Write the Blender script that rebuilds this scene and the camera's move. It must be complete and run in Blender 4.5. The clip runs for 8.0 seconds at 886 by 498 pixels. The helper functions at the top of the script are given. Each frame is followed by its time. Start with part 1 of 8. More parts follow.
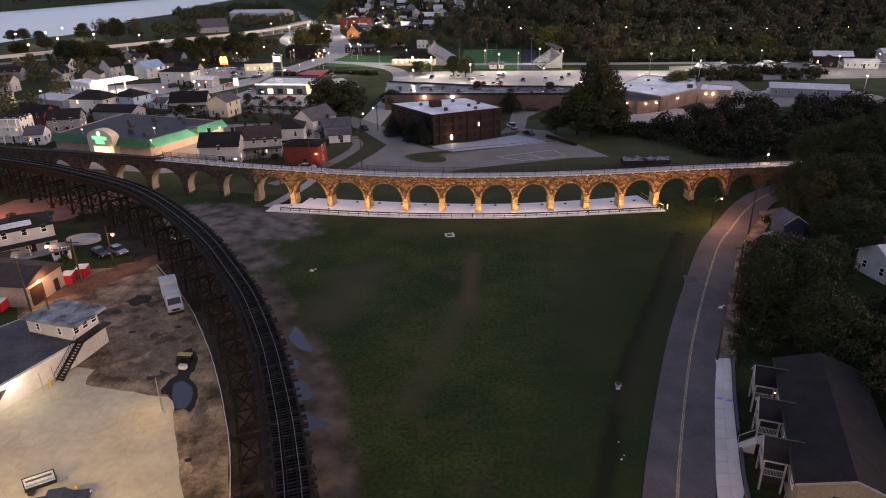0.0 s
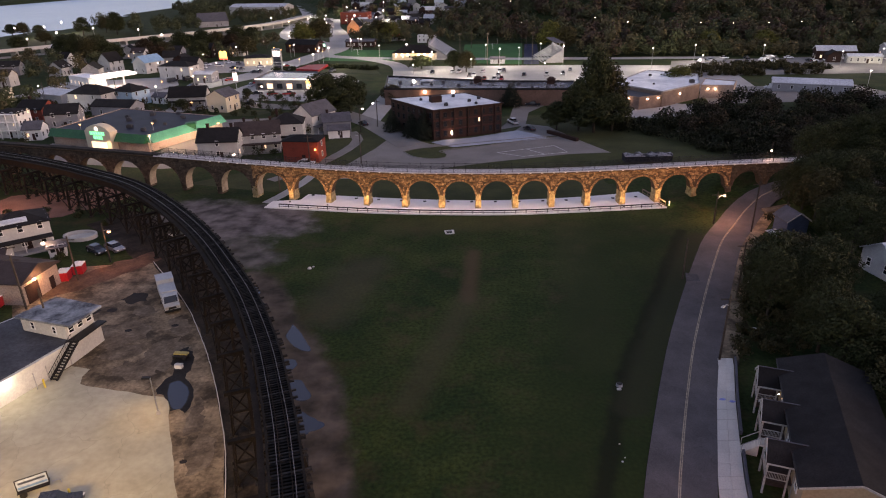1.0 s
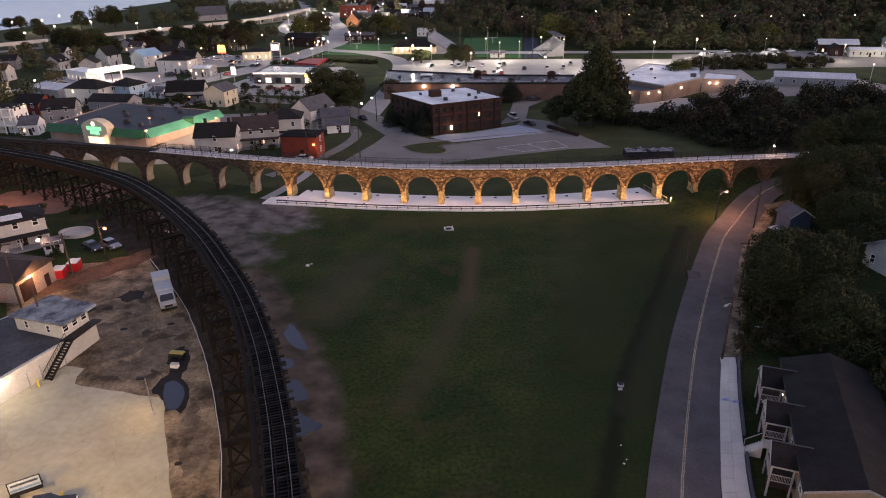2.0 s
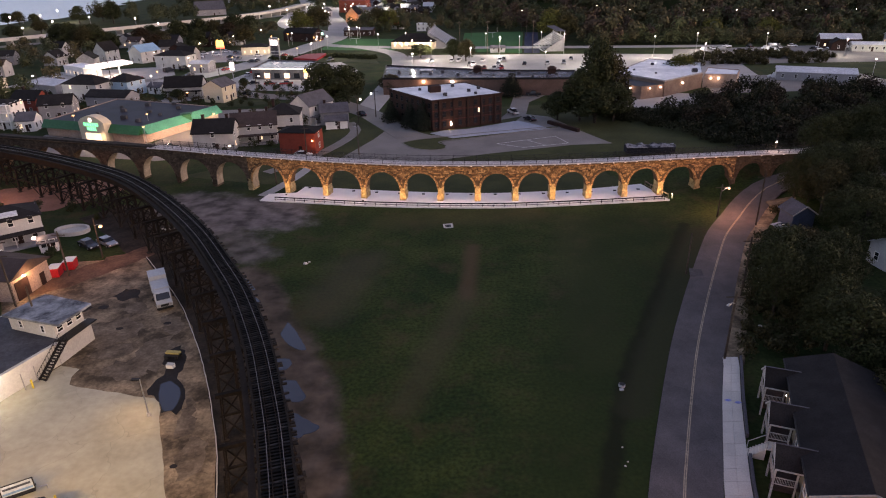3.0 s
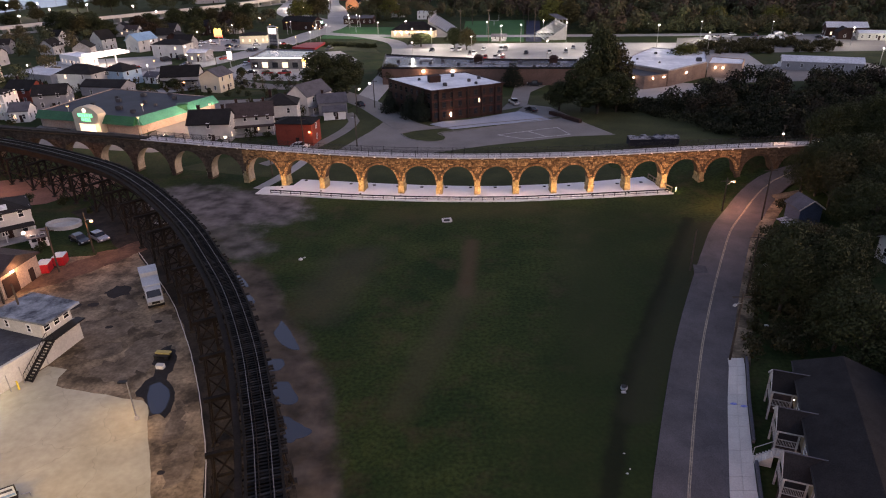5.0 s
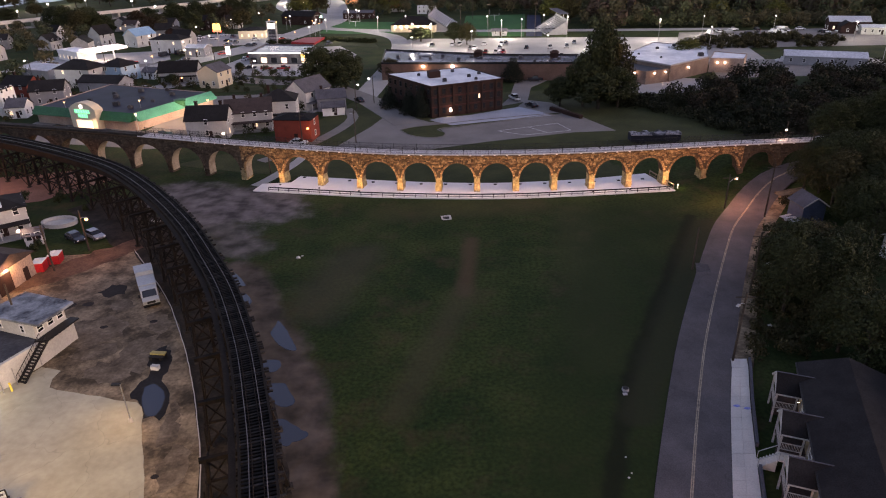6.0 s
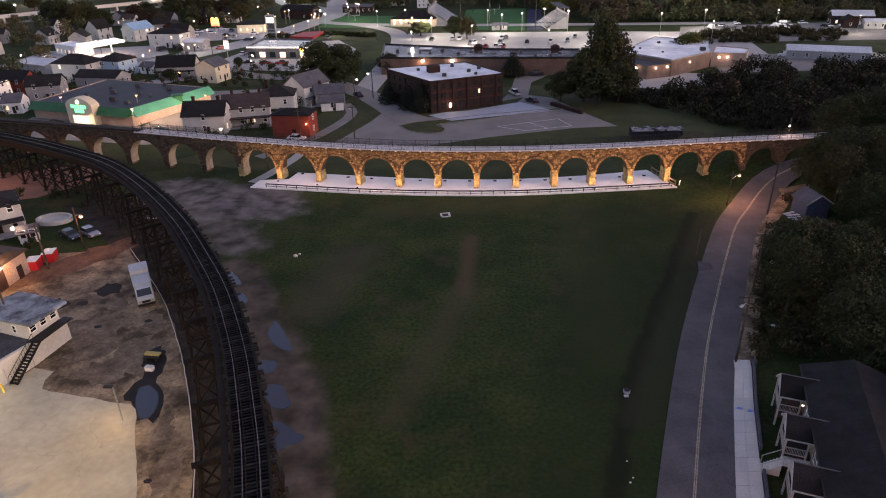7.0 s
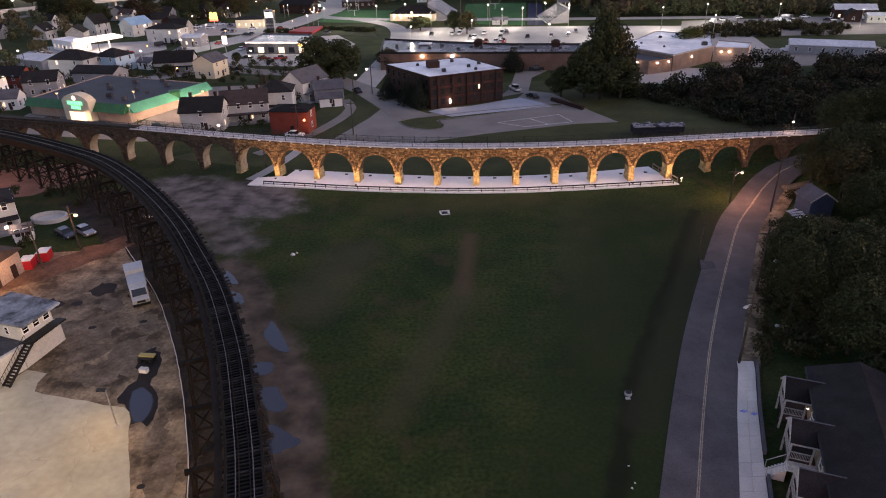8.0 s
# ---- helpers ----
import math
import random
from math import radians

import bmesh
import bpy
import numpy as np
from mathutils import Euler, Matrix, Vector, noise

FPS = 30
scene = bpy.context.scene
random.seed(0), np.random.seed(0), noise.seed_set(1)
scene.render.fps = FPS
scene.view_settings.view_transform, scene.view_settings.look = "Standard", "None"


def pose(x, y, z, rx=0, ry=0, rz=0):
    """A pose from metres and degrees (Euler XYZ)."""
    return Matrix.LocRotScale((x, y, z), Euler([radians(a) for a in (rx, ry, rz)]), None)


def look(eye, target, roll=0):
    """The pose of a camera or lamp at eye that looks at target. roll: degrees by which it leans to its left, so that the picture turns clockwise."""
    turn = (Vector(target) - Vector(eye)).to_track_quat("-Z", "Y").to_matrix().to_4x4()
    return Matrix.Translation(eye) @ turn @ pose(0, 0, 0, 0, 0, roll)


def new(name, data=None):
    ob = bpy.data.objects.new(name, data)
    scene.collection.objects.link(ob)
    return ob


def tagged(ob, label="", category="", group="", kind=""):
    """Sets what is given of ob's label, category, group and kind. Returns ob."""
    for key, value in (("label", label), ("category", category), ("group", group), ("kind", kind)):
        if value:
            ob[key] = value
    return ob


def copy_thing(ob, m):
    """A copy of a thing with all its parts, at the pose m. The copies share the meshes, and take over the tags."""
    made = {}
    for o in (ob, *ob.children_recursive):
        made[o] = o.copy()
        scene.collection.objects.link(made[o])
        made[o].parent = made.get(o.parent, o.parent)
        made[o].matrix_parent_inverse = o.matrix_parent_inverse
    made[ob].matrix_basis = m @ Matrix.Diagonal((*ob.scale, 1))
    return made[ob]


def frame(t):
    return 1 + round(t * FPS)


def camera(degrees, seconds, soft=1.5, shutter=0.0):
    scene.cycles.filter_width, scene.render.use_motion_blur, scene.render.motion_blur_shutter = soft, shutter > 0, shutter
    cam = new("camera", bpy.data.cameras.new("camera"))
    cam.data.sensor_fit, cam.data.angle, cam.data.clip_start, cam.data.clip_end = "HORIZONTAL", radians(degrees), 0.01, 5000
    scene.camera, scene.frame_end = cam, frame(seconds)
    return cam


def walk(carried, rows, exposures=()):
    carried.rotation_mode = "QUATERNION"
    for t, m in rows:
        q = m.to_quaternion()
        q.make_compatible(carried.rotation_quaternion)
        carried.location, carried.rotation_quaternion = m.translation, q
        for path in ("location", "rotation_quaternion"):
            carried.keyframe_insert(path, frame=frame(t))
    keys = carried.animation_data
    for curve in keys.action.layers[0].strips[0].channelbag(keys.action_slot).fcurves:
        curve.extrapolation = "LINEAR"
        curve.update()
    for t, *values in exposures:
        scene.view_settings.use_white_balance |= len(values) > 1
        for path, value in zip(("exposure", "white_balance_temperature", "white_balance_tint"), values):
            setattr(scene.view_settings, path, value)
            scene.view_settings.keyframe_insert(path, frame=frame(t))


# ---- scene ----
cam = camera(69.1, 8.0, soft=1.1)
PATH = [
    (0, (0.507, -0.474, 46.746), (0.448, 1.364, 45.96), -1.2),
    (0.5, (0.654, 0.154, 46.733), (0.594, 1.989, 45.939), -1.2),
    (1, (0.729, 0.728, 46.717), (0.667, 2.56, 45.916), -1.2),
    (1.5, (0.779, 1.373, 46.711), (0.717, 3.201, 45.901), -1.2),
    (3, (0.953, 3.144, 46.63), (0.89, 4.962, 45.799), -1.3),
    (3.5, (1.075, 3.803, 46.59), (1.011, 5.618, 45.751), -1.3),
    (4, (1.222, 4.448, 46.572), (1.156, 6.259, 45.726), -1.3),
    (4.5, (1.321, 5.148, 46.552), (1.254, 6.955, 45.698), -1.3),
    (6, (1.616, 7.118, 46.475), (1.546, 8.915, 45.6), -1.4),
    (6.5, (1.704, 7.835, 46.431), (1.633, 9.628, 45.548), -1.4),
    (7, (1.787, 8.509, 46.414), (1.716, 10.298, 45.524), -1.4),
    (7.5, (1.868, 9.261, 46.386), (1.796, 11.046, 45.488), -1.4),
    (8, (1.984, 9.9, 46.361), (1.911, 11.682, 45.457), -1.5),
]
walk(cam, [(t, look(eye, aim, roll)) for t, eye, aim, roll in PATH], [(0, 1.58, 8150, 41), (8, 1.67, 7850, 41)])

# ---- world, sun, exposure ----
world = bpy.data.worlds.new("dusk_sky")
scene.world = world
world.use_nodes = True
wn = world.node_tree.nodes
sky = wn.new("ShaderNodeTexSky")
sky.sky_type = "NISHITA"
sky.sun_disc = False
sky.sun_elevation = radians(18.0)
sky.sun_rotation = radians(100.0)
sky.air_density, sky.dust_density, sky.ozone_density = 1.2, 1.4, 2.4
world.node_tree.links.new(sky.outputs[0], wn["Background"].inputs[0])
wn["Background"].inputs[1].default_value = 0.088
sun_data = bpy.data.lights.new("dusk_sun", "SUN")
sun_data.energy, sun_data.angle, sun_data.color = 0.012, radians(40), (1.0, 0.86, 0.78)
sun = new("dusk_sun", sun_data)
sun.matrix_world = look((75, -13, 24.7), (0, 0, 0))

SODIUM, WARM, WHITE, COOL = (1.0, 0.50, 0.20), (1.0, 0.74, 0.46), (0.86, 1.0, 0.84), (0.86, 0.94, 1.0)


def glow(kind, x, y, z, watts, color, aim=None, cone=150, radius=0.25):
    """A lamp's light or a bare fill light: POINT, or a SPOT that aims at a place."""
    data = bpy.data.lights.new("lamp_light", kind)
    data.energy, data.color, data.shadow_soft_size = watts * 0.42, color, radius
    ob = new("lamp_light", data)
    if kind == "SPOT":
        data.spot_size, data.spot_blend = radians(cone), 0.6
        ob.matrix_world = look((x, y, z), aim)
    else:
        ob.location = (x, y, z)
    return ob


# ---- materials ----
def surface(name, colors, scale=1.0, fine=12.0, rough=0.8, metal=0.0, bump=0.15, spread=0.5, fleck=0.25, depth=0.05, per_object=0.0):
    """A surface in world metres: two colours mixed at a large scale, a fine grain over it, and a bump."""
    m = bpy.data.materials.new(name)
    m.use_nodes = True
    n, link = m.node_tree.nodes, m.node_tree.links.new
    bsdf = n["Principled BSDF"]
    where = n.new("ShaderNodeTexCoord")
    geo = n.new("ShaderNodeNewGeometry")
    big = n.new("ShaderNodeTexNoise")
    big.inputs["Scale"].default_value, big.inputs["Detail"].default_value = scale, 6
    big.inputs["Roughness"].default_value = 0.62
    small = n.new("ShaderNodeTexNoise")
    small.inputs["Scale"].default_value, small.inputs["Detail"].default_value = fine, 4
    for tex in (big, small):
        link(geo.outputs["Position"], tex.inputs["Vector"])
    ramp = n.new("ShaderNodeValToRGB")
    lo, hi = 0.5 - spread * 0.35, 0.5 + spread * 0.35
    ramp.color_ramp.elements[0].position, ramp.color_ramp.elements[1].position = lo, hi
    ramp.color_ramp.elements[0].color, ramp.color_ramp.elements[1].color = (*colors[0], 1), (*colors[1], 1)
    link(big.outputs["Fac"], ramp.inputs[0])
    grain = n.new("ShaderNodeMapRange")
    grain.inputs["From Min"].default_value, grain.inputs["From Max"].default_value = 0.3, 0.7
    grain.inputs["To Min"].default_value, grain.inputs["To Max"].default_value = 1 - fleck, 1 + fleck
    link(small.outputs["Fac"], grain.inputs["Value"])
    mul = n.new("ShaderNodeVectorMath")
    mul.operation = "SCALE"
    link(ramp.outputs[0], mul.inputs[0])
    link(grain.outputs[0], mul.inputs["Scale"])
    out = mul.outputs[0]
    if per_object:
        info = n.new("ShaderNodeObjectInfo")
        vary = n.new("ShaderNodeMapRange")
        vary.inputs["To Min"].default_value, vary.inputs["To Max"].default_value = 1 - per_object, 1 + per_object
        link(info.outputs["Random"], vary.inputs["Value"])
        mul2 = n.new("ShaderNodeVectorMath")
        mul2.operation = "SCALE"
        link(out, mul2.inputs[0])
        link(vary.outputs[0], mul2.inputs["Scale"])
        out = mul2.outputs[0]
    link(out, bsdf.inputs["Base Color"])
    bsdf.inputs["Roughness"].default_value, bsdf.inputs["Metallic"].default_value = rough, metal
    bsdf.inputs["Specular IOR Level"].default_value = 0.5 if rough < 0.5 else 0.18
    if bump:
        b = n.new("ShaderNodeBump")
        b.inputs["Strength"].default_value, b.inputs["Distance"].default_value = bump, depth
        link(small.outputs["Fac"], b.inputs["Height"])
        link(b.outputs[0], bsdf.inputs["Normal"])
    return m


def islands(m, amount):
    """Vary a material from piece to piece of a joined mesh."""
    n, link = m.node_tree.nodes, m.node_tree.links.new
    bsdf = n["Principled BSDF"]
    was = bsdf.inputs["Base Color"].links[0].from_socket
    geo = n.new("ShaderNodeNewGeometry")
    vary = n.new("ShaderNodeMapRange")
    vary.inputs["To Min"].default_value, vary.inputs["To Max"].default_value = 1 - amount, 1 + amount
    link(geo.outputs["Random Per Island"], vary.inputs["Value"])
    mul = n.new("ShaderNodeVectorMath")
    mul.operation = "SCALE"
    link(was, mul.inputs[0])
    link(vary.outputs[0], mul.inputs["Scale"])
    link(mul.outputs[0], bsdf.inputs["Base Color"])
    return m


def shining(name, color, strength):
    m = bpy.data.materials.new(name)
    m.use_nodes = True
    b = m.node_tree.nodes["Principled BSDF"]
    b.inputs["Base Color"].default_value = (*color, 1)
    b.inputs["Emission Color"].default_value = (*color, 1)
    b.inputs["Emission Strength"].default_value = strength
    return m


def glassy(name, color, rough=0.06):
    m = bpy.data.materials.new(name)
    m.use_nodes = True
    b = m.node_tree.nodes["Principled BSDF"]
    b.inputs["Base Color"].default_value = (*color, 1)
    b.inputs["Roughness"].default_value = rough
    b.inputs["IOR"].default_value = 1.5
    return m


def foliage(name, dark, light, scale=0.12, leaf=0.18):
    m = surface(name, (dark, light), scale, 2.5, 0.75, 0, 0.0, 0.7, 0.2)
    m = islands(m, leaf)
    m.node_tree.nodes["Principled BSDF"].inputs["Specular IOR Level"].default_value = 0.15
    return m


def ground_surface():
    """Grass with bare, trodden and gravelled patches."""
    m = surface("rough_grass", ((0.010, 0.023, 0.007), (0.028, 0.041, 0.012)), 0.09, 2.0, 0.95, 0, 0.25, 0.42, 0.4, 0.08)
    n, link = m.node_tree.nodes, m.node_tree.links.new
    bsdf = n["Principled BSDF"]
    bsdf.inputs["Specular IOR Level"].default_value = 0.1
    grass = bsdf.inputs["Base Color"].links[0].from_socket
    geo = n.new("ShaderNodeNewGeometry")
    split = n.new("ShaderNodeSeparateXYZ")
    link(geo.outputs["Position"], split.inputs[0])
    X, Y = split.outputs[0], split.outputs[1]
    wobble = n.new("ShaderNodeTexNoise")
    wobble.inputs["Scale"].default_value, wobble.inputs["Detail"].default_value = 0.16, 7
    wobble.inputs["Roughness"].default_value = 0.68
    link(geo.outputs["Position"], wobble.inputs["Vector"])

    def op(kind, a, b=None, c=None):
        k = n.new("ShaderNodeMath")
        k.operation = kind
        for i, v in enumerate((a, b, c)):
            if v is None:
                continue
            if isinstance(v, (int, float)):
                k.inputs[i].default_value = v
            else:
                link(v, k.inputs[i])
        return k.outputs[0]

    def ramp(v, a, b):
        k = n.new("ShaderNodeMapRange")
        k.interpolation_type = "SMOOTHSTEP"
        k.inputs["From Min"].default_value, k.inputs["From Max"].default_value = a, b
        link(v, k.inputs["Value"])
        return k.outputs[0]

    def near(x0, y0, x1, y1, inner, outer, rough):
        """A blot along a line, with a ragged edge."""
        dx, dy = x1 - x0, y1 - y0
        size = dx * dx + dy * dy
        t = op("MULTIPLY_ADD", op("SUBTRACT", X, x0), dx / size, op("MULTIPLY", op("SUBTRACT", Y, y0), dy / size))
        t = op("MINIMUM", op("MAXIMUM", t, 0.0), 1.0)
        ex = op("SUBTRACT", op("SUBTRACT", X, x0), op("MULTIPLY", t, dx))
        ey = op("SUBTRACT", op("SUBTRACT", Y, y0), op("MULTIPLY", t, dy))
        d = op("SQRT", op("ADD", op("MULTIPLY", ex, ex), op("MULTIPLY", ey, ey)))
        d = op("ADD", d, op("MULTIPLY", op("SUBTRACT", wobble.outputs["Fac"], 0.5), rough))
        k = ramp(d, inner, outer)
        return op("SUBTRACT", 1.0, k)

    def lay(base, mask, color, much=1.0):
        k = n.new("ShaderNodeMix")
        k.data_type = "RGBA"
        link(op("MULTIPLY", mask, much), k.inputs[0])
        link(base, k.inputs[6])
        if isinstance(color, tuple):
            k.inputs[7].default_value = (*color, 1)
        else:
            link(color, k.inputs[7])
        return k.outputs[2]

    soil = n.new("ShaderNodeTexNoise")
    soil.inputs["Scale"].default_value, soil.inputs["Detail"].default_value = 0.30, 12
    link(geo.outputs["Position"], soil.inputs["Vector"])
    tone = n.new("ShaderNodeValToRGB")
    tone.color_ramp.elements[0].position, tone.color_ramp.elements[1].position = 0.35, 0.68
    tone.color_ramp.elements[0].color, tone.color_ramp.elements[1].color = (0.046, 0.040, 0.039, 1), (0.17, 0.150, 0.146, 1)
    link(soil.outputs["Fac"], tone.inputs[0])
    mud = n.new("ShaderNodeValToRGB")
    mud.color_ramp.elements[0].position, mud.color_ramp.elements[1].position = 0.35, 0.7
    mud.color_ramp.elements[0].color, mud.color_ramp.elements[1].color = (0.034, 0.028, 0.024, 1), (0.115, 0.090, 0.075, 1)
    link(soil.outputs["Fac"], mud.inputs[0])
    out = grass
    # browned patches all over
    out = lay(out, ramp(wobble.outputs["Fac"], 0.48, 0.72), (0.052, 0.037, 0.021), 0.55)
    # trodden line down the field, faint; then paler and darker blots, thin dark ditch line
    out = lay(out, near(2.6, 106, 1.5, 88, 0.2, 2.2, 3), (0.074, 0.047, 0.028), 0.7)
    out = lay(out, near(1.5, 88, -6, 62, 0.2, 3.6, 5), (0.058, 0.048, 0.027), 0.45)
    out = lay(out, near(22, 118, 18, 72, 1.0, 6.0, 12), (0.045, 0.046, 0.020), 0.45)
    out = lay(out, near(-16, 100, -20, 84, 1.0, 7.0, 12), (0.052, 0.044, 0.030), 0.5)
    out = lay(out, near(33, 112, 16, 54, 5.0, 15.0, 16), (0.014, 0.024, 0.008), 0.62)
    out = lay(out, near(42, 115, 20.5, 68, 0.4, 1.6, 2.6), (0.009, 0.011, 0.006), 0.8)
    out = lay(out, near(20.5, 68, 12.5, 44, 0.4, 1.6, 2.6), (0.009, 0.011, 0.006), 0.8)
    out = lay(out, near(-12, 118, 14, 121, 2.0, 6.0, 9), (0.050, 0.046, 0.021), 0.4)
    # gravel beside the viaduct, mud beside the trestle
    out = lay(out, near(-58, 128, -38, 124, 5.0, 10.0, 14), tone.outputs[0], 0.95)
    out = lay(out, near(-50, 118, -33, 119.5, 2.0, 7.0, 16), tone.outputs[0], 0.75)
    out = lay(out, near(-46, 116, -36, 104, 2.0, 6.0, 10), tone.outputs[0], 0.7)
    out = lay(out, near(-34, 94, -22, 72, 3.0, 5.5, 6), mud.outputs[0], 0.9)
    out = lay(out, near(-20, 68, -14, 46, 3.5, 6.0, 6), mud.outputs[0], 0.95)
    # worn verge of the road
    out = lay(out, near(20, 62, 44, 112, 1.0, 3.2, 4), (0.024, 0.026, 0.014), 0.7)
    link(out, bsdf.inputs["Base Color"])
    return m


def cracked(m, scale, dark=0.45, width=0.035, patches=0.0):
    """Thin wandering cracks, and slabs that differ in tone, over a paved surface."""
    n, link = m.node_tree.nodes, m.node_tree.links.new
    bsdf = n["Principled BSDF"]
    was = bsdf.inputs["Base Color"].links[0].from_socket
    geo = n.new("ShaderNodeNewGeometry")
    warp = n.new("ShaderNodeTexNoise")
    warp.inputs["Scale"].default_value = scale * 2.2
    link(geo.outputs["Position"], warp.inputs["Vector"])
    add = n.new("ShaderNodeVectorMath")
    add.operation = "MULTIPLY_ADD"
    add.inputs[1].default_value = (1.6 / scale * 0.35,) * 3
    link(warp.outputs["Color"], add.inputs[0])
    link(geo.outputs["Position"], add.inputs[2])
    cell = n.new("ShaderNodeTexVoronoi")
    cell.feature = "DISTANCE_TO_EDGE"
    cell.inputs["Scale"].default_value = scale
    tone = n.new("ShaderNodeTexVoronoi")
    tone.inputs["Scale"].default_value = scale
    link(add.outputs[0], cell.inputs["Vector"])
    link(add.outputs[0], tone.inputs["Vector"])
    line = n.new("ShaderNodeMapRange")
    line.inputs["From Max"].default_value = width
    line.inputs["To Min"].default_value = dark
    link(cell.outputs["Distance"], line.inputs["Value"])
    sep = n.new("ShaderNodeSeparateColor")
    link(tone.outputs["Color"], sep.inputs[0])
    slab = n.new("ShaderNodeMapRange")
    slab.inputs["To Min"].default_value, slab.inputs["To Max"].default_value = 1 - patches, 1 + patches
    link(sep.outputs[0], slab.inputs["Value"])
    both = n.new("ShaderNodeMath")
    both.operation = "MULTIPLY"
    link(line.outputs[0], both.inputs[0])
    link(slab.outputs[0], both.inputs[1])
    mul = n.new("ShaderNodeVectorMath")
    mul.operation = "SCALE"
    link(was, mul.inputs[0])
    link(both.outputs[0], mul.inputs["Scale"])
    link(mul.outputs[0], bsdf.inputs["Base Color"])
    return m


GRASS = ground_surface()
LAWN = surface("mown_lawn", ((0.018, 0.026, 0.009), (0.046, 0.052, 0.018)), 0.12, 3.0, 0.95, 0, 0.5, 0.6, 0.3)
TURF = surface("sports_turf", ((0.016, 0.085, 0.024), (0.024, 0.11, 0.032)), 0.05, 1.0, 0.9, 0, 0.2, 0.5, 0.15)
ASPHALT = surface("worn_asphalt", ((0.052, 0.048, 0.050), (0.10, 0.091, 0.093)), 0.25, 9.0, 0.78, 0, 0.25, 0.7, 0.2, 0.02)
LOT = surface("parking_asphalt", ((0.12, 0.112, 0.106), (0.20, 0.188, 0.178)), 0.10, 5.0, 0.8, 0, 0.2, 0.7, 0.15, 0.02)
STREET = surface("pale_street", ((0.23, 0.225, 0.22), (0.33, 0.32, 0.31)), 0.08, 3.0, 0.7, 0, 0.1, 0.6, 0.12)
BROWN_LOT = surface("broken_brown_asphalt", ((0.056, 0.041, 0.026), (0.250, 0.186, 0.122)), 0.24, 2.2, 0.82, 0, 0.3, 0.32, 0.3, 0.03)
RED_DIRT = surface("reddish_trodden_dirt", ((0.060, 0.034, 0.024), (0.15, 0.088, 0.060)), 0.35, 2.5, 0.9, 0, 0.3, 0.5, 0.25, 0.03)
PALE_DIRT = surface("pale_dry_dirt", ((0.055, 0.041, 0.028), (0.20, 0.155, 0.112)), 0.4, 2.5, 0.9, 0, 0.3, 0.5, 0.25, 0.03)
BRICK_LOT = surface("red_brown_paving", ((0.12, 0.065, 0.05), (0.19, 0.11, 0.085)), 0.2, 4.0, 0.85, 0, 0.2, 0.6, 0.2)
BROWN_LOT = cracked(BROWN_LOT, 0.42, 0.72, 0.02, 0.16)
ASPHALT = cracked(ASPHALT, 0.12, 0.86, 0.010, 0.06)
CONCRETE = surface("pale_concrete", ((0.42, 0.40, 0.37), (0.56, 0.53, 0.49)), 0.3, 6.0, 0.8, 0, 0.15, 0.8, 0.1, 0.02, 0.05)
PATIO = surface("new_concrete", ((0.66, 0.64, 0.62), (0.76, 0.74, 0.72)), 0.4, 6.0, 0.7, 0, 0.1, 0.7, 0.06, 0.01, 0.04)
LOT_CONCRETE = surface("lot_concrete", ((0.29, 0.27, 0.20), (0.43, 0.405, 0.31)), 0.15, 1.2, 0.85, 0, 0.06, 0.7, 0.06, 0.02)
LOT_CONCRETE = cracked(LOT_CONCRETE, 0.14, 0.82, 0.008, 0.05)
DECKWALK = surface("walkway_concrete", ((0.46, 0.43, 0.43), (0.58, 0.55, 0.55)), 0.5, 5.0, 0.8, 0, 0.1, 0.6, 0.08)
STONE = islands(surface("sandstone_blocks", ((0.10, 0.048, 0.026), (0.38, 0.23, 0.115)), 1.6, 3.2, 0.9, 0, 0.8, 0.55, 0.4, 0.06), 0.5)
# same sandstone twice: darkened for the unlit ends, paler for the floodlit piers
UNLIT_STONE = islands(surface("blackened_sandstone", ((0.035, 0.026, 0.021), (0.10, 0.075, 0.055)), 0.9, 3.5, 0.95, 0, 0.7, 0.6, 0.35, 0.05), 0.35)
LIT_STONE = islands(surface("pale_sandstone_blocks", ((0.17, 0.115, 0.055), (0.46, 0.36, 0.20)), 1.3, 4.0, 0.9, 0, 0.7, 0.6, 0.3, 0.05), 0.25)
WET_GROUND = surface("dark_wet_asphalt", ((0.010, 0.009, 0.009), (0.020, 0.017, 0.016)), 0.3, 3.0, 0.75, 0, 0.2)
# render tone raised to hold the town's light on the inner arch faces
LINING = surface("pale_arch_render", ((0.22, 0.17, 0.125), (0.42, 0.35, 0.27)), 0.8, 4.0, 0.9, 0, 0.3, 0.6, 0.2)
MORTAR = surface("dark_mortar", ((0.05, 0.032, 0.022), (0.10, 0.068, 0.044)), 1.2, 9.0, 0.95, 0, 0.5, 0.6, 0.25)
# cinder tone, darkened further to hold the shade below the trestle
SHADED_CINDER = surface("black_cinder_ground", ((0.010, 0.0085, 0.007), (0.042, 0.033, 0.026)), 0.35, 3.0, 0.95, 0, 0.4, 0.5, 0.3)
TRUCK_PAINT = surface("dull_white_truck_paint", ((0.34, 0.36, 0.375), (0.42, 0.44, 0.455)), 0.6, 4.0, 0.55, 0, 0.03, 0.7, 0.1)
DULL_WHITE = surface("dull_white_timber", ((0.26, 0.26, 0.26), (0.36, 0.36, 0.355)), 0.8, 6.0, 0.7, 0, 0.05)
EARTH = surface("dark_deck_soil", ((0.018, 0.016, 0.015), (0.04, 0.035, 0.032)), 0.5, 4.0, 0.95, 0, 0.4)
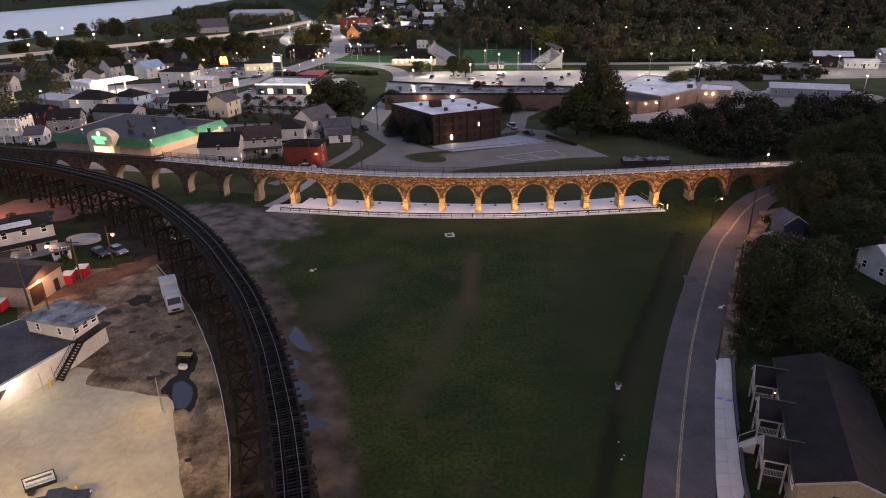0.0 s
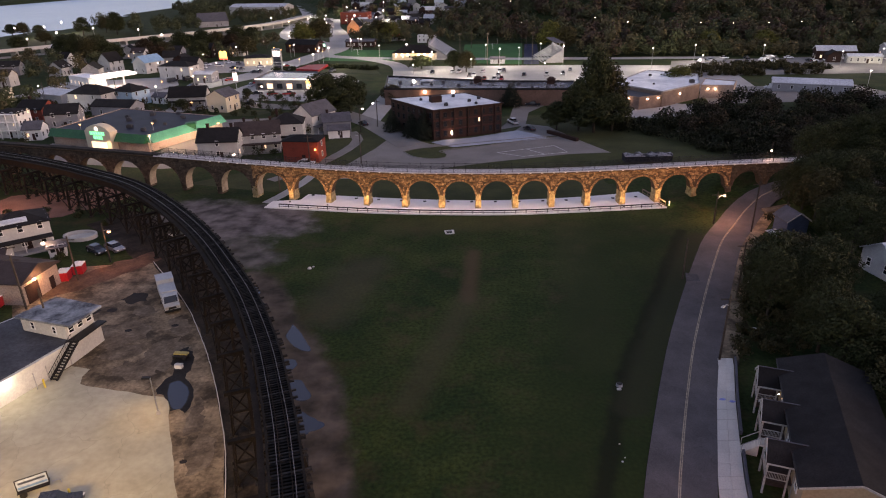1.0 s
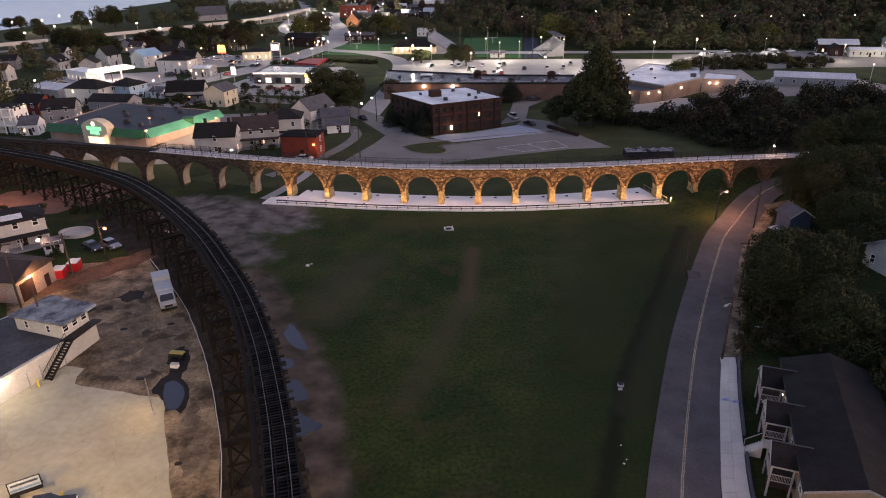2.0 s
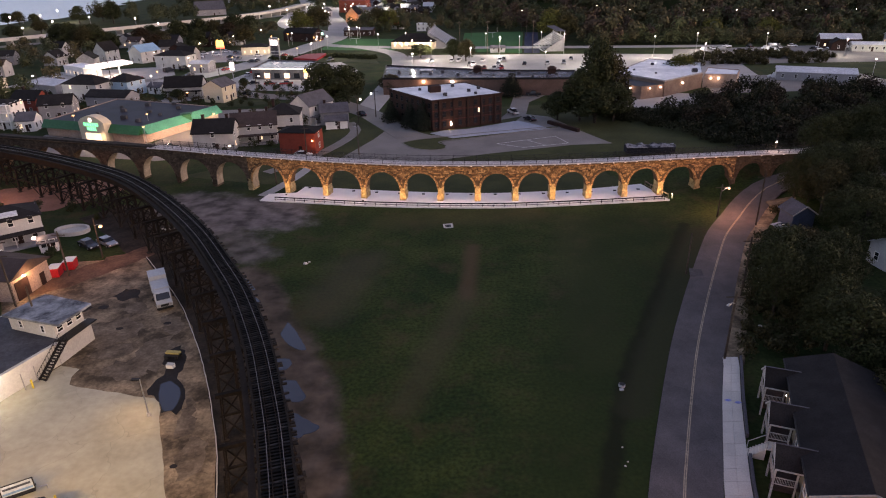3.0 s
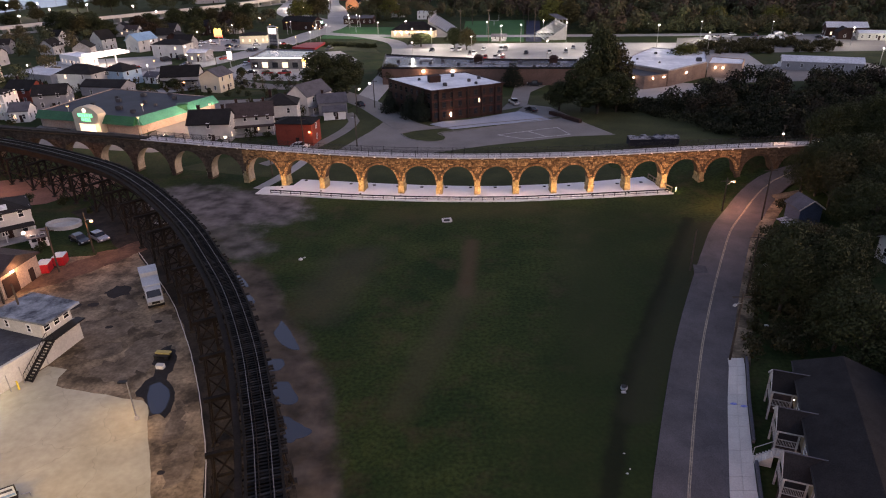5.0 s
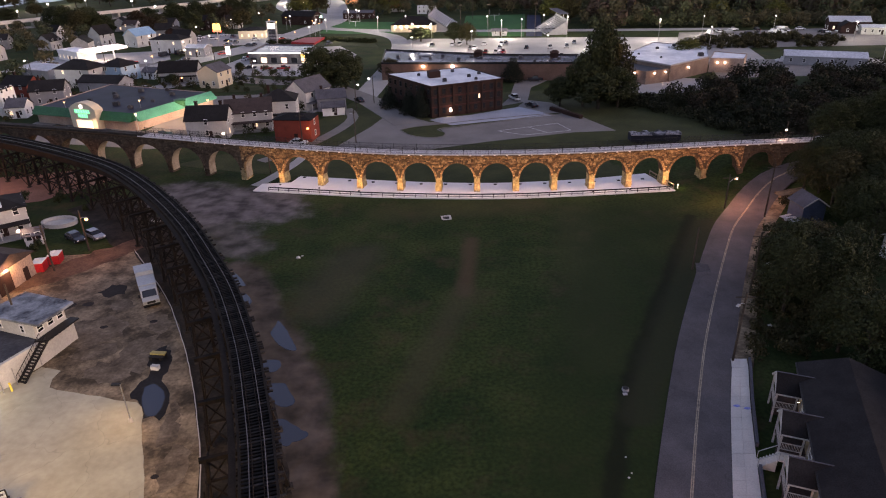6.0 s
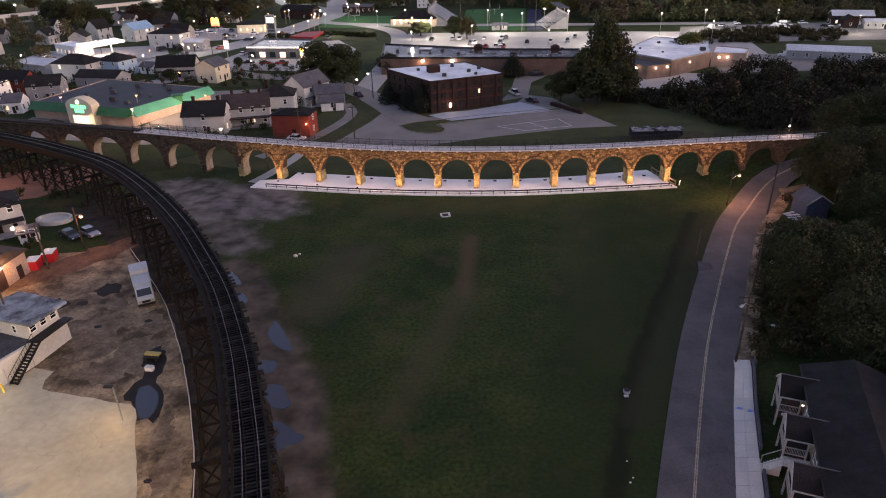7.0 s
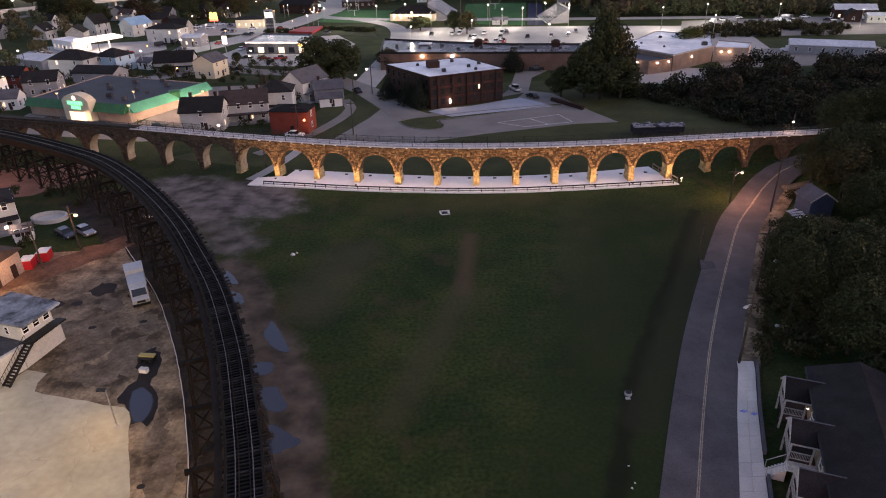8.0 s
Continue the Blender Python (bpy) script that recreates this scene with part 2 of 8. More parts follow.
BLACK_STEEL = surface("black_steel", ((0.012, 0.012, 0.013), (0.025, 0.024, 0.025)), 1.5, 12, 0.5, 0.3, 0.1)
RUSTED = surface("rusted_bridge_steel", ((0.006, 0.0055, 0.0055), (0.018, 0.014, 0.012)), 0.8, 6.0, 0.9, 0.0, 0.3, 0.6, 0.3)
RAIL_STEEL = surface("worn_rail_steel", ((0.085, 0.08, 0.08), (0.15, 0.14, 0.14)), 0.6, 8.0, 0.5, 0.6, 0.1)
TIE = surface("creosoted_timber", ((0.005, 0.005, 0.005), (0.013, 0.012, 0.0115)), 0.9, 8.0, 0.9, 0, 0.4, 0.7, 0.4, 0.03, 0.35)
PALE_TIMBER = surface("weathered_timber", ((0.009, 0.008, 0.008), (0.032, 0.030, 0.029)), 0.9, 9.0, 0.85, 0, 0.3, 0.7, 0.3, 0.02, 0.4)
OLD_TIMBER = surface("old_brown_timber", ((0.13, 0.095, 0.07), (0.22, 0.165, 0.125)), 0.8, 8.0, 0.85, 0, 0.3)
POLE_WOOD = surface("utility_pole_wood", ((0.035, 0.028, 0.023), (0.075, 0.058, 0.046)), 0.6, 8.0, 0.9, 0, 0.3)
GALVANISED = surface("galvanised_steel", ((0.28, 0.28, 0.28), (0.4, 0.4, 0.4)), 1.0, 6.0, 0.45, 0.7, 0.05)
WHITE_PAINT = surface("white_paint", ((0.58, 0.58, 0.57), (0.72, 0.72, 0.71)), 0.5, 5.0, 0.6, 0, 0.05, 0.7, 0.06)
DIRTY_WHITE = surface("weathered_white_wall", ((0.36, 0.355, 0.33), (0.54, 0.53, 0.495)), 0.35, 4.0, 0.8, 0, 0.1, 0.8, 0.1)
SIDING = surface("white_siding", ((0.29, 0.295, 0.30), (0.44, 0.445, 0.445)), 0.3, 4.0, 0.7, 0, 0.1, 0.7, 0.08, 0.02, 0.14)
GREY_SIDING = surface("grey_siding", ((0.19, 0.19, 0.20), (0.28, 0.28, 0.30)), 0.3, 4.0, 0.7, 0, 0.1, 0.7, 0.1, 0.02, 0.15)
BLUE_SIDING = surface("pale_blue_siding", ((0.24, 0.36, 0.46), (0.32, 0.45, 0.56)), 0.3, 4.0, 0.7, 0, 0.1, 0.6, 0.1)
CREAM = surface("cream_siding", ((0.50, 0.44, 0.32), (0.62, 0.55, 0.42)), 0.3, 4.0, 0.7, 0, 0.1, 0.7, 0.08, 0.02, 0.1)
GABLE_TAN = surface("tan_siding", ((0.24, 0.19, 0.13), (0.33, 0.265, 0.185)), 0.3, 4.0, 0.75, 0, 0.1, 0.6, 0.12)
TAN = surface("tan_render", ((0.27, 0.20, 0.165), (0.36, 0.275, 0.23)), 0.3, 4.0, 0.8, 0, 0.15)
RED_BRICK = surface("red_brick_wall", ((0.14, 0.032, 0.022), (0.22, 0.052, 0.036)), 0.6, 9.0, 0.88, 0, 0.3, 0.6, 0.25)
ORANGE_BRICK = surface("painted_red_brick", ((0.155, 0.032, 0.022), (0.215, 0.046, 0.030)), 0.6, 8.0, 0.8, 0, 0.2, 0.6, 0.2)
DARK_BRICK = surface("dark_brown_brick", ((0.022, 0.012, 0.0105), (0.040, 0.021, 0.018)), 0.5, 9.0, 0.9, 0, 0.3)
PALE_BRICK = surface("pale_brown_brick", ((0.13, 0.09, 0.075), (0.20, 0.145, 0.12)), 0.3, 6.0, 0.85, 0, 0.2)
SHINGLE = surface("dark_shingles", ((0.008, 0.0075, 0.008), (0.019, 0.018, 0.0185)), 0.5, 9.0, 0.9, 0, 0.4, 0.7, 0.35, 0.03, 0.25)
GREY_SHINGLE = surface("grey_shingles", ((0.05, 0.05, 0.06), (0.095, 0.095, 0.11)), 0.5, 9.0, 0.9, 0, 0.4, 0.7, 0.3)
BROWN_SHINGLE = surface("brown_shingles", ((0.030, 0.022, 0.022), (0.055, 0.041, 0.040)), 0.5, 9.0, 0.9, 0, 0.4, 0.7, 0.3)
BLUE_ROOF = surface("blue_metal_roof", ((0.16, 0.30, 0.44), (0.22, 0.38, 0.52)), 0.4, 5.0, 0.45, 0.2, 0.1)
MEMBRANE = surface("white_roof_membrane", ((0.36, 0.40, 0.45), (0.82, 0.84, 0.86)), 0.13, 1.6, 0.55, 0, 0.1, 0.6, 0.08)
# the light tone paints sky glare in patches onto the wet roof
WET_ROOF = surface("wet_grey_roof", ((0.018, 0.020, 0.028), (0.34, 0.35, 0.39)), 0.10, 1.2, 0.16, 0, 0.08, 0.6, 0.12)
BAND_BRICK = surface("maroon_band_brick", ((0.05, 0.018, 0.016), (0.08, 0.028, 0.024)), 0.6, 8, 0.9)
TAR_ROOF = surface("black_tar_roof", ((0.026, 0.028, 0.034), (0.06, 0.062, 0.07)), 0.25, 3.0, 0.7, 0, 0.15)
PATCHED_ROOF = surface("patched_grey_roof", ((0.035, 0.042, 0.055), (0.25, 0.28, 0.31)), 0.5, 2.4, 0.75, 0, 0.2, 0.42, 0.15)
METAL_ROOF = surface("pale_metal_roof", ((0.36, 0.38, 0.42), (0.50, 0.52, 0.55)), 0.15, 2.0, 0.5, 0.2, 0.1)
GREEN_PANEL = surface("green_metal_fascia", ((0.008, 0.075, 0.03), (0.013, 0.10, 0.042)), 0.4, 4.0, 0.5, 0, 0.05)
# lighter green with the nearby street lamp's light mixed into the colour
LAMPLIT_PANEL = surface("mint_green_metal_roof", ((0.035, 0.20, 0.13), (0.05, 0.26, 0.17)), 0.3, 4.0, 0.5, 0, 0.05)
RED_PANEL = surface("red_panel", ((0.26, 0.018, 0.02), (0.34, 0.026, 0.028)), 0.5, 4.0, 0.5, 0, 0.05)
RED_PLASTIC = surface("red_plastic", ((0.38, 0.016, 0.022), (0.46, 0.022, 0.03)), 0.6, 4, 0.4, 0, 0.03)
YELLOW_PAINT = surface("yellow_paint", ((0.55, 0.40, 0.05), (0.66, 0.50, 0.08)), 1.0, 6, 0.6, 0, 0.05)
ROAD_YELLOW = surface("worn_yellow_line", ((0.17, 0.14, 0.10), (0.36, 0.30, 0.22)), 0.35, 3.0, 0.8, 0, 0.1, 0.7, 0.3)
ROAD_WHITE = surface("worn_white_line", ((0.3, 0.3, 0.3), (0.55, 0.55, 0.54)), 0.7, 3.0, 0.8, 0, 0.1, 0.7, 0.3)
BLUE_PAINT = surface("blue_spray_paint", ((0.16, 0.20, 0.50), (0.24, 0.28, 0.58)), 1.5, 5.0, 0.8, 0, 0.1)
TYRE = surface("tyre_rubber", ((0.012, 0.012, 0.012), (0.022, 0.022, 0.022)), 3.0, 12, 0.9, 0, 0.1)
for dull in (TIE, PALE_TIMBER, RUSTED, SHINGLE, EARTH, STONE, UNLIT_STONE, LIT_STONE, MORTAR):
    dull.node_tree.nodes["Principled BSDF"].inputs["Specular IOR Level"].default_value = 0.12
GLASS = glassy("dark_window_glass", (0.012, 0.014, 0.018))
PUDDLE = glassy("muddy_puddle_water", (0.026, 0.031, 0.046), 0.05)
# pale blue base stands in for the bright sky mirrored at a low angle
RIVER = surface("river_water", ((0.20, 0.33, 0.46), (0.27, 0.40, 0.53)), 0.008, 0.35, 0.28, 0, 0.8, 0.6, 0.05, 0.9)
BARK = surface("tree_bark", ((0.03, 0.024, 0.02), (0.06, 0.048, 0.04)), 2.0, 8.0, 0.95, 0, 0.4)
LEAF_GREEN = foliage("green_leaves", (0.020, 0.026, 0.011), (0.038, 0.046, 0.017))
LEAF_OLIVE = foliage("olive_leaves", (0.028, 0.026, 0.011), (0.054, 0.047, 0.019))
LEAF_RUST = foliage("rusty_autumn_leaves", (0.024, 0.016, 0.010), (0.044, 0.027, 0.015))
BRUSH_GREEN = foliage("dark_brush_leaves", (0.013, 0.016, 0.009), (0.026, 0.028, 0.013))
BRUSH_BROWN = foliage("brown_brush_leaves", (0.017, 0.014, 0.009), (0.034, 0.026, 0.015))
LEAF_YELLOW = foliage("yellow_green_leaves", (0.060, 0.064, 0.015), (0.095, 0.095, 0.025))
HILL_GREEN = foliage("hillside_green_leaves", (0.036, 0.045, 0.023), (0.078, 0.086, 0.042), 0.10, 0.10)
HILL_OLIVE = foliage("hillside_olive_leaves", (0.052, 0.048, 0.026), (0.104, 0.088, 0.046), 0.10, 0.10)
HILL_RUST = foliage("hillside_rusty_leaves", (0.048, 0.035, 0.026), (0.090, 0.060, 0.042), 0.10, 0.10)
LEAF_DARK = foliage("dark_conifer_needles", (0.012, 0.016, 0.011), (0.020, 0.026, 0.017))
BULB_SODIUM = shining("sodium_bulb", (1.0, 0.50, 0.17), 2.2)
BULB_WARM = shining("warm_bulb", (1.0, 0.84, 0.62), 9)
BULB_WHITE = shining("white_bulb", (1.0, 0.97, 0.92), 9)
SIGN_WHITE = shining("lit_white_sign", (1.0, 0.98, 0.94), 0.8)
SIGN_YELLOW = shining("lit_yellow_sign", (1.0, 0.72, 0.16), 0.9)
SIGN_GREEN = shining("lit_green_sign", (0.06, 1.0, 0.42), 0.5)
SIGN_RED = shining("lit_red_sign", (1.0, 0.16, 0.08), 1.2)
LIT_WINDOW = shining("lit_window", (1.0, 0.80, 0.52), 0.5)
CANOPY_LIGHT = shining("lit_canopy_fascia", (1.0, 0.98, 0.92), 0.5)
PAINTS = {
    "white": surface("white_car_paint", ((0.62, 0.63, 0.65), (0.70, 0.71, 0.72)), 0.5, 5, 0.25, 0, 0.0),
    "dark": surface("black_car_paint", ((0.016, 0.018, 0.024), (0.024, 0.026, 0.034)), 0.5, 5, 0.2, 0, 0.0),
    "grey": surface("silver_car_paint", ((0.26, 0.27, 0.29), (0.33, 0.34, 0.36)), 0.5, 5, 0.25, 0.5, 0.0),
    "red": surface("red_car_paint", ((0.30, 0.02, 0.02), (0.38, 0.03, 0.03)), 0.5, 5, 0.25, 0, 0.0),
}


# ---- tools ----
class Shape:
    """Gathers the vertices and faces of one mesh."""

    def __init__(self):
        self.v, self.f = [], []

    def add(self, verts, faces):
        k = len(self.v)
        self.v += [tuple(p) for p in verts]
        self.f += [tuple(k + i for i in f) for f in faces]
        return self

    def prism(self, pts, z0, z1, top=None):
        """A solid over a plan, which runs either way round; top: another plan at z1."""
        area = sum(a[0] * b[1] - b[0] * a[1] for a, b in zip(pts, list(pts[1:]) + [pts[0]]))
        top = top or pts
        if area < 0:
            pts, top = list(pts)[::-1], list(top)[::-1]
        n = len(pts)
        verts = [(p[0], p[1], z0) for p in pts] + [(p[0], p[1], z1) for p in top]
        faces = [tuple(range(n))[::-1], tuple(range(n, 2 * n))] + [(i, (i + 1) % n, n + (i + 1) % n, n + i) for i in range(n)]
        return self.add(verts, faces)

    def box(self, x, y, z, sx, sy, sz, rz=0.0, taper=1.0):
        """A box that stands on z, with its middle at x, y."""
        c, s = math.cos(radians(rz)), math.sin(radians(rz))

        def ring(k):
            return [(x + c * a * k - s * b * k, y + s * a * k + c * b * k) for a, b in
                    ((-sx / 2, -sy / 2), (sx / 2, -sy / 2), (sx / 2, sy / 2), (-sx / 2, sy / 2))]
        return self.prism(ring(1), z, z + sz, ring(taper))

    def rod(self, a, b, r0, r1=None, n=6):
        """A round bar from a to b."""
        a, b = Vector(a), Vector(b)
        r1 = r0 if r1 is None else r1
        way = (b - a).normalized()
        side = way.orthogonal().normalized()
        other = way.cross(side)
        verts = []
        for p, r in ((a, r0), (b, r1)):
            for i in range(n):
                t = 2 * math.pi * i / n
                verts.append(p + side * (r * math.cos(t)) + other * (r * math.sin(t)))
        faces = [(i, (i + 1) % n, n + (i + 1) % n, n + i) for i in range(n)] + [tuple(range(n))[::-1], tuple(range(n, 2 * n))]
        return self.add(verts, faces)

    def bar(self, a, b, w, h):
        """A square bar from a to b."""
        a, b = Vector(a), Vector(b)
        way = (b - a).normalized()
        side = way.cross(Vector((0, 0, 1)))
        side = side.normalized() if side.length > 1e-4 else Vector((1, 0, 0))
        up = side.cross(way)
        verts = [p + side * (i * w / 2) + up * (j * h / 2) for p in (a, b) for i, j in ((-1, -1), (1, -1), (1, 1), (-1, 1))]
        return self.add(verts, [(0, 1, 2, 3), (7, 6, 5, 4), (0, 4, 5, 1), (1, 5, 6, 2), (2, 6, 7, 3), (3, 7, 4, 0)])

    def ball(self, x, y, z, r, squash=1.0, n=8, m=5, rough=0.0):
        verts, faces = [], []
        for j in range(m + 1):
            a = math.pi * j / m
            for i in range(n):
                b = 2 * math.pi * i / n
                k = r * (1 + rough * random.uniform(-1, 1))
                verts.append((x + k * math.sin(a) * math.cos(b), y + k * math.sin(a) * math.sin(b), z + k * squash * math.cos(a)))
        for j in range(m):
            for i in range(n):
                faces.append((j * n + i, (j + 1) * n + i, (j + 1) * n + (i + 1) % n, j * n + (i + 1) % n))
        return self.add(verts, faces)

    def sweep(self, line, profile, closed=False):
        """A profile of (aside, up) carried along a level line of (x, y, z)."""
        rings = []
        for i, p in enumerate(line):
            a, b = line[max(i - 1, 0)], line[min(i + 1, len(line) - 1)]
            dx, dy = b[0] - a[0], b[1] - a[1]
            k = math.hypot(dx, dy)
            nx, ny = dy / k, -dx / k
            rings.append([(p[0] + nx * s, p[1] + ny * s, p[2] + u) for s, u in profile])
        n = len(profile)
        verts = [q for ring in rings for q in ring]
        faces = []
        for i in range(len(line) - 1):
            for j in range(n):
                faces.append((i * n + j, i * n + (j + 1) % n, (i + 1) * n + (j + 1) % n, (i + 1) * n + j))
        faces += [tuple(range(n))[::-1], tuple((len(line) - 1) * n + j for j in range(n))]
        return self.add(verts, faces)

    def weld(self):
        """Join vertices that lie in one place."""
        seen, back = {}, []
        for p in self.v:
            back.append(seen.setdefault(tuple(round(c, 4) for c in p), len(seen)))
        self.v = list(seen)
        self.f = [tuple(back[i] for i in f) for f in self.f]
        return self

    def mesh(self, name, material, smooth=False):
        me = bpy.data.meshes.new(name)
        me.from_pydata(self.v, [], self.f)
        me.materials.append(material)
        if smooth:
            me.shade_smooth()
        me.update()
        return me


def thing(name, label="", category="", group="", kind="", at=None):
    ob = new(name)
    ob.empty_display_size = 0.3
    if at is not None:
        ob.matrix_basis = at
    return tagged(ob, label, category, group, kind)


def part(name, shape, material, parent, label="", smooth=False):
    """One mesh object under a thing or a part; a mesh may be given for the shape, to be shared."""
    me = shape if isinstance(shape, bpy.types.Mesh) else shape.mesh(name, material, smooth)
    ob = new(name, me)
    ob.parent = parent
    return tagged(ob, label)


def solo(name, shape, material, label="", category="", group="", kind="", smooth=False):
    """A top-level thing of one mesh."""
    return tagged(new(name, shape.mesh(name, material, smooth)), label, category, group, kind)


def spline(pts, step):
    """A smooth line through points, with a vertex about every step metres."""
    out = []
    for i in range(len(pts) - 1):
        p0, p1, p2, p3 = pts[max(i - 1, 0)], pts[i], pts[i + 1], pts[min(i + 2, len(pts) - 1)]
        n = max(1, round(math.dist(p1, p2) / step))
        for k in range(n):
            t = k / n
            out.append(tuple(0.5 * (2 * b + (c - a) * t + (2 * a - 5 * b + 4 * c - d) * t * t + (3 * b - a - 3 * c + d) * t ** 3)
                             for a, b, c, d in zip(p0, p1, p2, p3)))
    out.append(tuple(pts[-1]))
    return out


def even(line, step):
    """Points and headings at even steps along a line."""
    out, left = [], 0.0
    for a, b in zip(line, line[1:]):
        d = math.dist(a, b)
        while left <= d:
            t = left / d
            out.append((a[0] + (b[0] - a[0]) * t, a[1] + (b[1] - a[1]) * t, math.atan2(b[1] - a[1], b[0] - a[0])))
            left += step
        left -= d
    return out


def area(name, pts, z, material, label, kind="structure", category=""):
    """A flat piece of ground, laid a little proud of the earth."""
    return solo(name, Shape().prism(pts, z - 0.25, z), material, label, category, "", kind)


def strip(name, line, left, right, z, material, label):
    s = Shape().sweep([(p[0], p[1], p[2] if len(p) > 2 else 0) for p in line], [(left, z - 0.3), (right, z - 0.3), (right, z), (left, z)])
    return solo(name, s, material, label, "", "", "structure")


def ragged(pts, step=2.0, amount=0.5):
    """A plan whose edges wander, as broken paving does."""
    out = []
    for a, b in zip(pts, list(pts[1:]) + [pts[0]]):
        n = max(1, int(math.dist(a, b) / step))
        for k in range(n):
            t = k / n
            j = amount if k else 0
            out.append((a[0] + (b[0] - a[0]) * t + random.uniform(-j, j), a[1] + (b[1] - a[1]) * t + random.uniform(-j, j)))
    return out


# ---- land ----
def bend(x, table):
    """A value that follows x along a table of (x, value)."""
    if x <= table[0][0]:
        return table[0][1]
    for (a, va), (b, vb) in zip(table, table[1:]):
        if x <= b:
            return va + (vb - va) * (x - a) / (b - a)
    return table[-1][1]


HILL_FOOT = [(-700, 2000), (-380, 1500), (-250, 1050), (-150, 740), (-50, 600), (30, 490), (90, 400), (200, 385), (350, 360), (800, 300)]


def near_bank(y):
    return bend(y, [(300, -372), (585, -404), (635, -388), (735, -388), (870, -436), (1000, -430), (1300, -505), (1700, -560)])


def height(x, y):
    d = y - bend(x, HILL_FOOT)
    h = 0.0
    if d > 0:
        h = min(d * 0.05 + max(0, d - 60) * 0.24, 170)
        h *= 1 + 0.15 * math.sin(x * 0.011 + y * 0.006)
    if x < near_bank(y):
        h = -6.0
    if x < -840:
        h = min(3 + (-840 - x) * 0.11, 150)
    return h


def make_ground():
    n = 150
    t = np.linspace(-1, 1, n)
    xs = -120 + 2600 * np.sign(t) * (0.28 * np.abs(t) + 0.72 * np.abs(t) ** 3)
    ys = 480 + 2900 * np.sign(t) * (0.28 * np.abs(t) + 0.72 * np.abs(t) ** 3)
    s = Shape()
    s.v = [(x, y, height(x, y)) for y in ys for x in xs]
    s.f = [(j * n + i, j * n + i + 1, (j + 1) * n + i + 1, (j + 1) * n + i) for j in range(n - 1) for i in range(n - 1)]
    solo("ground", s, GRASS, "dark rough grass ground with muddy patches", kind="structure")
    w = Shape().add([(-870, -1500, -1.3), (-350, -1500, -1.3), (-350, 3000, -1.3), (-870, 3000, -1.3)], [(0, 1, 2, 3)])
    solo("water", w, RIVER, "calm river water at dusk, sky reflection put into its colour", kind="structure")


make_ground()

# the road past the field
ROAD = spline([(4, -60, 0), (6, -20, 0), (9, 0, 0), (12.6, 18, 0), (16.8, 34, 0), (21.05, 47.6, 0), (23.3, 54.0, 0), (27.0, 63.9, 0), (31.5, 75.2, 0), (37.3, 88.2, 0), (43.7, 101.7, 0), (48.2, 110.5, 0),
               (53.2, 118.0, 0.05), (57.0, 123.5, 0.4), (60.2, 127.0, 1.3), (62.6, 128.8, 2.2), (65.4, 129.9, 3.1), (70, 130.6, 4.2), (78, 129.8, 5.2), (90, 127, 5.8), (112, 122, 6.2)], 3.0)


def bank(x, y):
    """The ground that rises to the viaduct's end."""
    s = x + 0.5 * (y - 120)
    rise = bend(s, [(48, 0), (55, 0.9), (62, 2.3), (68, 3.9), (74, 5.4), (84, 6.6), (100, 7)])
    a, b = min(1, max(0, (y - 108) / 14)), min(1, max(0, (158 - y) / 16))
    z = rise * a * a * (3 - 2 * a) * b * b * (3 - 2 * b)
    d, road_z = min((math.hypot(x - p[0], y - p[1]), p[2]) for p in ROAD)
    k = min(1, max(0, (d - 5.4) / 4.0))
    return z * k + max(0, road_z - 0.4) * (1 - k)


bank_shape, nb = Shape(), 60
bank_shape.v = [(x, y, bank(x, y) + 0.012) for y in np.linspace(104, 158, nb) for x in np.linspace(28, 118, nb)]
bank_shape.f = [(j * nb + i, j * nb + i + 1, (j + 1) * nb + i + 1, (j + 1) * nb + i) for j in range(nb - 1) for i in range(nb - 1)]
solo("bank", bank_shape, GRASS, "grass bank rising to the end of the viaduct", kind="structure", smooth=True)
strip("road", ROAD, -3.2, 3.45, 0.07, ASPHALT, "worn grey asphalt two-lane road")
strip("centre_line", ROAD, -0.14, -0.03, 0.085, ROAD_YELLOW, "faded double yellow road line")
strip("centre_line", ROAD, 0.03, 0.14, 0.085, ROAD_YELLOW, "faded double yellow road line")
strip("verge", [p for p in ROAD if 72 < p[1] < 128], 3.35, 5.6, 0.045, BROWN_LOT, "brown gravel road verge")
solo("road_patch", Shape().prism([(36.4, 93.8), (38.6, 94.0), (38.9, 96.3), (37.2, 96.9)], 0.05, 0.082), TAR_ROOF, "dark tar patch in the road", "", "", "structure")

# streets and lots of the town
STREETS = [
    ("street", [(-230, 150), (-170, 205), (-138, 255), (-116, 292), (-98, 335), (-86, 392), (-80, 440), (-98, 540), (-114, 601), (-128, 680), (-150, 800), (-200, 1000)], 7.5),
    ("street", [(-180, 262), (-128, 283), (-102, 268), (-78, 246), (-50, 236), (-31, 214), (-24, 202), (-14, 182)], 4.2),
    ("street", [(-128, 225), (-108, 236), (-92, 248), (-84, 254)], 4.0),
    ("street", [(-84, 400), (-60, 384), (0, 372), (60, 366), (140, 360)], 4.5),
    ("street", [(-60, 385), (-34, 352), (-27, 300), (-28, 262), (-31, 214)], 4.2),
    ("street", [(-86, 448), (-130, 520), (-150, 620), (-168, 760), (-230, 1000), (-330, 1400)], 9.0),
    ("street", [(-340, 360), (-270, 435), (-205, 530), (-160, 620)], 6.0),
    ("alley", [(-46, 150), (-38, 162), (-32, 178), (-30.5, 190), (-34, 200)], 1.6),
]
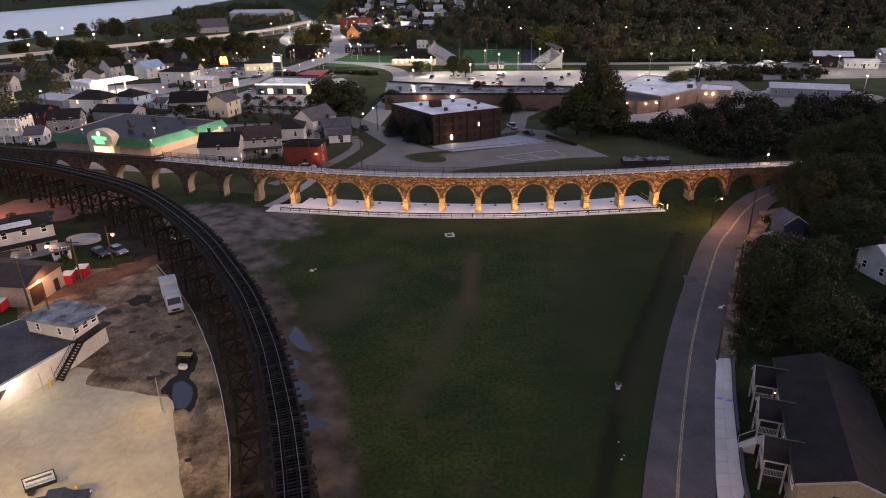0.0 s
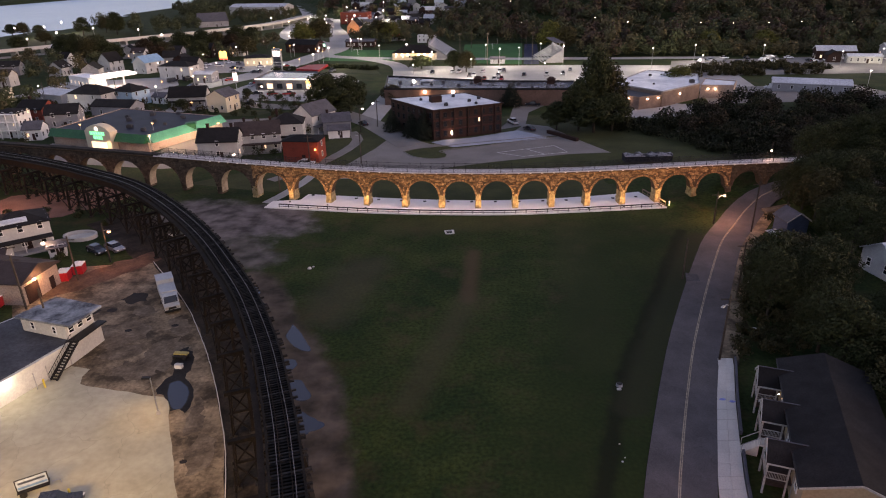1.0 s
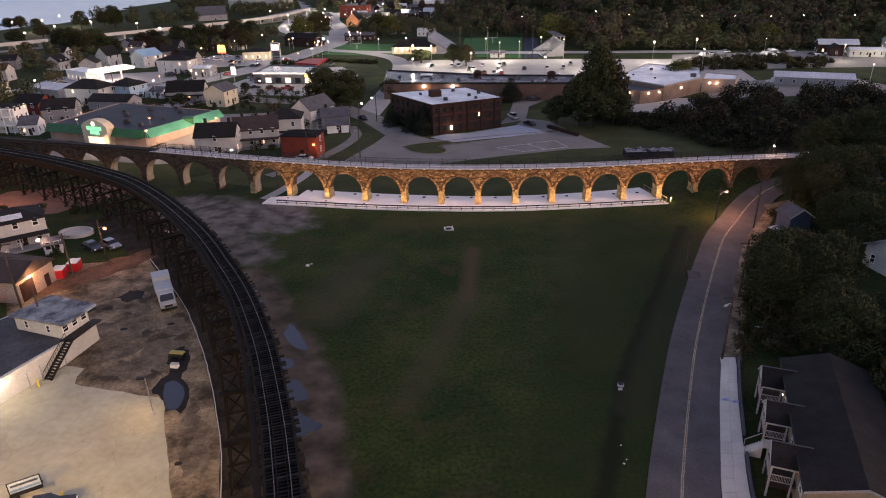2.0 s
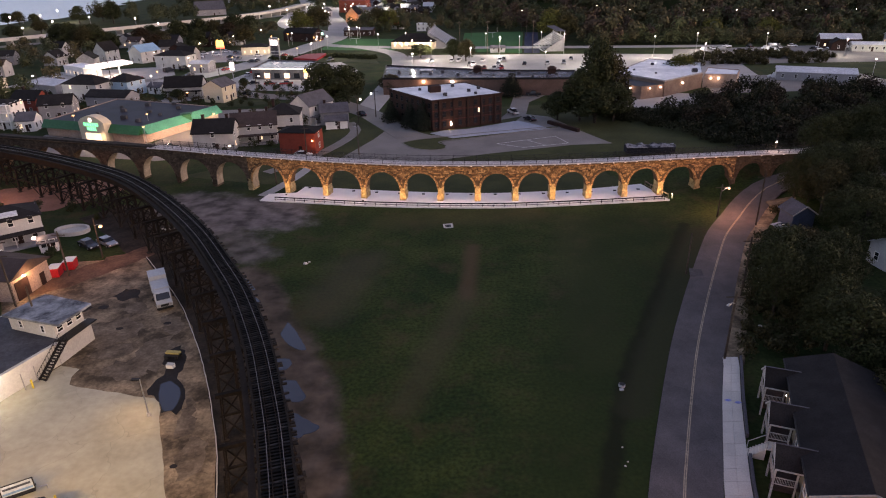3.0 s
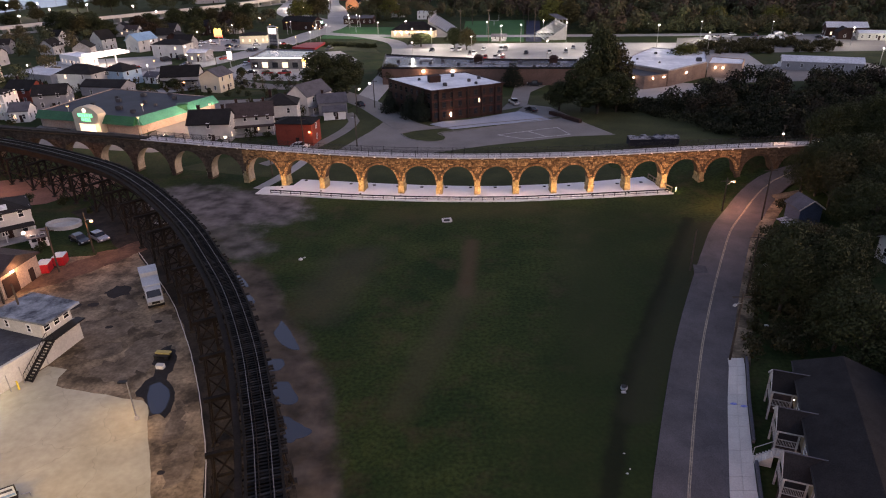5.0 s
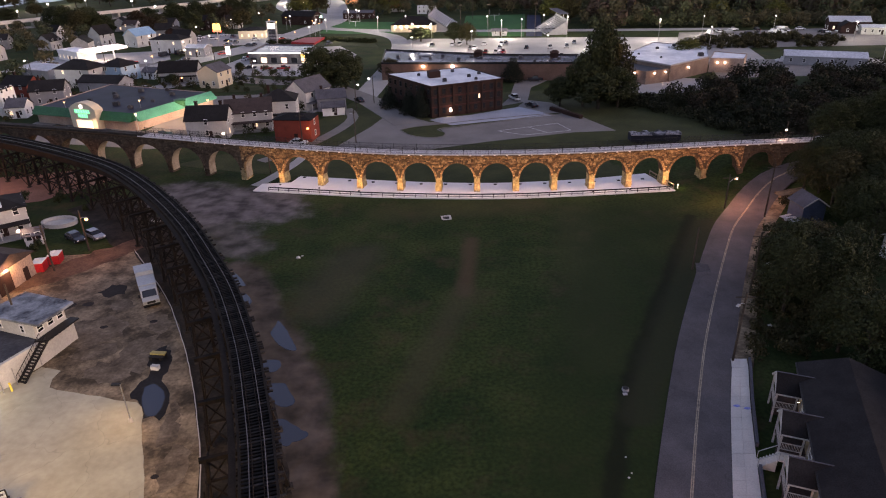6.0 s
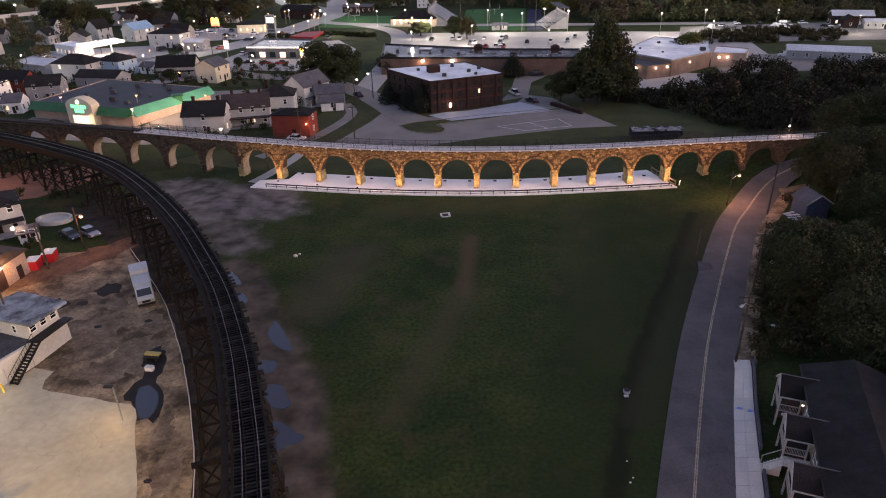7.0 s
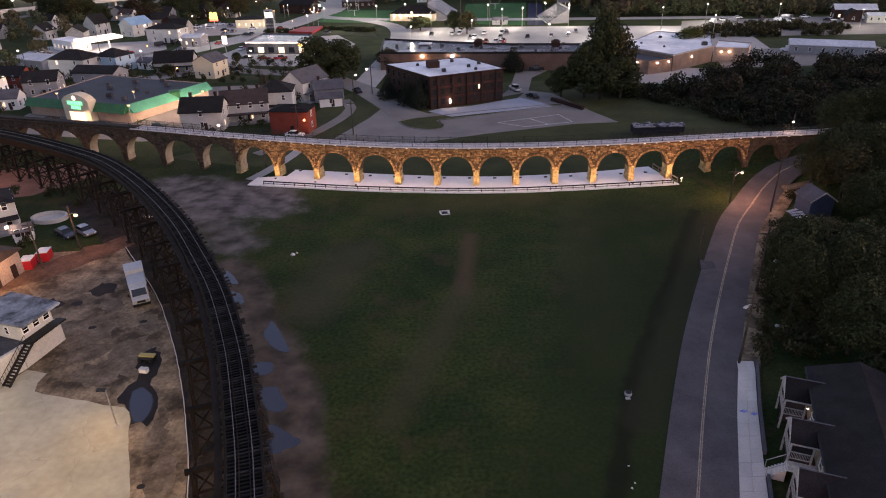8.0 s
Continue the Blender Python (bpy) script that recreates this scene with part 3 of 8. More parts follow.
for k, (name, line, half) in enumerate(STREETS):
    strip(name, spline(line, 6.0), -half, half, 0.095 - 0.006 * k, STREET if k not in (1, 7) else LOT, "pale grey town street")
strip("footpath", spline([(-42.5, 133.5), (-40.6, 138), (-37.6, 148), (-36, 158)], 2.0), -1.2, 1.2, 0.05, STREET, "pale footpath passing under an arch")
area("parking_lot", [(-34, 150), (-24, 179), (-20, 196), (-8, 183), (16, 196), (21, 208), (28, 204), (36, 183), (41, 172), (30, 171), (7, 163.5), (-6, 158), (-18, 152)],
      0.0335, LOT, "grey asphalt school parking lot")
area("parking_lot", [(12, 200), (16, 212), (20, 240), (34, 243), (30, 236), (24, 226), (21, 206)],  0.0370, LOT, "asphalt drive beside the school")
area("parking_lot", [(-26, 262), (-30, 300), (-26, 345), (60, 340), (130, 330), (120, 270), (52, 262)],  0.0405, STREET, "pale floodlit shopping parking lot")
area("parking_lot", [(46, 222), (60, 214), (78, 214), (90, 232), (74, 240), (48, 248)],  0.0440, STREET, "pale asphalt yard behind the stores")
area("parking_lot", [(90, 236), (96, 268), (160, 275), (165, 240)],  0.0475, LOT, "asphalt yard by the long warehouse")
area("parking_lot", [(94, 300), (110, 350), (240, 360), (240, 300)],  0.0510, LOT, "pale yard in front of the hill")
area("parking_lot", [(-122, 172), (-100, 166), (-78, 161), (-70, 163), (-68, 172), (-72, 186), (-68, 206), (-64, 222), (-84, 220), (-86, 178), (-124, 190)],  0.0545, LOT, "asphalt lot round the discount store")
area("parking_lot", [(-100, 270), (-92, 318), (-58, 326), (-46, 300), (-44, 264), (-60, 252), (-84, 256)],  0.0580, STREET, "lit asphalt forecourt beside the shop")
area("parking_lot", [(-190, 270), (-190, 308), (-140, 322), (-128, 296), (-138, 274)],  0.0615, STREET, "lit petrol station forecourt")
area("parking_lot", [(-150, 326), (-140, 378), (-96, 372), (-104, 336)],  0.0650, STREET, "restaurant parking lot")
area("paved_yard", ragged([(-112, 112), (-104, 140), (-84, 146), (-74, 140), (-84, 126)], 3, 0.5), 0.04, BRICK_LOT, "red-brown paved yard under the viaduct")
ISLAND = [(-15.6, 175.2), (-12.5, 170), (-7.8, 167.6), (-4, 168.6), (-3.5, 172), (-5, 176), (8, 181), (22, 187.6), (29.5, 190), (29, 191.2), (6, 184.6), (-4.6, 180.6), (-12, 178)]
area("lawn_island", ISLAND,
     0.085, LAWN, "mown grass island in the parking lot")
solo("island_kerb", Shape().sweep([(x, y, 0) for x, y in spline(ISLAND + [ISLAND[0]], 1.0)], [(-0.09, 0.0), (0.09, 0.0), (0.09, 0.2), (-0.09, 0.2)]), LOT, "worn kerb round the grass island", kind="structure")
area("sports_field", [(-78, 373), (-36, 364), (-39.5, 418), (-77, 426)], 0.06, TURF, "green artificial turf practice field")
area("sports_field", [(0, 355), (32, 347), (41, 446), (3, 444)], 0.06, TURF, "green football field")
area("running_track", [(33, 347), (41, 346), (50, 440), (42, 442)], 0.05, surface("blue_track", ((0.012, 0.017, 0.04), (0.022, 0.028, 0.06)), 0.2, 2, 0.8), "dark blue running track")

area("lawn", [(-66, 148), (-50, 143), (-36, 139.6), (-24, 136.2), (-12, 134), (4, 132.6), (21, 133), (44, 135.6), (84, 140), (84, 166), (62, 196), (48, 214), (33, 222), (-20, 214), (-32, 214), (-37, 196), (-44, 174), (-52, 160)], 0.02, LAWN, "mown grass between the viaduct and the lot")
area("lawn", [(-86, 226), (-92, 240), (-76, 236), (-62, 240), (-72, 226)], 0.03, LAWN, "mown grass beside the houses")
area("lawn", [(-88, 328), (-80, 348), (-44, 340), (-38, 318), (-52, 326)], 0.03, LAWN, "mown grass bank beside the street")
area("paved_strip", [(-8.3, 185.3), (-4.6, 188), (3, 190), (12.8, 196), (18.1, 199), (23.5, 193.0), (26.4, 188.6), (18, 185.8), (6, 182.0), (-1.8, 179.3)], 0.09, surface("blue_grey_paving", ((0.23, 0.26, 0.31), (0.32, 0.35, 0.41)), 0.12, 3.0, 0.7, 0, 0.1, 0.6, 0.15), "pale blue-grey paved strip in front of the school")
# the marked court on the school's lot
court = Shape()
for a, b in (((10.3, 173.2), (26.8, 180.0)), ((26.8, 180.0), (29.4, 172.8)), ((17.0, 169.0), (29.4, 172.8)), ((10.3, 173.2), (17.0, 169.0)), ((18.6, 176.6), (23.0, 170.9))):
    court.bar((*a, 0.055), (*b, 0.055), 0.22, 0.02)
solo("court_marking", court, ROAD_WHITE, "faded white lines of a ball court", kind="structure")

# the lots on the town side of the trestle
area("dirt_lot", ragged([(-19.8, 38), (-22.5, 47.4), (-24.7, 53.9), (-27.1, 59.6), (-29.6, 65.1), (-32.8, 71.4), (-35.6, 76.5), (-38.9, 82.1), (-42.4, 87.4), (-54, 102.5), (-66, 101),
                         (-72, 92), (-66, 82), (-55, 74), (-54, 40)], 2.5, 0.3), 0.035, BROWN_LOT, "broken brown asphalt lot with dirt patches")
area("concrete_lot", ragged([(-22.6, 36), (-26.9, 47.2), (-27.9, 48.9), (-30.3, 53.9), (-32.6, 58.6), (-34.5, 62.8), (-35.4, 63.6), (-39.0, 64.3), (-41.8, 64.9), (-45.9, 65.8), (-47.1, 66.3), (-47.7, 67.9), (-47.6, 69.5), (-50.4, 70.2),
                             (-53.0, 64.2), (-58, 52), (-62, 36)], 1.2, 0.12), 0.06, LOT_CONCRETE, "pale stained concrete parking lot")
for lot_label, plan in (("pale dry dirt streak on the lot", [(-30.2, 56.5), (-28.6, 57.5), (-29.6, 61.5), (-31.2, 64.0), (-31.0, 60.0)]), ("pale dry dirt streak on the lot", [(-27.6, 50.5), (-25.6, 52.0), (-26.2, 56.0), (-28.6, 57.0), (-29.2, 54.0)]),
                        ("pale dry dirt streak on the lot", [(-44.5, 68.0), (-40.0, 67.0), (-38.4, 68.6), (-40.5, 71.0), (-44.0, 71.5)]), ("pale dry dirt streak on the lot", [(-48.5, 72.5), (-45.5, 71.6), (-42.6, 73.2), (-43.6, 75.6), (-47.4, 75.4)]),
                        ("pale dry dirt streak on the lot", [(-40.6, 78.5), (-38.6, 77.5), (-38.2, 80.0), (-41.2, 83.8), (-42.6, 82.0)]), ("pale dry dirt streak on the lot", [(-49.0, 84.0), (-46.2, 83.2), (-45.4, 84.8), (-47.2, 86.6), (-49.4, 86.0)])):
    area("dirt_patch", ragged(plan, 0.7, 0.4), 0.0395, PALE_DIRT, lot_label)
for cx, cy, r in ((-28.6, 52.6, 0.3), (-41.0, 80.6, 0.4), (-52.6, 85.2, 0.6), (-47.2, 79.2, 0.4)):
    stain = [(cx + 1.4 * r * math.cos(a), cy + r * math.sin(a)) for a in np.linspace(0, math.tau, 10)[:-1]]
    area("wet_patch", ragged(stain, 0.25, 0.16), 0.0445, WET_GROUND, "dark oily stain on the lot")
area("dirt_track", ragged([(-67, 88), (-62, 91.5), (-57, 98), (-53, 104), (-55.5, 107.5), (-60, 103.5), (-64, 97.5), (-68.5, 92)], 1.2, 0.5), 0.041, RED_DIRT, "reddish trodden dirt track across the lot")
area("dirt_patch", ragged([(-52, 75.5), (-47, 74.5), (-43.5, 77), (-44.5, 80.5), (-48, 82.5), (-51.5, 80.5)], 0.9, 0.6), 0.041, PALE_DIRT, "pale dry dirt patch on the lot")
area("dirt_patch", ragged([(-41.5, 70), (-37.5, 68.8), (-36.6, 73.5), (-38.8, 77.5), (-42, 75.5)], 0.9, 0.5), 0.041, PALE_DIRT, "pale dry dirt patch on the lot")
area("wet_patch", ragged([(-53, 88.6), (-50.5, 87.0), (-48.6, 88.2), (-49.5, 90.6), (-52, 91)], 0.8, 0.4), 0.043, WET_GROUND, "dark wet patch of asphalt")
area("wet_patch", ragged([(-58.5, 84.2), (-55.5, 83.4), (-54.2, 85.2), (-56.8, 86.8)], 0.8, 0.4), 0.043, WET_GROUND, "dark wet patch of asphalt")
for cx, cy, rx, ry in ((-73.5, 114.4, 3.2, 2.3),):
    ring = [(cx + rx * math.cos(a * math.tau / 28), cy + ry * math.sin(a * math.tau / 28)) for a in range(28)]
    inner = [(cx + 0.86 * (x - cx), cy + 0.86 * (y - cy)) for x, y in ring]
    s = Shape()
    n = 28
    s.v = [(x, y, z) for z, r in ((0, ring), (0.75, ring), (0.75, inner), (0.2, inner)) for x, y in r]
    s.f = [(k * n + i, k * n + (i + 1) % n, (k + 1) * n + (i + 1) % n, (k + 1) * n + i) for k in range(3) for i in range(n)] + [tuple(3 * n + i for i in range(n))]
    solo("round_tank", s, DIRTY_WHITE, "pale round concrete tank rim in the grass", "tank")
curb_line = spline([(-19.6, 38), (-22.4, 47.4), (-24.6, 53.9), (-27.0, 59.6), (-29.5, 65.1), (-32.7, 71.5), (-35.5, 76.5), (-38.8, 82.1), (-42.3, 87.5), (-48, 95), (-54, 102.8)], 1.5)
solo("kerb", Shape().sweep([(x + random.uniform(-0.05, 0.05), y, 0) for x, y in curb_line], [(-0.05, -0.1), (0.05, -0.1), (0.045, 0.12), (-0.045, 0.12)]), CONCRETE,
     "narrow pale kerb along the edge of the lot", kind="structure")


def puddle(cx, cy, plan, at_z=0.03):
    line = spline([(cx + x, cy + y) for x, y in plan] + [(cx + plan[0][0], cy + plan[0][1])], 0.3)
    line = [(x + 0.16 * noise.noise((x * 1.3, y * 1.3, 3)), y + 0.16 * noise.noise((x * 1.3, y * 1.3, 9))) for x, y in line]
    solo("puddle", Shape().prism(line[:-1], at_z - 0.02, at_z), PUDDLE, "still puddle of muddy rainwater reflecting the sky", "puddle", "puddles beside the trestle", "structure")


puddle(-22.3, 76.8, [(-1.6, 4.0), (-0.7, 2.9), (0.8, 0.4), (2.3, -2.3), (2.4, -3.1), (1.4, -2.9), (-0.1, -1.7), (-1.2, -0.3), (-1.8, 1.0), (-1.7, 2.0)])
puddle(-22.2, 70.6, [(-1.3, -0.4), (-1.1, 0.9), (-0.3, 1.2), (0.8, 1.0), (1.3, -0.1), (1.0, -1.1), (-0.3, -1.4)])
puddle(-19.6, 65.2, [(-2.0, 1.4), (-1.3, 1.9), (0.0, 1.9), (1.0, 0.4), (2.0, -1.4), (1.4, -2.3), (0.1, -1.9), (-1.4, 0.0)])
puddle(-17.3, 58.7, [(-2.0, 0.8), (-1.5, 2.1), (-0.6, 2.1), (0.9, 1.0), (2.3, 0.0), (1.9, -0.9), (0.9, -1.3), (0.5, -1.9), (-0.8, -1.3), (-1.5, -0.4)])
puddle(-30.6, 86.2, [(-1.7, 1.2), (-1.0, 2.2), (0.3, 1.5), (1.4, 0.0), (1.4, -1.5), (0.4, -2.2), (-0.9, -1.2)])
puddle(-33.2, 92.1, [(-1.4, 2.3), (-0.3, 1.6), (1.8, -1.5), (0.7, -1.5), (-0.7, -0.8)])
area("wet_patch", ragged([(-37.6, 71.4), (-38.0, 73.5), (-36.7, 74.9), (-34.7, 71.4), (-34.3, 67.5), (-32.3, 65.1), (-31.4, 61.7), (-31.6, 60.6), (-32.6, 61.4), (-33.5, 60.9), (-35.1, 63.4), (-37.0, 65.1), (-36.8, 67.3), (-36.2, 68.2)], 0.8, 0.25), 0.052, WET_GROUND, "dark wet patch of asphalt")
puddle(-34.0, 63.9, [(-1.8, 2.4), (-0.8, 3.0), (1.1, 1.2), (1.7, -1.1), (1.5, -2.6), (0.4, -2.3), (-1.1, 0.1)], 0.066)


# ---- the stone viaduct ----
FRONT = [(-150, 168), (-111.7, 156.6), (-86.8, 149.6), (-64.1, 142.9), (-49.9, 138.6), (-36.8, 135.0), (-24.2, 131.8), (-12.4, 129.6), (-4, 128.8), (4.5, 128.4), (13, 128.4),
         (21.1, 128.8), (32.3, 129.8), (44, 131.4), (55.6, 132.8), (66.6, 133.9), (84, 136)]
FACE = spline(FRONT, 1.0)


def face_y(x):
    for a, b in zip(FACE, FACE[1:]):
        if a[0] <= x <= b[0]:
            return a[1] + (b[1] - a[1]) * (x - a[0]) / (b[0] - a[0])
    return FACE[-1][1]


PIERS = [-126, -115.4, -104.8, -94.6, -84.4, -74.4, -64.4, -55.0, -46.0, -37.1, -28.4, -19.9, -11.5, -3.7, 4.0, 11.8, 19.4, 26.9, 34.4, 42.0, 49.8, 57.4, 65.0, 72.8, 80.6]
DEEP, CROWN, TOP = 2.4, 6.15, 7.55
DECK_OUT = 0.5


def stones_row(s, x0, x1, z0, z1, y, keep, proud=(0.02, 0.10), long=(0.45, 1.0)):
    """A course of squared stones on a face that looks towards -y."""
    x = x0
    while x < x1 - 0.12:
        w = min(random.uniform(*long), x1 - x)
        if keep(x, x + w, z0, z1):
            d = random.uniform(*proud)
            g = 0.025
            s.prism([(x + g, y - d), (x + w - g, y - d), (x + w - g, y + 0.05), (x + g, y + 0.05)], z0 + g, z1 - g)
        x += w


def pier_shape(low, high, half, deep):
    """Stacked stones: a broader foot, a shaft, and a cap where the arches spring."""
    s = Shape()
    z = low
    while z < high:
        h = random.uniform(0.42, 0.6)
        cut = random.uniform(-0.3, 0.3)
        for k in range(4):
            ya, yb = (DEEP - deep) / 2 + deep * k / 4, (DEEP - deep) / 2 + deep * (k + 1) / 4
            for xa, xb in ((-half, cut), (cut, half)):
                j = [random.uniform(-0.05, 0.05) for _ in range(4)]
                s.prism([(xa + j[0] + 0.012, ya + (j[1] if k == 0 else 0)), (xb + j[2] - 0.012, ya + (j[1] if k == 0 else 0)), (xb + j[2] - 0.012, yb - 0.02), (xa + j[0] + 0.012, yb - 0.02)],
                        z + 0.015, z + h - 0.015)
        z += h
    return s


def arch_size(w):
    """The radius of an arch in a span of width w, and the height where it springs."""
    r = w / 2 - 0.64
    return r, CROWN - r


def span_core(w):
    """The wall over one arch, with the round opening through it."""
    s = Shape()
    r, spring = arch_size(w)
    n = 20
    ring = [(-r * math.cos(math.pi * i / n), spring + r * math.sin(math.pi * i / n)) for i in range(n + 1)]
    for (xa, za), (xb, zb) in zip(ring, ring[1:]):
        verts = [(xa, 0, za), (xb, 0, zb), (xb, 0, TOP), (xa, 0, TOP), (xa, DEEP, za), (xb, DEEP, zb), (xb, DEEP, TOP), (xa, DEEP, TOP)]
        s.add(verts, [(0, 1, 2, 3), (5, 4, 7, 6), (1, 0, 4, 5), (3, 2, 6, 7)])
    for side in (-1, 1):
        s.prism([(side * r, 0), (side * w / 2, 0), (side * w / 2, DEEP), (side * r, DEEP)], spring, TOP)
    return s


def span_lining(w):
    """Pale render on the inside of an arch and down its two piers; its colour includes town light."""
    s = Shape()
    r, spring = arch_size(w)
    n = 20
    ring = [(-1.0, 0.5)] + [(-math.cos(math.pi * i / n), spring + r * math.sin(math.pi * i / n)) for i in range(n + 1)] + [(1.0, 0.5)]
    verts, faces = [], []
    for c, z in ring:
        drop = 0.07 if z > spring + 0.01 else 0.0
        verts += [(c * (r - 0.07), 0.16, z - drop), (c * (r + 0.02), 0.16, z), (c * (r + 0.02), DEEP - 0.1, z), (c * (r - 0.07), DEEP - 0.1, z - drop)]
    for i in range(len(ring) - 1):
        for j in range(4):
            k = (j + 1) % 4
            faces.append((4 * i + j, 4 * i + k, 4 * i + 4 + k, 4 * i + 4 + j))
    faces += [(3, 2, 1, 0), tuple(4 * len(ring) - 4 + j for j in range(4))]
    s.add(verts, faces)
    return s


def span_stones(w):
    s = Shape()
    r, spring = arch_size(w)
    n = 25
    for i in range(n):  # ring stones
        a, b = math.pi * i / n + 0.012, math.pi * (i + 1) / n - 0.012
        d = random.uniform(0.05, 0.12)
        ra, rb = r - 0.03, r + random.uniform(0.34, 0.42)
        pts = [(-k * math.cos(t), spring + k * math.sin(t)) for k, t in ((ra, a), (ra, b), (rb, b), (rb, a))]
        s.add([(x, -d, z) for x, z in pts] + [(x, 0.6, z) for x, z in pts], [(0, 1, 2, 3), (7, 6, 5, 4), (0, 4, 5, 1), (1, 5, 6, 2), (2, 6, 7, 3), (3, 7, 4, 0)])
    z = spring
    while z < TOP - 0.1:
        h = min(random.uniform(0.26, 0.36), TOP - z)

        def keep(xa, xb, z0, z1):
            low = min(abs(xa), abs(xb)) if xa * xb > 0 else 0.0
            return math.hypot(low, z0 - spring) > r + 0.32
        stones_row(s, -w / 2, w / 2, z, z + h, 0.0, keep)
        z += h
    return s


def make_viaduct():
    v = thing("stone_viaduct", "old yellow-brown sandstone arch viaduct with a fenced walkway on top", "viaduct")
    spots = [(x, face_y(x)) for x in PIERS]
    for i, (x, y) in enumerate(spots):
        a, b = spots[max(i - 1, 0)], spots[min(i + 1, len(spots) - 1)]
        turn = math.degrees(math.atan2(b[1] - a[1], b[0] - a[0]))
        top = max(arch_size(math.dist(p, q))[1] for p, q in ((a, (x, y)), ((x, y), b)) if p != q)
        # piers in the floodlit stretch get the paler stone, the rest the darkened one
        pier_lit = -48 < x < 52
        p = part("pier", pier_shape(min(1.2, top - 0.4) if pier_lit else 0.0, top + 0.15, 0.55, DEEP + 0.04), LIT_STONE if pier_lit else UNLIT_STONE, v)
        p.matrix_basis = pose(x, y, 0, 0, 0, turn)
        if pier_lit:
            tagged(part("pier_foot", pier_shape(0.0, min(1.25, top - 0.35), 0.62, DEEP + 0.16), LIT_STONE, p), kind="stuff")
        tagged(p, kind="stuff")
    for (xa, ya), (xb, yb) in zip(spots, spots[1:]):
        w = math.dist((xa, ya), (xb, yb))
        m = pose((xa + xb) / 2, (ya + yb) / 2, 0, 0, 0, math.degrees(math.atan2(yb - ya, xb - xa)))
        c = part("arch", span_core(w).weld(), MORTAR if xa > -48 else UNLIT_STONE, v)
        c.matrix_basis = m
        tagged(part("stonework", span_stones(w), STONE if -48 < xa < 56 else UNLIT_STONE, c), kind="stuff")
        if -90 < xa < -38:
            part("lining", span_lining(w), LINING, c, "pale render inside the arch, town light in its colour")
    back = [(x, y, 0) for x, y in FACE if x > -127]
    part("cornice", Shape().sweep(back, [(0.22, TOP), (DECK_OUT, TOP + 0.3), (-DEEP - 0.2, TOP + 0.3), (-DEEP - 0.2, TOP)]), MORTAR, v)
    walk_line = [p for p in back if p[0] > -71]
    wild = [p for p in back if p[0] < -70]
    part("deck", Shape().sweep(wild, [(0.16, TOP + 0.3), (0.16, TOP + 0.75), (-0.25, TOP + 0.75), (-0.25, TOP + 0.5), (-DEEP + 0.1, TOP + 0.5), (-DEEP + 0.1, TOP + 0.3)]), EARTH, v, "dark overgrown deck")
    part("walkway", Shape().sweep(walk_line, [(DECK_OUT - 0.02, TOP + 0.304), (DECK_OUT - 0.02, TOP + 0.48), (-DEEP, TOP + 0.48), (-DEEP, TOP + 0.304)]), DECKWALK, v, "pale concrete walkway")
    # fences on both edges
    zf = TOP + 0.48
    for off in (DECK_OUT - 0.16, -DEEP + 0.12):
        line = []
        for x, y, a in even([(p[0], p[1]) for p in walk_line], 2.4):
            line.append((x + math.sin(a) * off, y - math.cos(a) * off))
        for k, (p, q) in enumerate(zip(line, line[1:])):
            f = Shape()
            for z in (0.12, 0.66, 1.22):
                f.bar((*p, zf + z), (*q, zf + z), 0.045, 0.045)
            for j in range(1, 14):
                t = j / 14
                x, y = p[0] + (q[0] - p[0]) * t, p[1] + (q[1] - p[1]) * t
                f.box(x, y, zf + 0.12, 0.024, 0.024, 1.1)
            tagged(part("fence_panel", f, BLACK_STEEL, v), kind="stuff")
        post = Shape().box(0, 0, 0, 0.09, 0.09, 1.38).mesh("post", BLACK_STEEL)
        for p in line:
            part("post", post, None, v).location = (*p, zf)
    lamp = Shape().box(0, 0, 0, 0.36, 0.08, 0.07).mesh("deck_light", shining("walkway_led", (1.0, 0.88, 0.78), 0.42))
    for x, y, a in even([(p[0], p[1]) for p in walk_line if -56 < p[0] < 68], 2.4):
        o = part("deck_light", lamp, None, v, "small lit fitting under the walkway edge")
        o.matrix_basis = pose(x + math.sin(a) * 0.47, y - math.cos(a) * 0.47, TOP + 0.21, 0, 0, math.degrees(a))
    return v


make_viaduct()

# the paved terrace below the arches
PATIO_FRONT = spline([(-42, 130.6), (-31.5, 128.8), (-18.4, 126.6), (-3.4, 125.2), (10.1, 124.9), (21.3, 125.7), (32.8, 126.9), (43.2, 128.2)], 2.0)
PATIO_BACK = spline([(39.9, 138.2), (28.8, 135.6), (16.6, 133.9), (4.6, 133.4), (-11, 134.9), (-26, 137.4), (-34.2, 138.9)], 2.0)
terrace = thing("terrace", "new pale concrete terrace under the arches", kind="structure")
part("slab", Shape().prism(PATIO_FRONT + PATIO_BACK + [(-35.2, 135.0), (-41.2, 134.4)], -0.2, 0.18), PATIO, terrace)
part("kerb", Shape().sweep([(x, y, 0) for x, y in PATIO_FRONT], [(0.02, 0.0), (0.25, 0.0), (0.25, 0.24), (0.02, 0.24)]), PATIO, terrace)


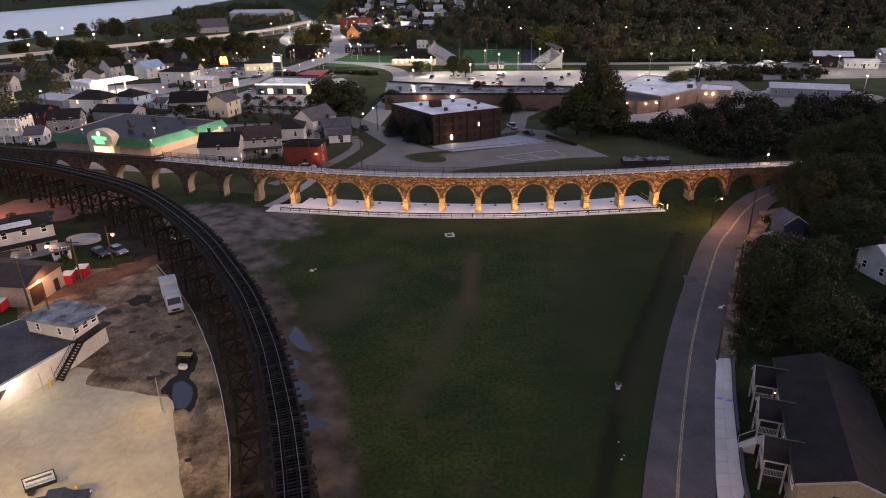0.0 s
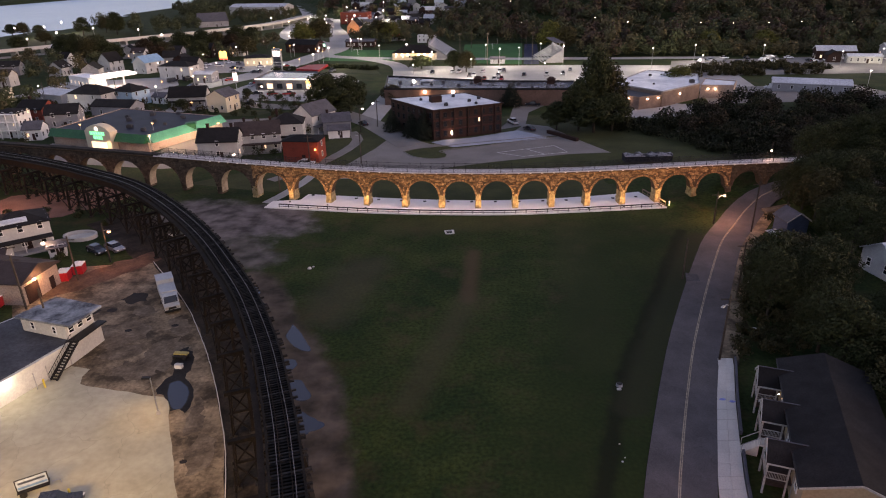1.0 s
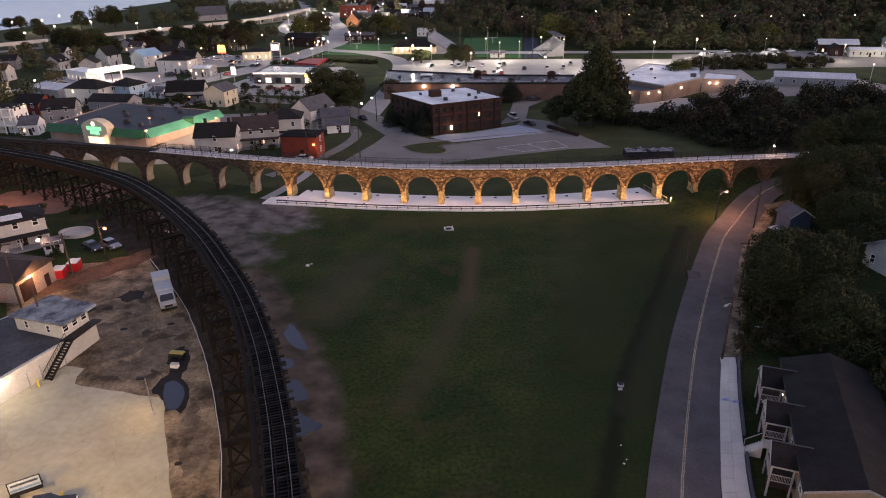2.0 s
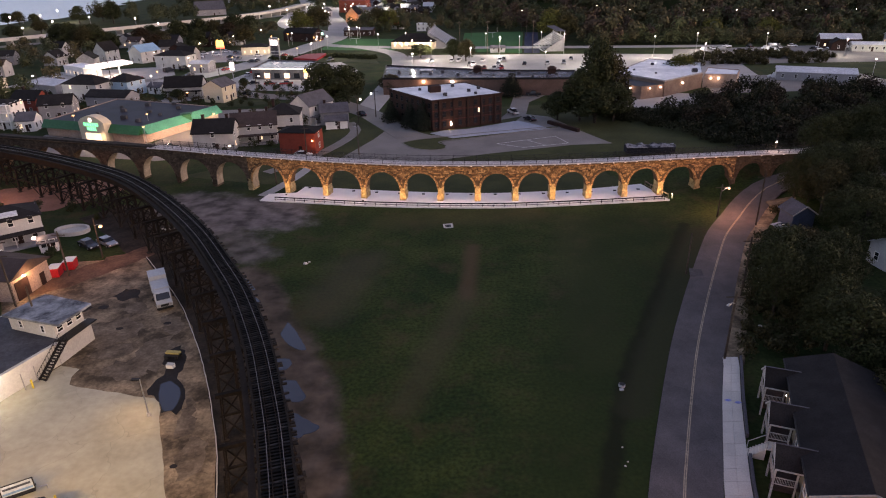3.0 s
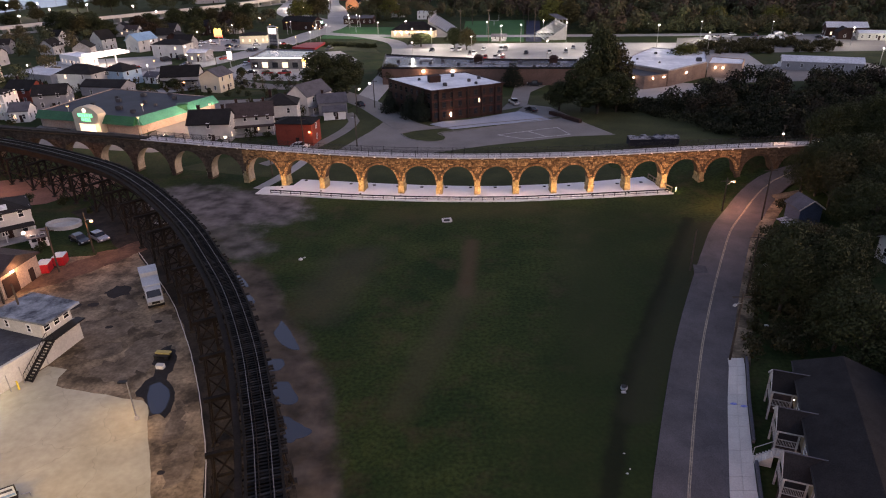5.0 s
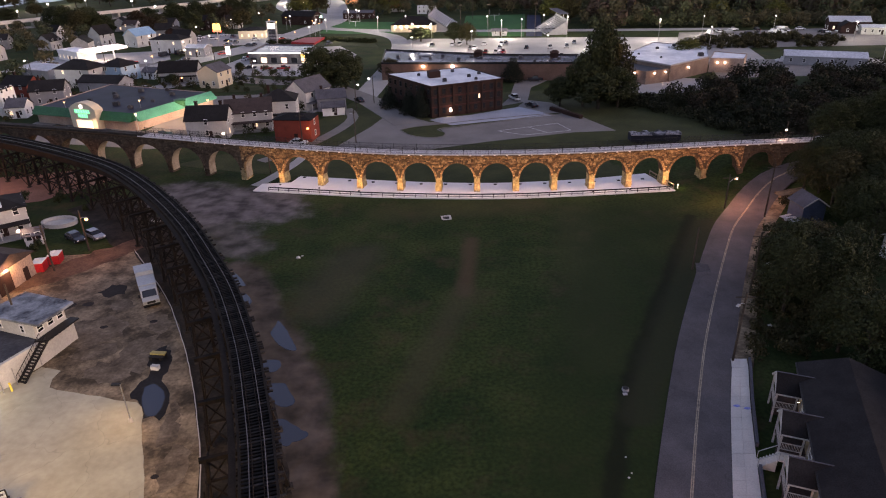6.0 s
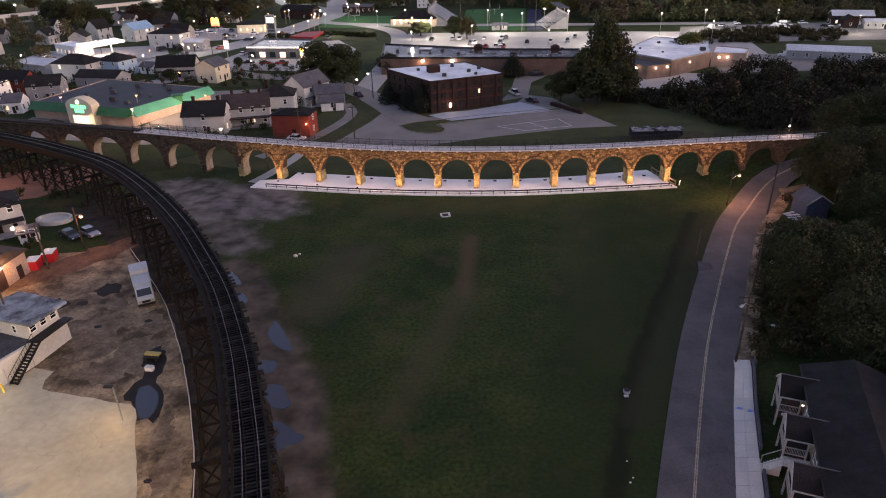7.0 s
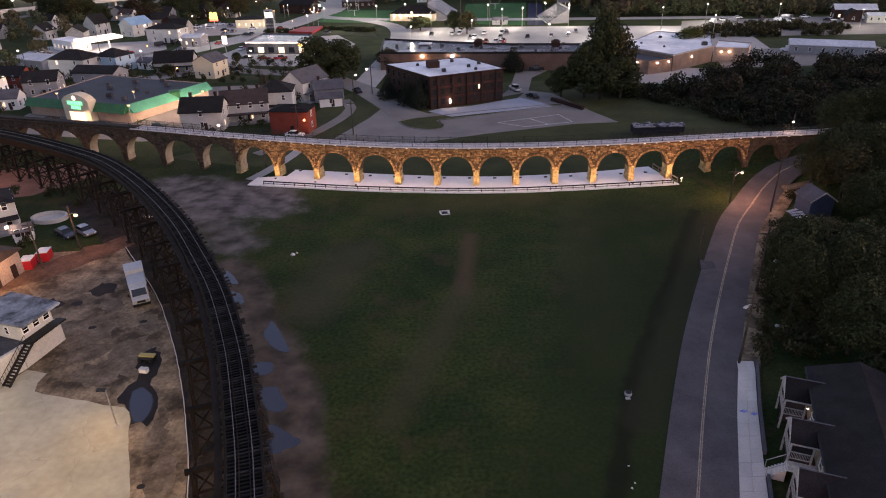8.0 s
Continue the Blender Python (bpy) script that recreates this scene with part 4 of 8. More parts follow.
def rail_fence(line, height, base, label, material=None):
    material = material or BLACK_STEEL
    f = thing("rail_fence", label, "fence")
    spots = even(line, 2.2)
    post = Shape().box(0, 0, 0, 0.12, 0.12, height + 0.06).mesh("post", material)
    for (x, y, a), (x2, y2, _) in zip(spots, spots[1:]):
        part("post", post, None, f).location = (x, y, base)
        part("top_rail", Shape().bar((x, y, base + height), (x2, y2, base + height), 0.16, 0.2), material, f)
        part("lower_rail", Shape().bar((x, y, base + 0.3), (x2, y2, base + 0.3), 0.08, 0.1), material, f)
    part("post", post, None, f).location = (spots[-1][0], spots[-1][1], base)


rail_fence([(x, y + 0.12) for x, y in PATIO_FRONT if x > -39.5], 0.75, 0.18, "black metal railing along the terrace edge")
rail_fence([(43.0, 128.6), (41.4, 133.5), (40.2, 138.0)], 1.0, 0.18, "weathered timber railing at the terrace end", OLD_TIMBER)
planter = Shape().box(0, 0, 0, 0.6, 0.42, 0.14, 0, 1.1)
for k in range(15):
    x = -33 + k * 5.1
    pl = thing("planter", "small dark square planter on the terrace", "planter", "planters on the terrace", at=pose(x, face_y(x) + 4.0, 0.18))
    part("pot", planter, BLACK_STEEL, pl)
    part("soil", Shape().box(0, 0, 0.12, 0.5, 0.34, 0.04), EARTH, pl)

# floodlights at the feet of the piers, and the light from under the walkway
for x in PIERS:
    if -38 < x < 46:
        y = face_y(x)
        f = thing("floodlight", "small black ground floodlight aimed at the pier", "floodlight", "floodlights along the piers", at=pose(x, y - 1.75, 0.18))
        part("housing", Shape().box(0, 0, 0.05, 0.34, 0.22, 0.2), BLACK_STEEL, f)
        part("lens", Shape().box(0, 0.12, 0.1, 0.26, 0.02, 0.1), BULB_WARM, f)
        glow("SPOT", x, y - 2.5, 0.45, 1050, (1.0, 0.68, 0.30), (x, y + 0.3, 5.6), 140, 0.15)
for xa, xb in zip(PIERS, PIERS[1:]):
    x = (xa + xb) / 2
    if -40 < x < 44:
        y = face_y(x)
        glow("SPOT", x, y - 0.9, TOP - 0.05, 460, (1.0, 0.80, 0.66), (x, y - 2.6, 0), 110, 0.5)


# ---- the curved railway trestle ----
TRACK = spline([(-6.89, -39.42), (-7.29, -9.81), (-8.47, 11.91), (-10.84, 29.68), (-13.41, 39.55), (-14.99, 44.59), (-16.67, 49.62), (-19.04, 55.84), (-21.41, 61.77), (-24.37, 68.18), (-28.32, 75.88),
                (-33.15, 83.78), (-40.26, 94.64), (-48.75, 105.6), (-57.74, 115.77), (-66.72, 124.26), (-76.99, 131.27), (-91.0, 139.46), (-106.11, 146.76), (-133.26, 158.02)], 1.5)
RAIL_Z = 8.0


def beside(line, off, z):
    return [(x + math.sin(a) * off, y - math.cos(a) * off, z) for x, y, a in even(line, 1.5)]


def make_trestle():
    t = thing("railway_trestle", "black steel railway trestle curving on braced legs", "railway trestle")
    rail = [(-0.035, 0.0), (0.035, 0.0), (0.035, 0.15), (-0.035, 0.15)]
    for off in (-0.69, 0.69):
        part("rail", Shape().sweep(beside(TRACK, off, RAIL_Z - 0.15), rail), RAIL_STEEL, t, "worn steel rail")
    for off in (-0.42, 0.42):
        part("guard_rail", Shape().sweep(beside(TRACK, off, RAIL_Z - 0.15), rail), RUSTED, t)
    for off in (-1.45, 1.45):
        part("guard_timber", Shape().sweep(beside(TRACK, off, RAIL_Z - 0.15), [(-0.11, 0), (0.11, 0), (0.11, 0.16), (-0.11, 0.16)]), TIE, t)
    for off in (-1.05, 1.05):
        g = Shape().sweep(beside(TRACK, off, RAIL_Z - 2.2), [(-0.2, 0), (0.2, 0), (0.2, 0.06), (0.03, 0.06), (0.03, 1.75), (0.2, 1.75), (0.2, 1.81), (-0.2, 1.81), (-0.2, 1.75), (-0.03, 1.75), (-0.03, 0.06), (-0.2, 0.06)])
        part("girder", g, RUSTED, t)
    walkway = Shape().sweep(beside(TRACK, -2.05, RAIL_Z - 0.3), [(-0.3, 0), (0.3, 0), (0.3, 0.06), (-0.3, 0.06)])
    part("walkway", walkway, RUSTED, t)
    # bents, wide enough for a second track whose deck is gone
    h = RAIL_Z - 2.2
    spots = [p for p in even(TRACK, 8.3)]
    feet = {1.1: 2.0, -1.1: -1.3, -2.6: -2.8, -4.5: -4.9}

    def off(k, z):
        return k + (feet[k] - k) * (1 - z / h)
    shared = [(Shape().bar((k, 0, h), (feet[k], 0, -0.1), 0.40, 0.34).mesh("leg", RUSTED)) for k in feet]
    shared.append(Shape().box(-1.6, 0, h * 0.5, 6.8, 0.18, 0.24).mesh("strut", RUSTED))
    for left, right, levels in ((-4.5, -2.6, 2), (-2.6, -1.1, 4), (-1.1, 1.1, 2)):
        for j in range(levels):
            z0, z1 = 0.1 + (h - 0.4) * j / levels, 0.1 + (h - 0.4) * (j + 1) / levels
            shared.append(Shape().bar((off(left, z0), 0.06, z0), (off(right, z1), 0.06, z1), 0.09, 0.15).bar((off(right, z0), -0.06, z0), (off(left, z1), -0.06, z1), 0.09, 0.15).mesh("cross_brace", RUSTED))
    cap = Shape().box(-1.65, 0, h - 0.4, 6.9, 0.42, 0.4).mesh("bent", RUSTED)
    foot = [Shape().box(w, 0, -0.2, 0.9, 0.9, 0.4, 0, 0.85).mesh("footing", EARTH) for w in feet.values()]
    frames = []
    for x, y, a in spots:
        b = part("bent", cap, None, t)
        b.matrix_basis = pose(x, y, 0, 0, 0, math.degrees(a) - 90)
        for me in shared + foot:
            part(me.name.split(".")[0], me, None, b)
        frames.append((x, y, a))
    for i, ((x0, y0, a0), (x1, y1, a1)) in enumerate(zip(frames, frames[1:])):
        near = 40 < y0 < 125

        def put(p, q, w, d):
            part("side_brace", Shape().bar(p, q, w, d), RUSTED, t)
        for k in (1.1, -4.5):
            def at(x, y, a, z):
                w = off(k, z)
                return (x + math.sin(a) * w, y - math.cos(a) * w, z)
            m = h * 0.5
            put(at(x0, y0, a0, m), at(x1, y1, a1, m), 0.16, 0.22)
            mid = [(p + q) / 2 for p, q in zip(at(x0, y0, a0, m), at(x1, y1, a1, m))]
            top = [(p + q) / 2 for p, q in zip(at(x0, y0, a0, h), at(x1, y1, a1, h))]
            if near:
                put(at(x0, y0, a0, 0.2), mid, 0.1, 0.15)
                put(at(x1, y1, a1, 0.2), mid, 0.1, 0.15)
                put(at(x0, y0, a0, h - 0.2), mid, 0.1, 0.15)
                put(at(x1, y1, a1, h - 0.2), mid, 0.1, 0.15)
                put(mid, top, 0.1, 0.15)
            else:
                put(at(x0, y0, a0, 0.2), at(x1, y1, a1, h - 0.2), 0.1, 0.15)
                put(at(x0, y0, a0, h - 0.2), at(x1, y1, a1, 0.2), 0.1, 0.15)
    return t


trestle = make_trestle()
# ground sheet whose dark colour carries the trestle's shade over cinders
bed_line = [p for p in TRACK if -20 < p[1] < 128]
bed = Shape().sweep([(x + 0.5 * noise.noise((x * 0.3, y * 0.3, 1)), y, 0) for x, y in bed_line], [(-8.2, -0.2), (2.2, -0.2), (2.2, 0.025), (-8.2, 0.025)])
solo("trestle_bed", bed, SHADED_CINDER, "cinder ground with the trestle's shade painted in", kind="structure")


def make_ties():
    near = Shape().box(0, 0, 0, 0.20, 3.15, 0.2).mesh("tie", TIE)
    longer = Shape().box(0, -0.24, 0, 0.20, 3.6, 0.2).mesh("tie", PALE_TIMBER)
    rest = Shape()
    for k, (x, y, a) in enumerate(even(TRACK, 0.42)):
        z = RAIL_Z - 0.36
        if 38 < y < 132 and x > -80:
            o = part("tie", longer if random.random() < 0.36 else near, None, trestle)
            o.matrix_basis = pose(x + random.uniform(-0.03, 0.03), y, z + random.uniform(-0.012, 0.012), 0, 0, math.degrees(a) + random.uniform(-1.5, 1.5))
        else:
            rest.box(x, y, z, 0.20, 3.15, 0.2, math.degrees(a))
    tagged(part("tie_bed", rest, TIE, trestle), kind="stuff")


# ---- kinds of things ----
def window_at(parent, x, y, z, w, h, turn, lit=False, trim=None):
    """A framed window on a wall, its middle at x, y, its sill at z; it looks along -y, turned by turn degrees."""
    f = Shape()
    t = 0.09
    f.box(0, -0.03, 0, w + 0.1, 0.12, t).box(0, -0.02, h - t, w, 0.1, t)
    f.box(-w / 2 + t / 2, -0.02, t, t, 0.1, h - 2 * t).box(w / 2 - t / 2, -0.02, t, t, 0.1, h - 2 * t)
    f.box(0, -0.015, h / 2 - 0.03, w - 2 * t, 0.07, 0.06)
    o = part("window", f, trim or WHITE_PAINT, parent)
    o.matrix_basis = pose(x, y, z, 0, 0, turn)
    part("pane", Shape().box(0, 0.0, t, w - 2 * t, 0.03, h - 2 * t), LIT_WINDOW if lit else GLASS, o)
    return o


def wall_windows(parent, x0, y0, x1, y1, rows, count, w=0.95, h=1.45, lit=0.0, trim=None):
    """Windows in rows along a wall from one corner to the next (outside on the right hand)."""
    turn = math.degrees(math.atan2(y1 - y0, x1 - x0))
    for z in rows:
        for k in range(count):
            t = (k + 0.5) / count
            window_at(parent, x0 + (x1 - x0) * t, y0 + (y1 - y0) * t, z, w, h, turn, random.random() < lit, trim)


def house(label, x, y, turn, w, d, h, rise, wall, roof, style="gable", storeys=2, chimneys=1, porch=False, name="house", category="house", lit=0.05, group="", counts=(2, 2)):
    """A house whose ridge runs along its own x axis."""
    t = thing(name, label, category, group, at=pose(x, y, 0, 0, 0, turn))
    body = Shape().box(0, 0, 0, w, d, h)
    if style == "gable":
        for s in (-1, 1):
            xe = s * w / 2
            xi = s * (w / 2 - 0.2)
            body.add([(xe, -d / 2, h), (xe, d / 2, h), (xe, 0, h + rise), (xi, -d / 2, h), (xi, d / 2, h), (xi, 0, h + rise)], [(0, 1, 2), (3, 5, 4), (0, 2, 5, 3), (1, 4, 5, 2)])
    part("wall", body, wall, t)
    o = 0.35
    r = Shape()
    if style == "gable":
        k = rise / (d / 2)
        for s in (-1, 1):
            r.add([(-w / 2 - o, s * (d / 2 + o), h - k * o + 0.02), (w / 2 + o, s * (d / 2 + o), h - k * o + 0.02), (w / 2 + o, 0, h + rise + 0.02), (-w / 2 - o, 0, h + rise + 0.02),
                   (-w / 2 - o, s * (d / 2 + o), h - k * o + 0.2), (w / 2 + o, s * (d / 2 + o), h - k * o + 0.2), (w / 2 + o, 0, h + rise + 0.2), (-w / 2 - o, 0, h + rise + 0.2)],
                  [(0, 1, 2, 3), (7, 6, 5, 4), (0, 4, 5, 1), (1, 5, 6, 2), (2, 6, 7, 3), (3, 7, 4, 0)])
    elif style == "hip":
        e = [(-w / 2 - o, -d / 2 - o), (w / 2 + o, -d / 2 - o), (w / 2 + o, d / 2 + o), (-w / 2 - o, d / 2 + o)]
        m = max(0.4, (w - d) / 2)
        r.add([(*p, h) for p in e] + [(*p, h + 0.14) for p in e] + [(-m, 0, h + rise), (m, 0, h + rise)],
              [(3, 2, 1, 0), (0, 1, 5, 4), (1, 2, 6, 5), (2, 3, 7, 6), (3, 0, 4, 7), (4, 5, 9, 8), (6, 7, 8, 9), (5, 6, 9), (7, 4, 8)])
    else:
        r.box(0, 0, h + 0.01, w - 0.3, d - 0.3, 0.12)
        rim = Shape()
        for px, py, sx, sy in ((0, -d / 2, w + 0.1, 0.3), (0, d / 2, w + 0.1, 0.3), (-w / 2, 0, 0.3, d - 0.3), (w / 2, 0, 0.3, d - 0.3)):
            rim.box(px, py, h, sx, sy, 0.45)
        part("parapet", rim, wall, t)
    part("roof", r, roof, t)
    rows = [1.0 + 2.8 * k for k in range(storeys)]
    wall_windows(t, -w / 2, -d / 2 - 0.01, w / 2, -d / 2 - 0.01, rows, counts[0], lit=lit)
    wall_windows(t, w / 2 + 0.01, -d / 2, w / 2 + 0.01, d / 2, rows, counts[1], lit=lit)
    wall_windows(t, -w / 2 - 0.01, d / 2, -w / 2 - 0.01, -d / 2, rows[:1], counts[1], lit=lit)
    for k in range(chimneys):
        cx = (-0.3 + 0.6 * k) * w
        part("chimney", Shape().box(cx, d * 0.12, h + rise * 0.4, 0.7, 0.7, rise * 0.6 + 0.9).box(cx, d * 0.12, h + rise + 0.9, 0.85, 0.85, 0.18), DARK_BRICK, t)
    if porch:
        part("porch_roof", Shape().prism([(-w / 2, -d / 2 - 2.2), (w / 2, -d / 2 - 2.2), (w / 2, -d / 2 - 0.02), (-w / 2, -d / 2 - 0.02)], 2.5, 2.68,
                                         [(-w / 2, -d / 2 - 2.2), (w / 2, -d / 2 - 2.2), (w / 2, -d / 2 - 0.02), (-w / 2, -d / 2 - 0.02)]), roof, t)
        for k in range(3):
            part("porch_post", Shape().box(-w / 2 + 0.2 + k * (w - 0.4) / 2, -d / 2 - 2.0, 0, 0.16, 0.16, 2.5), WHITE_PAINT, t)
        part("porch_floor", Shape().box(0, -d / 2 - 1.15, 0, w, 2.2, 0.4), GREY_SIDING, t)
    door = part("door", Shape().box(w * 0.08, -d / 2 - 0.02, 0.1, 0.95, 0.08, 2.05), DARK_BRICK, t)
    part("handle", Shape().box(w * 0.08 + 0.35, -d / 2 - 0.08, 1.05, 0.06, 0.06, 0.12), GALVANISED, door)
    return t


CARS = {}


def car(x, y, turn, paint="white", style="sedan", on=0.05):
    key = (paint, style)
    words = {"white": "white", "dark": "black", "grey": "silver", "red": "red"}[paint]
    if key in CARS:
        return copy_thing(CARS[key], pose(x, y, on, 0, 0, turn))
    kind = {"sedan": "car", "pickup": "pickup truck", "van": "van"}[style]
    t = thing("pickup_truck" if style == "pickup" else "van" if style == "van" else "car", f"parked {words} {kind} on the asphalt", kind, at=pose(x, y, on, 0, 0, turn))
    profile = {"sedan": [(-2.3, 0.35), (2.25, 0.35), (2.3, 0.62), (2.15, 0.78), (1.0, 0.92), (-1.6, 0.95), (-2.25, 0.88)],
               "pickup": [(-2.7, 0.45), (2.65, 0.45), (2.7, 0.85), (2.5, 1.05), (1.3, 1.12), (-0.9, 1.12), (-0.9, 1.05), (-2.7, 1.05)],
               "van": [(-2.8, 0.4), (2.7, 0.4), (2.75, 0.85), (2.2, 1.15), (1.5, 1.3), (-2.8, 1.3)]}[style]
    cabin = {"sedan": [(-1.75, 0.9), (1.05, 0.9), (0.35, 1.42), (-1.1, 1.44)],
             "pickup": [(-0.95, 1.1), (1.3, 1.1), (0.65, 1.78), (-0.85, 1.80)],
             "van": [(-2.78, 1.28), (1.6, 1.28), (0.9, 2.1), (-2.75, 2.15)]}[style]

    def side(pts, half, pinch):
        s = Shape()
        n = len(pts)
        zs = [p[1] for p in pts]
        lo, hi = min(zs), max(zs)
        verts = []
        for q in (-1, 1):
            for px, pz in pts:
                k = half * (1 - pinch * (pz - lo) / (hi - lo))
                verts.append((px, q * k, pz))
        s.add(verts, [tuple(range(n)), tuple(range(2 * n - 1, n - 1, -1))] + [(i, n + i, n + (i + 1) % n, (i + 1) % n) for i in range(n)])
        return s
    part("body", side(profile, 0.9, 0.06), PAINTS[paint], t)
    part("glasshouse" if style != "van" else "cabin", side(cabin, 0.82, 0.18), GLASS if style != "van" else PAINTS[paint], t)
    top = max(p[1] for p in cabin)
    xs = [p[0] for p in cabin if p[1] > top - 0.06]
    part("roof_panel", Shape().box((xs[0] + xs[-1]) / 2, 0, top - 0.02, abs(xs[0] - xs[-1]) + 0.1, 1.4, 0.06), PAINTS[paint], t)
    if style == "van":
        part("windscreen", Shape().add([(1.5, -0.7, 1.36), (1.5, 0.7, 1.36), (1.03, 0.62, 2.0), (1.03, -0.62, 2.0), (1.6, -0.7, 1.38), (1.6, 0.7, 1.38), (1.12, 0.62, 2.02), (1.12, -0.62, 2.02)],
                                       [(0, 1, 2, 3), (7, 6, 5, 4), (0, 4, 5, 1), (1, 5, 6, 2), (2, 6, 7, 3), (3, 7, 4, 0)]), GLASS, t)
    if style == "pickup":
        part("bed", Shape().box(-1.8, 0, 1.02, 1.65, 1.5, 0.05), TYRE, t)
    wx = 1.45 if style == "sedan" else 1.7
    tyre = Shape().rod((0, -0.11, 0), (0, 0.11, 0), 0.34, n=12).mesh("tyre", TYRE)
    rim = Shape().rod((0, -0.125, 0), (0, 0.125, 0), 0.19, n=8).mesh("rim", GALVANISED)
    for px in (-wx, wx):
        for py in (-0.82, 0.82):
            w = part("wheel", tyre, None, t)
            w.location = (px, py, 0.34)
            part("rim", rim, None, w)
    fx = profile[2][0] - 0.03
    for py in (-0.62, 0.62):
        part("headlight", Shape().box(fx, py, profile[2][1] - 0.06, 0.1, 0.32, 0.14), WHITE_PAINT, t)
        part("tail_light", Shape().box(profile[0][0] + 0.0, py, 0.72, 0.1, 0.26, 0.14), RED_PANEL, t)
    CARS[key] = t
    return t


def leaf_cloud(lobes, count, size, rng, loose=0.5):
    """Leaf blades scattered over uneven lobes (x, y, z, radius, squash), denser at their skins."""
    lob = np.array(lobes)
    weight = lob[:, 3] ** 2
    pick = rng.choice(len(lob), count, p=weight / weight.sum())
    way = rng.normal(size=(count, 3))
    way /= np.linalg.norm(way, axis=1)[:, None]
    r = lob[pick, 3] * (0.62 + 0.42 * rng.random(count) ** 0.6) * (1 + 0.22 * np.sin(way[:, 0] * 7 + pick) * np.cos(way[:, 1] * 6 + way[:, 2] * 5))
    centre = lob[pick, :3] + way * r[:, None] * np.stack([np.ones(count), np.ones(count), lob[pick, 4]], 1)
    tilt = way + rng.normal(size=(count, 3)) * loose
    tilt /= np.linalg.norm(tilt, axis=1)[:, None]
    side = np.cross(tilt, rng.normal(size=(count, 3)))
    side /= np.linalg.norm(side, axis=1)[:, None]
    other = np.cross(tilt, side)
    k = size * (0.55 + 0.9 * rng.random(count))[:, None]
    fold = tilt * k * 0.35
    v = np.concatenate([centre - side * k, centre - other * k * 0.62 + fold, centre + side * k, centre + other * k * 0.62 + fold], 1).reshape(-1, 3)
    f = np.arange(count * 4).reshape(-1, 4)
    return v, f


def leaf_mesh(name, v, f, material):
    me = bpy.data.meshes.new(name)
    me.vertices.add(len(v))
    me.vertices.foreach_set("co", v.astype(np.float32).ravel())
    me.loops.add(len(f) * 4)
    me.loops.foreach_set("vertex_index", f.astype(np.int32).ravel())
    me.polygons.add(len(f))
    me.polygons.foreach_set("loop_start", np.arange(0, len(f) * 4, 4, dtype=np.int32))
    me.materials.append(material)
    me.update(calc_edges=True)
    me.validate()
    return me


def tree_lobes(h, r, rng, conifer=False):
    lobes = []
    if conifer:
        for k in range(7):
            t = k / 6
            lobes.append((rng.uniform(-.2, .2), rng.uniform(-.2, .2), h * (0.16 + 0.78 * t), r * (1.02 - 0.86 * t), 0.5))
        return lobes
    n = 15
    for k in range(n):
        a = k * 2.4 + rng.uniform(-0.4, 0.4)
        t = (k + 0.5) / n
        out = r * (0.66 * math.sin(math.pi * min(1, 0.25 + 0.72 * t))) * rng.uniform(0.75, 1.15)
        lobes.append((out * math.cos(a), out * math.sin(a), h * (0.30 + 0.58 * t), r * rng.uniform(0.30, 0.48), rng.uniform(0.7, 0.95)))
    return lobes


TREES = {}
TREE_WORDS = {"green": (LEAF_GREEN, "dark green broadleaf tree in full leaf"), "olive": (LEAF_OLIVE, "olive-green broadleaf tree turning in autumn"), "rust": (LEAF_RUST, "rusty brown autumn broadleaf tree"),
              "yellow": (LEAF_YELLOW, "yellow-green broadleaf tree in autumn leaf"), "conifer": (LEAF_DARK, "dark conifer with drooping boughs")}


def tree(x, y, h, r, kind="green", variant=0, z=0.0, dense=2600, leaf=0.24):
    """Trees of one kind and variant share their meshes; each is turned and scaled."""
    key = (kind, variant, dense)
    turn, k = random.uniform(0, 360), h / 10.0
    wide = (r / 4.2) / k
    if key not in TREES:
        rng = np.random.default_rng(11 + variant * 7 + len(TREES))
        material, words = TREE_WORDS[kind]
        t = thing("tree", words, "tree")
        lobes = tree_lobes(10, 4.2, rng, kind == "conifer")
        trunk = Shape().rod((0, 0, -0.3), (0.1, 0.05, 4.2), 0.26, 0.17, 8).rod((0.1, 0.05, 4.2), (0, 0, 8.3), 0.17, 0.04, 6)
        for lx, ly, lz, lr, _ in lobes:
            trunk.rod((0.05, 0.03, max(1.6, lz * 0.55)), (lx * 0.85, ly * 0.85, lz), 0.10, 0.025, 5)
        part("trunk", trunk, BARK, t)
        v, f = leaf_cloud(lobes, dense, leaf, rng)
        crown = new("crown", leaf_mesh("crown", v, f, material))
        crown.parent = t
        t.scale = (wide * k, wide * k, k)
        t.matrix_basis = pose(x, y, z, 0, 0, turn) @ Matrix.Diagonal((wide * k, wide * k, k, 1))
        TREES[key] = t
        return t
    t = TREES[key]
    c = copy_thing(t, pose(x, y, z, 0, 0, turn))
    c.scale = (wide * k, wide * k, k)
    return c


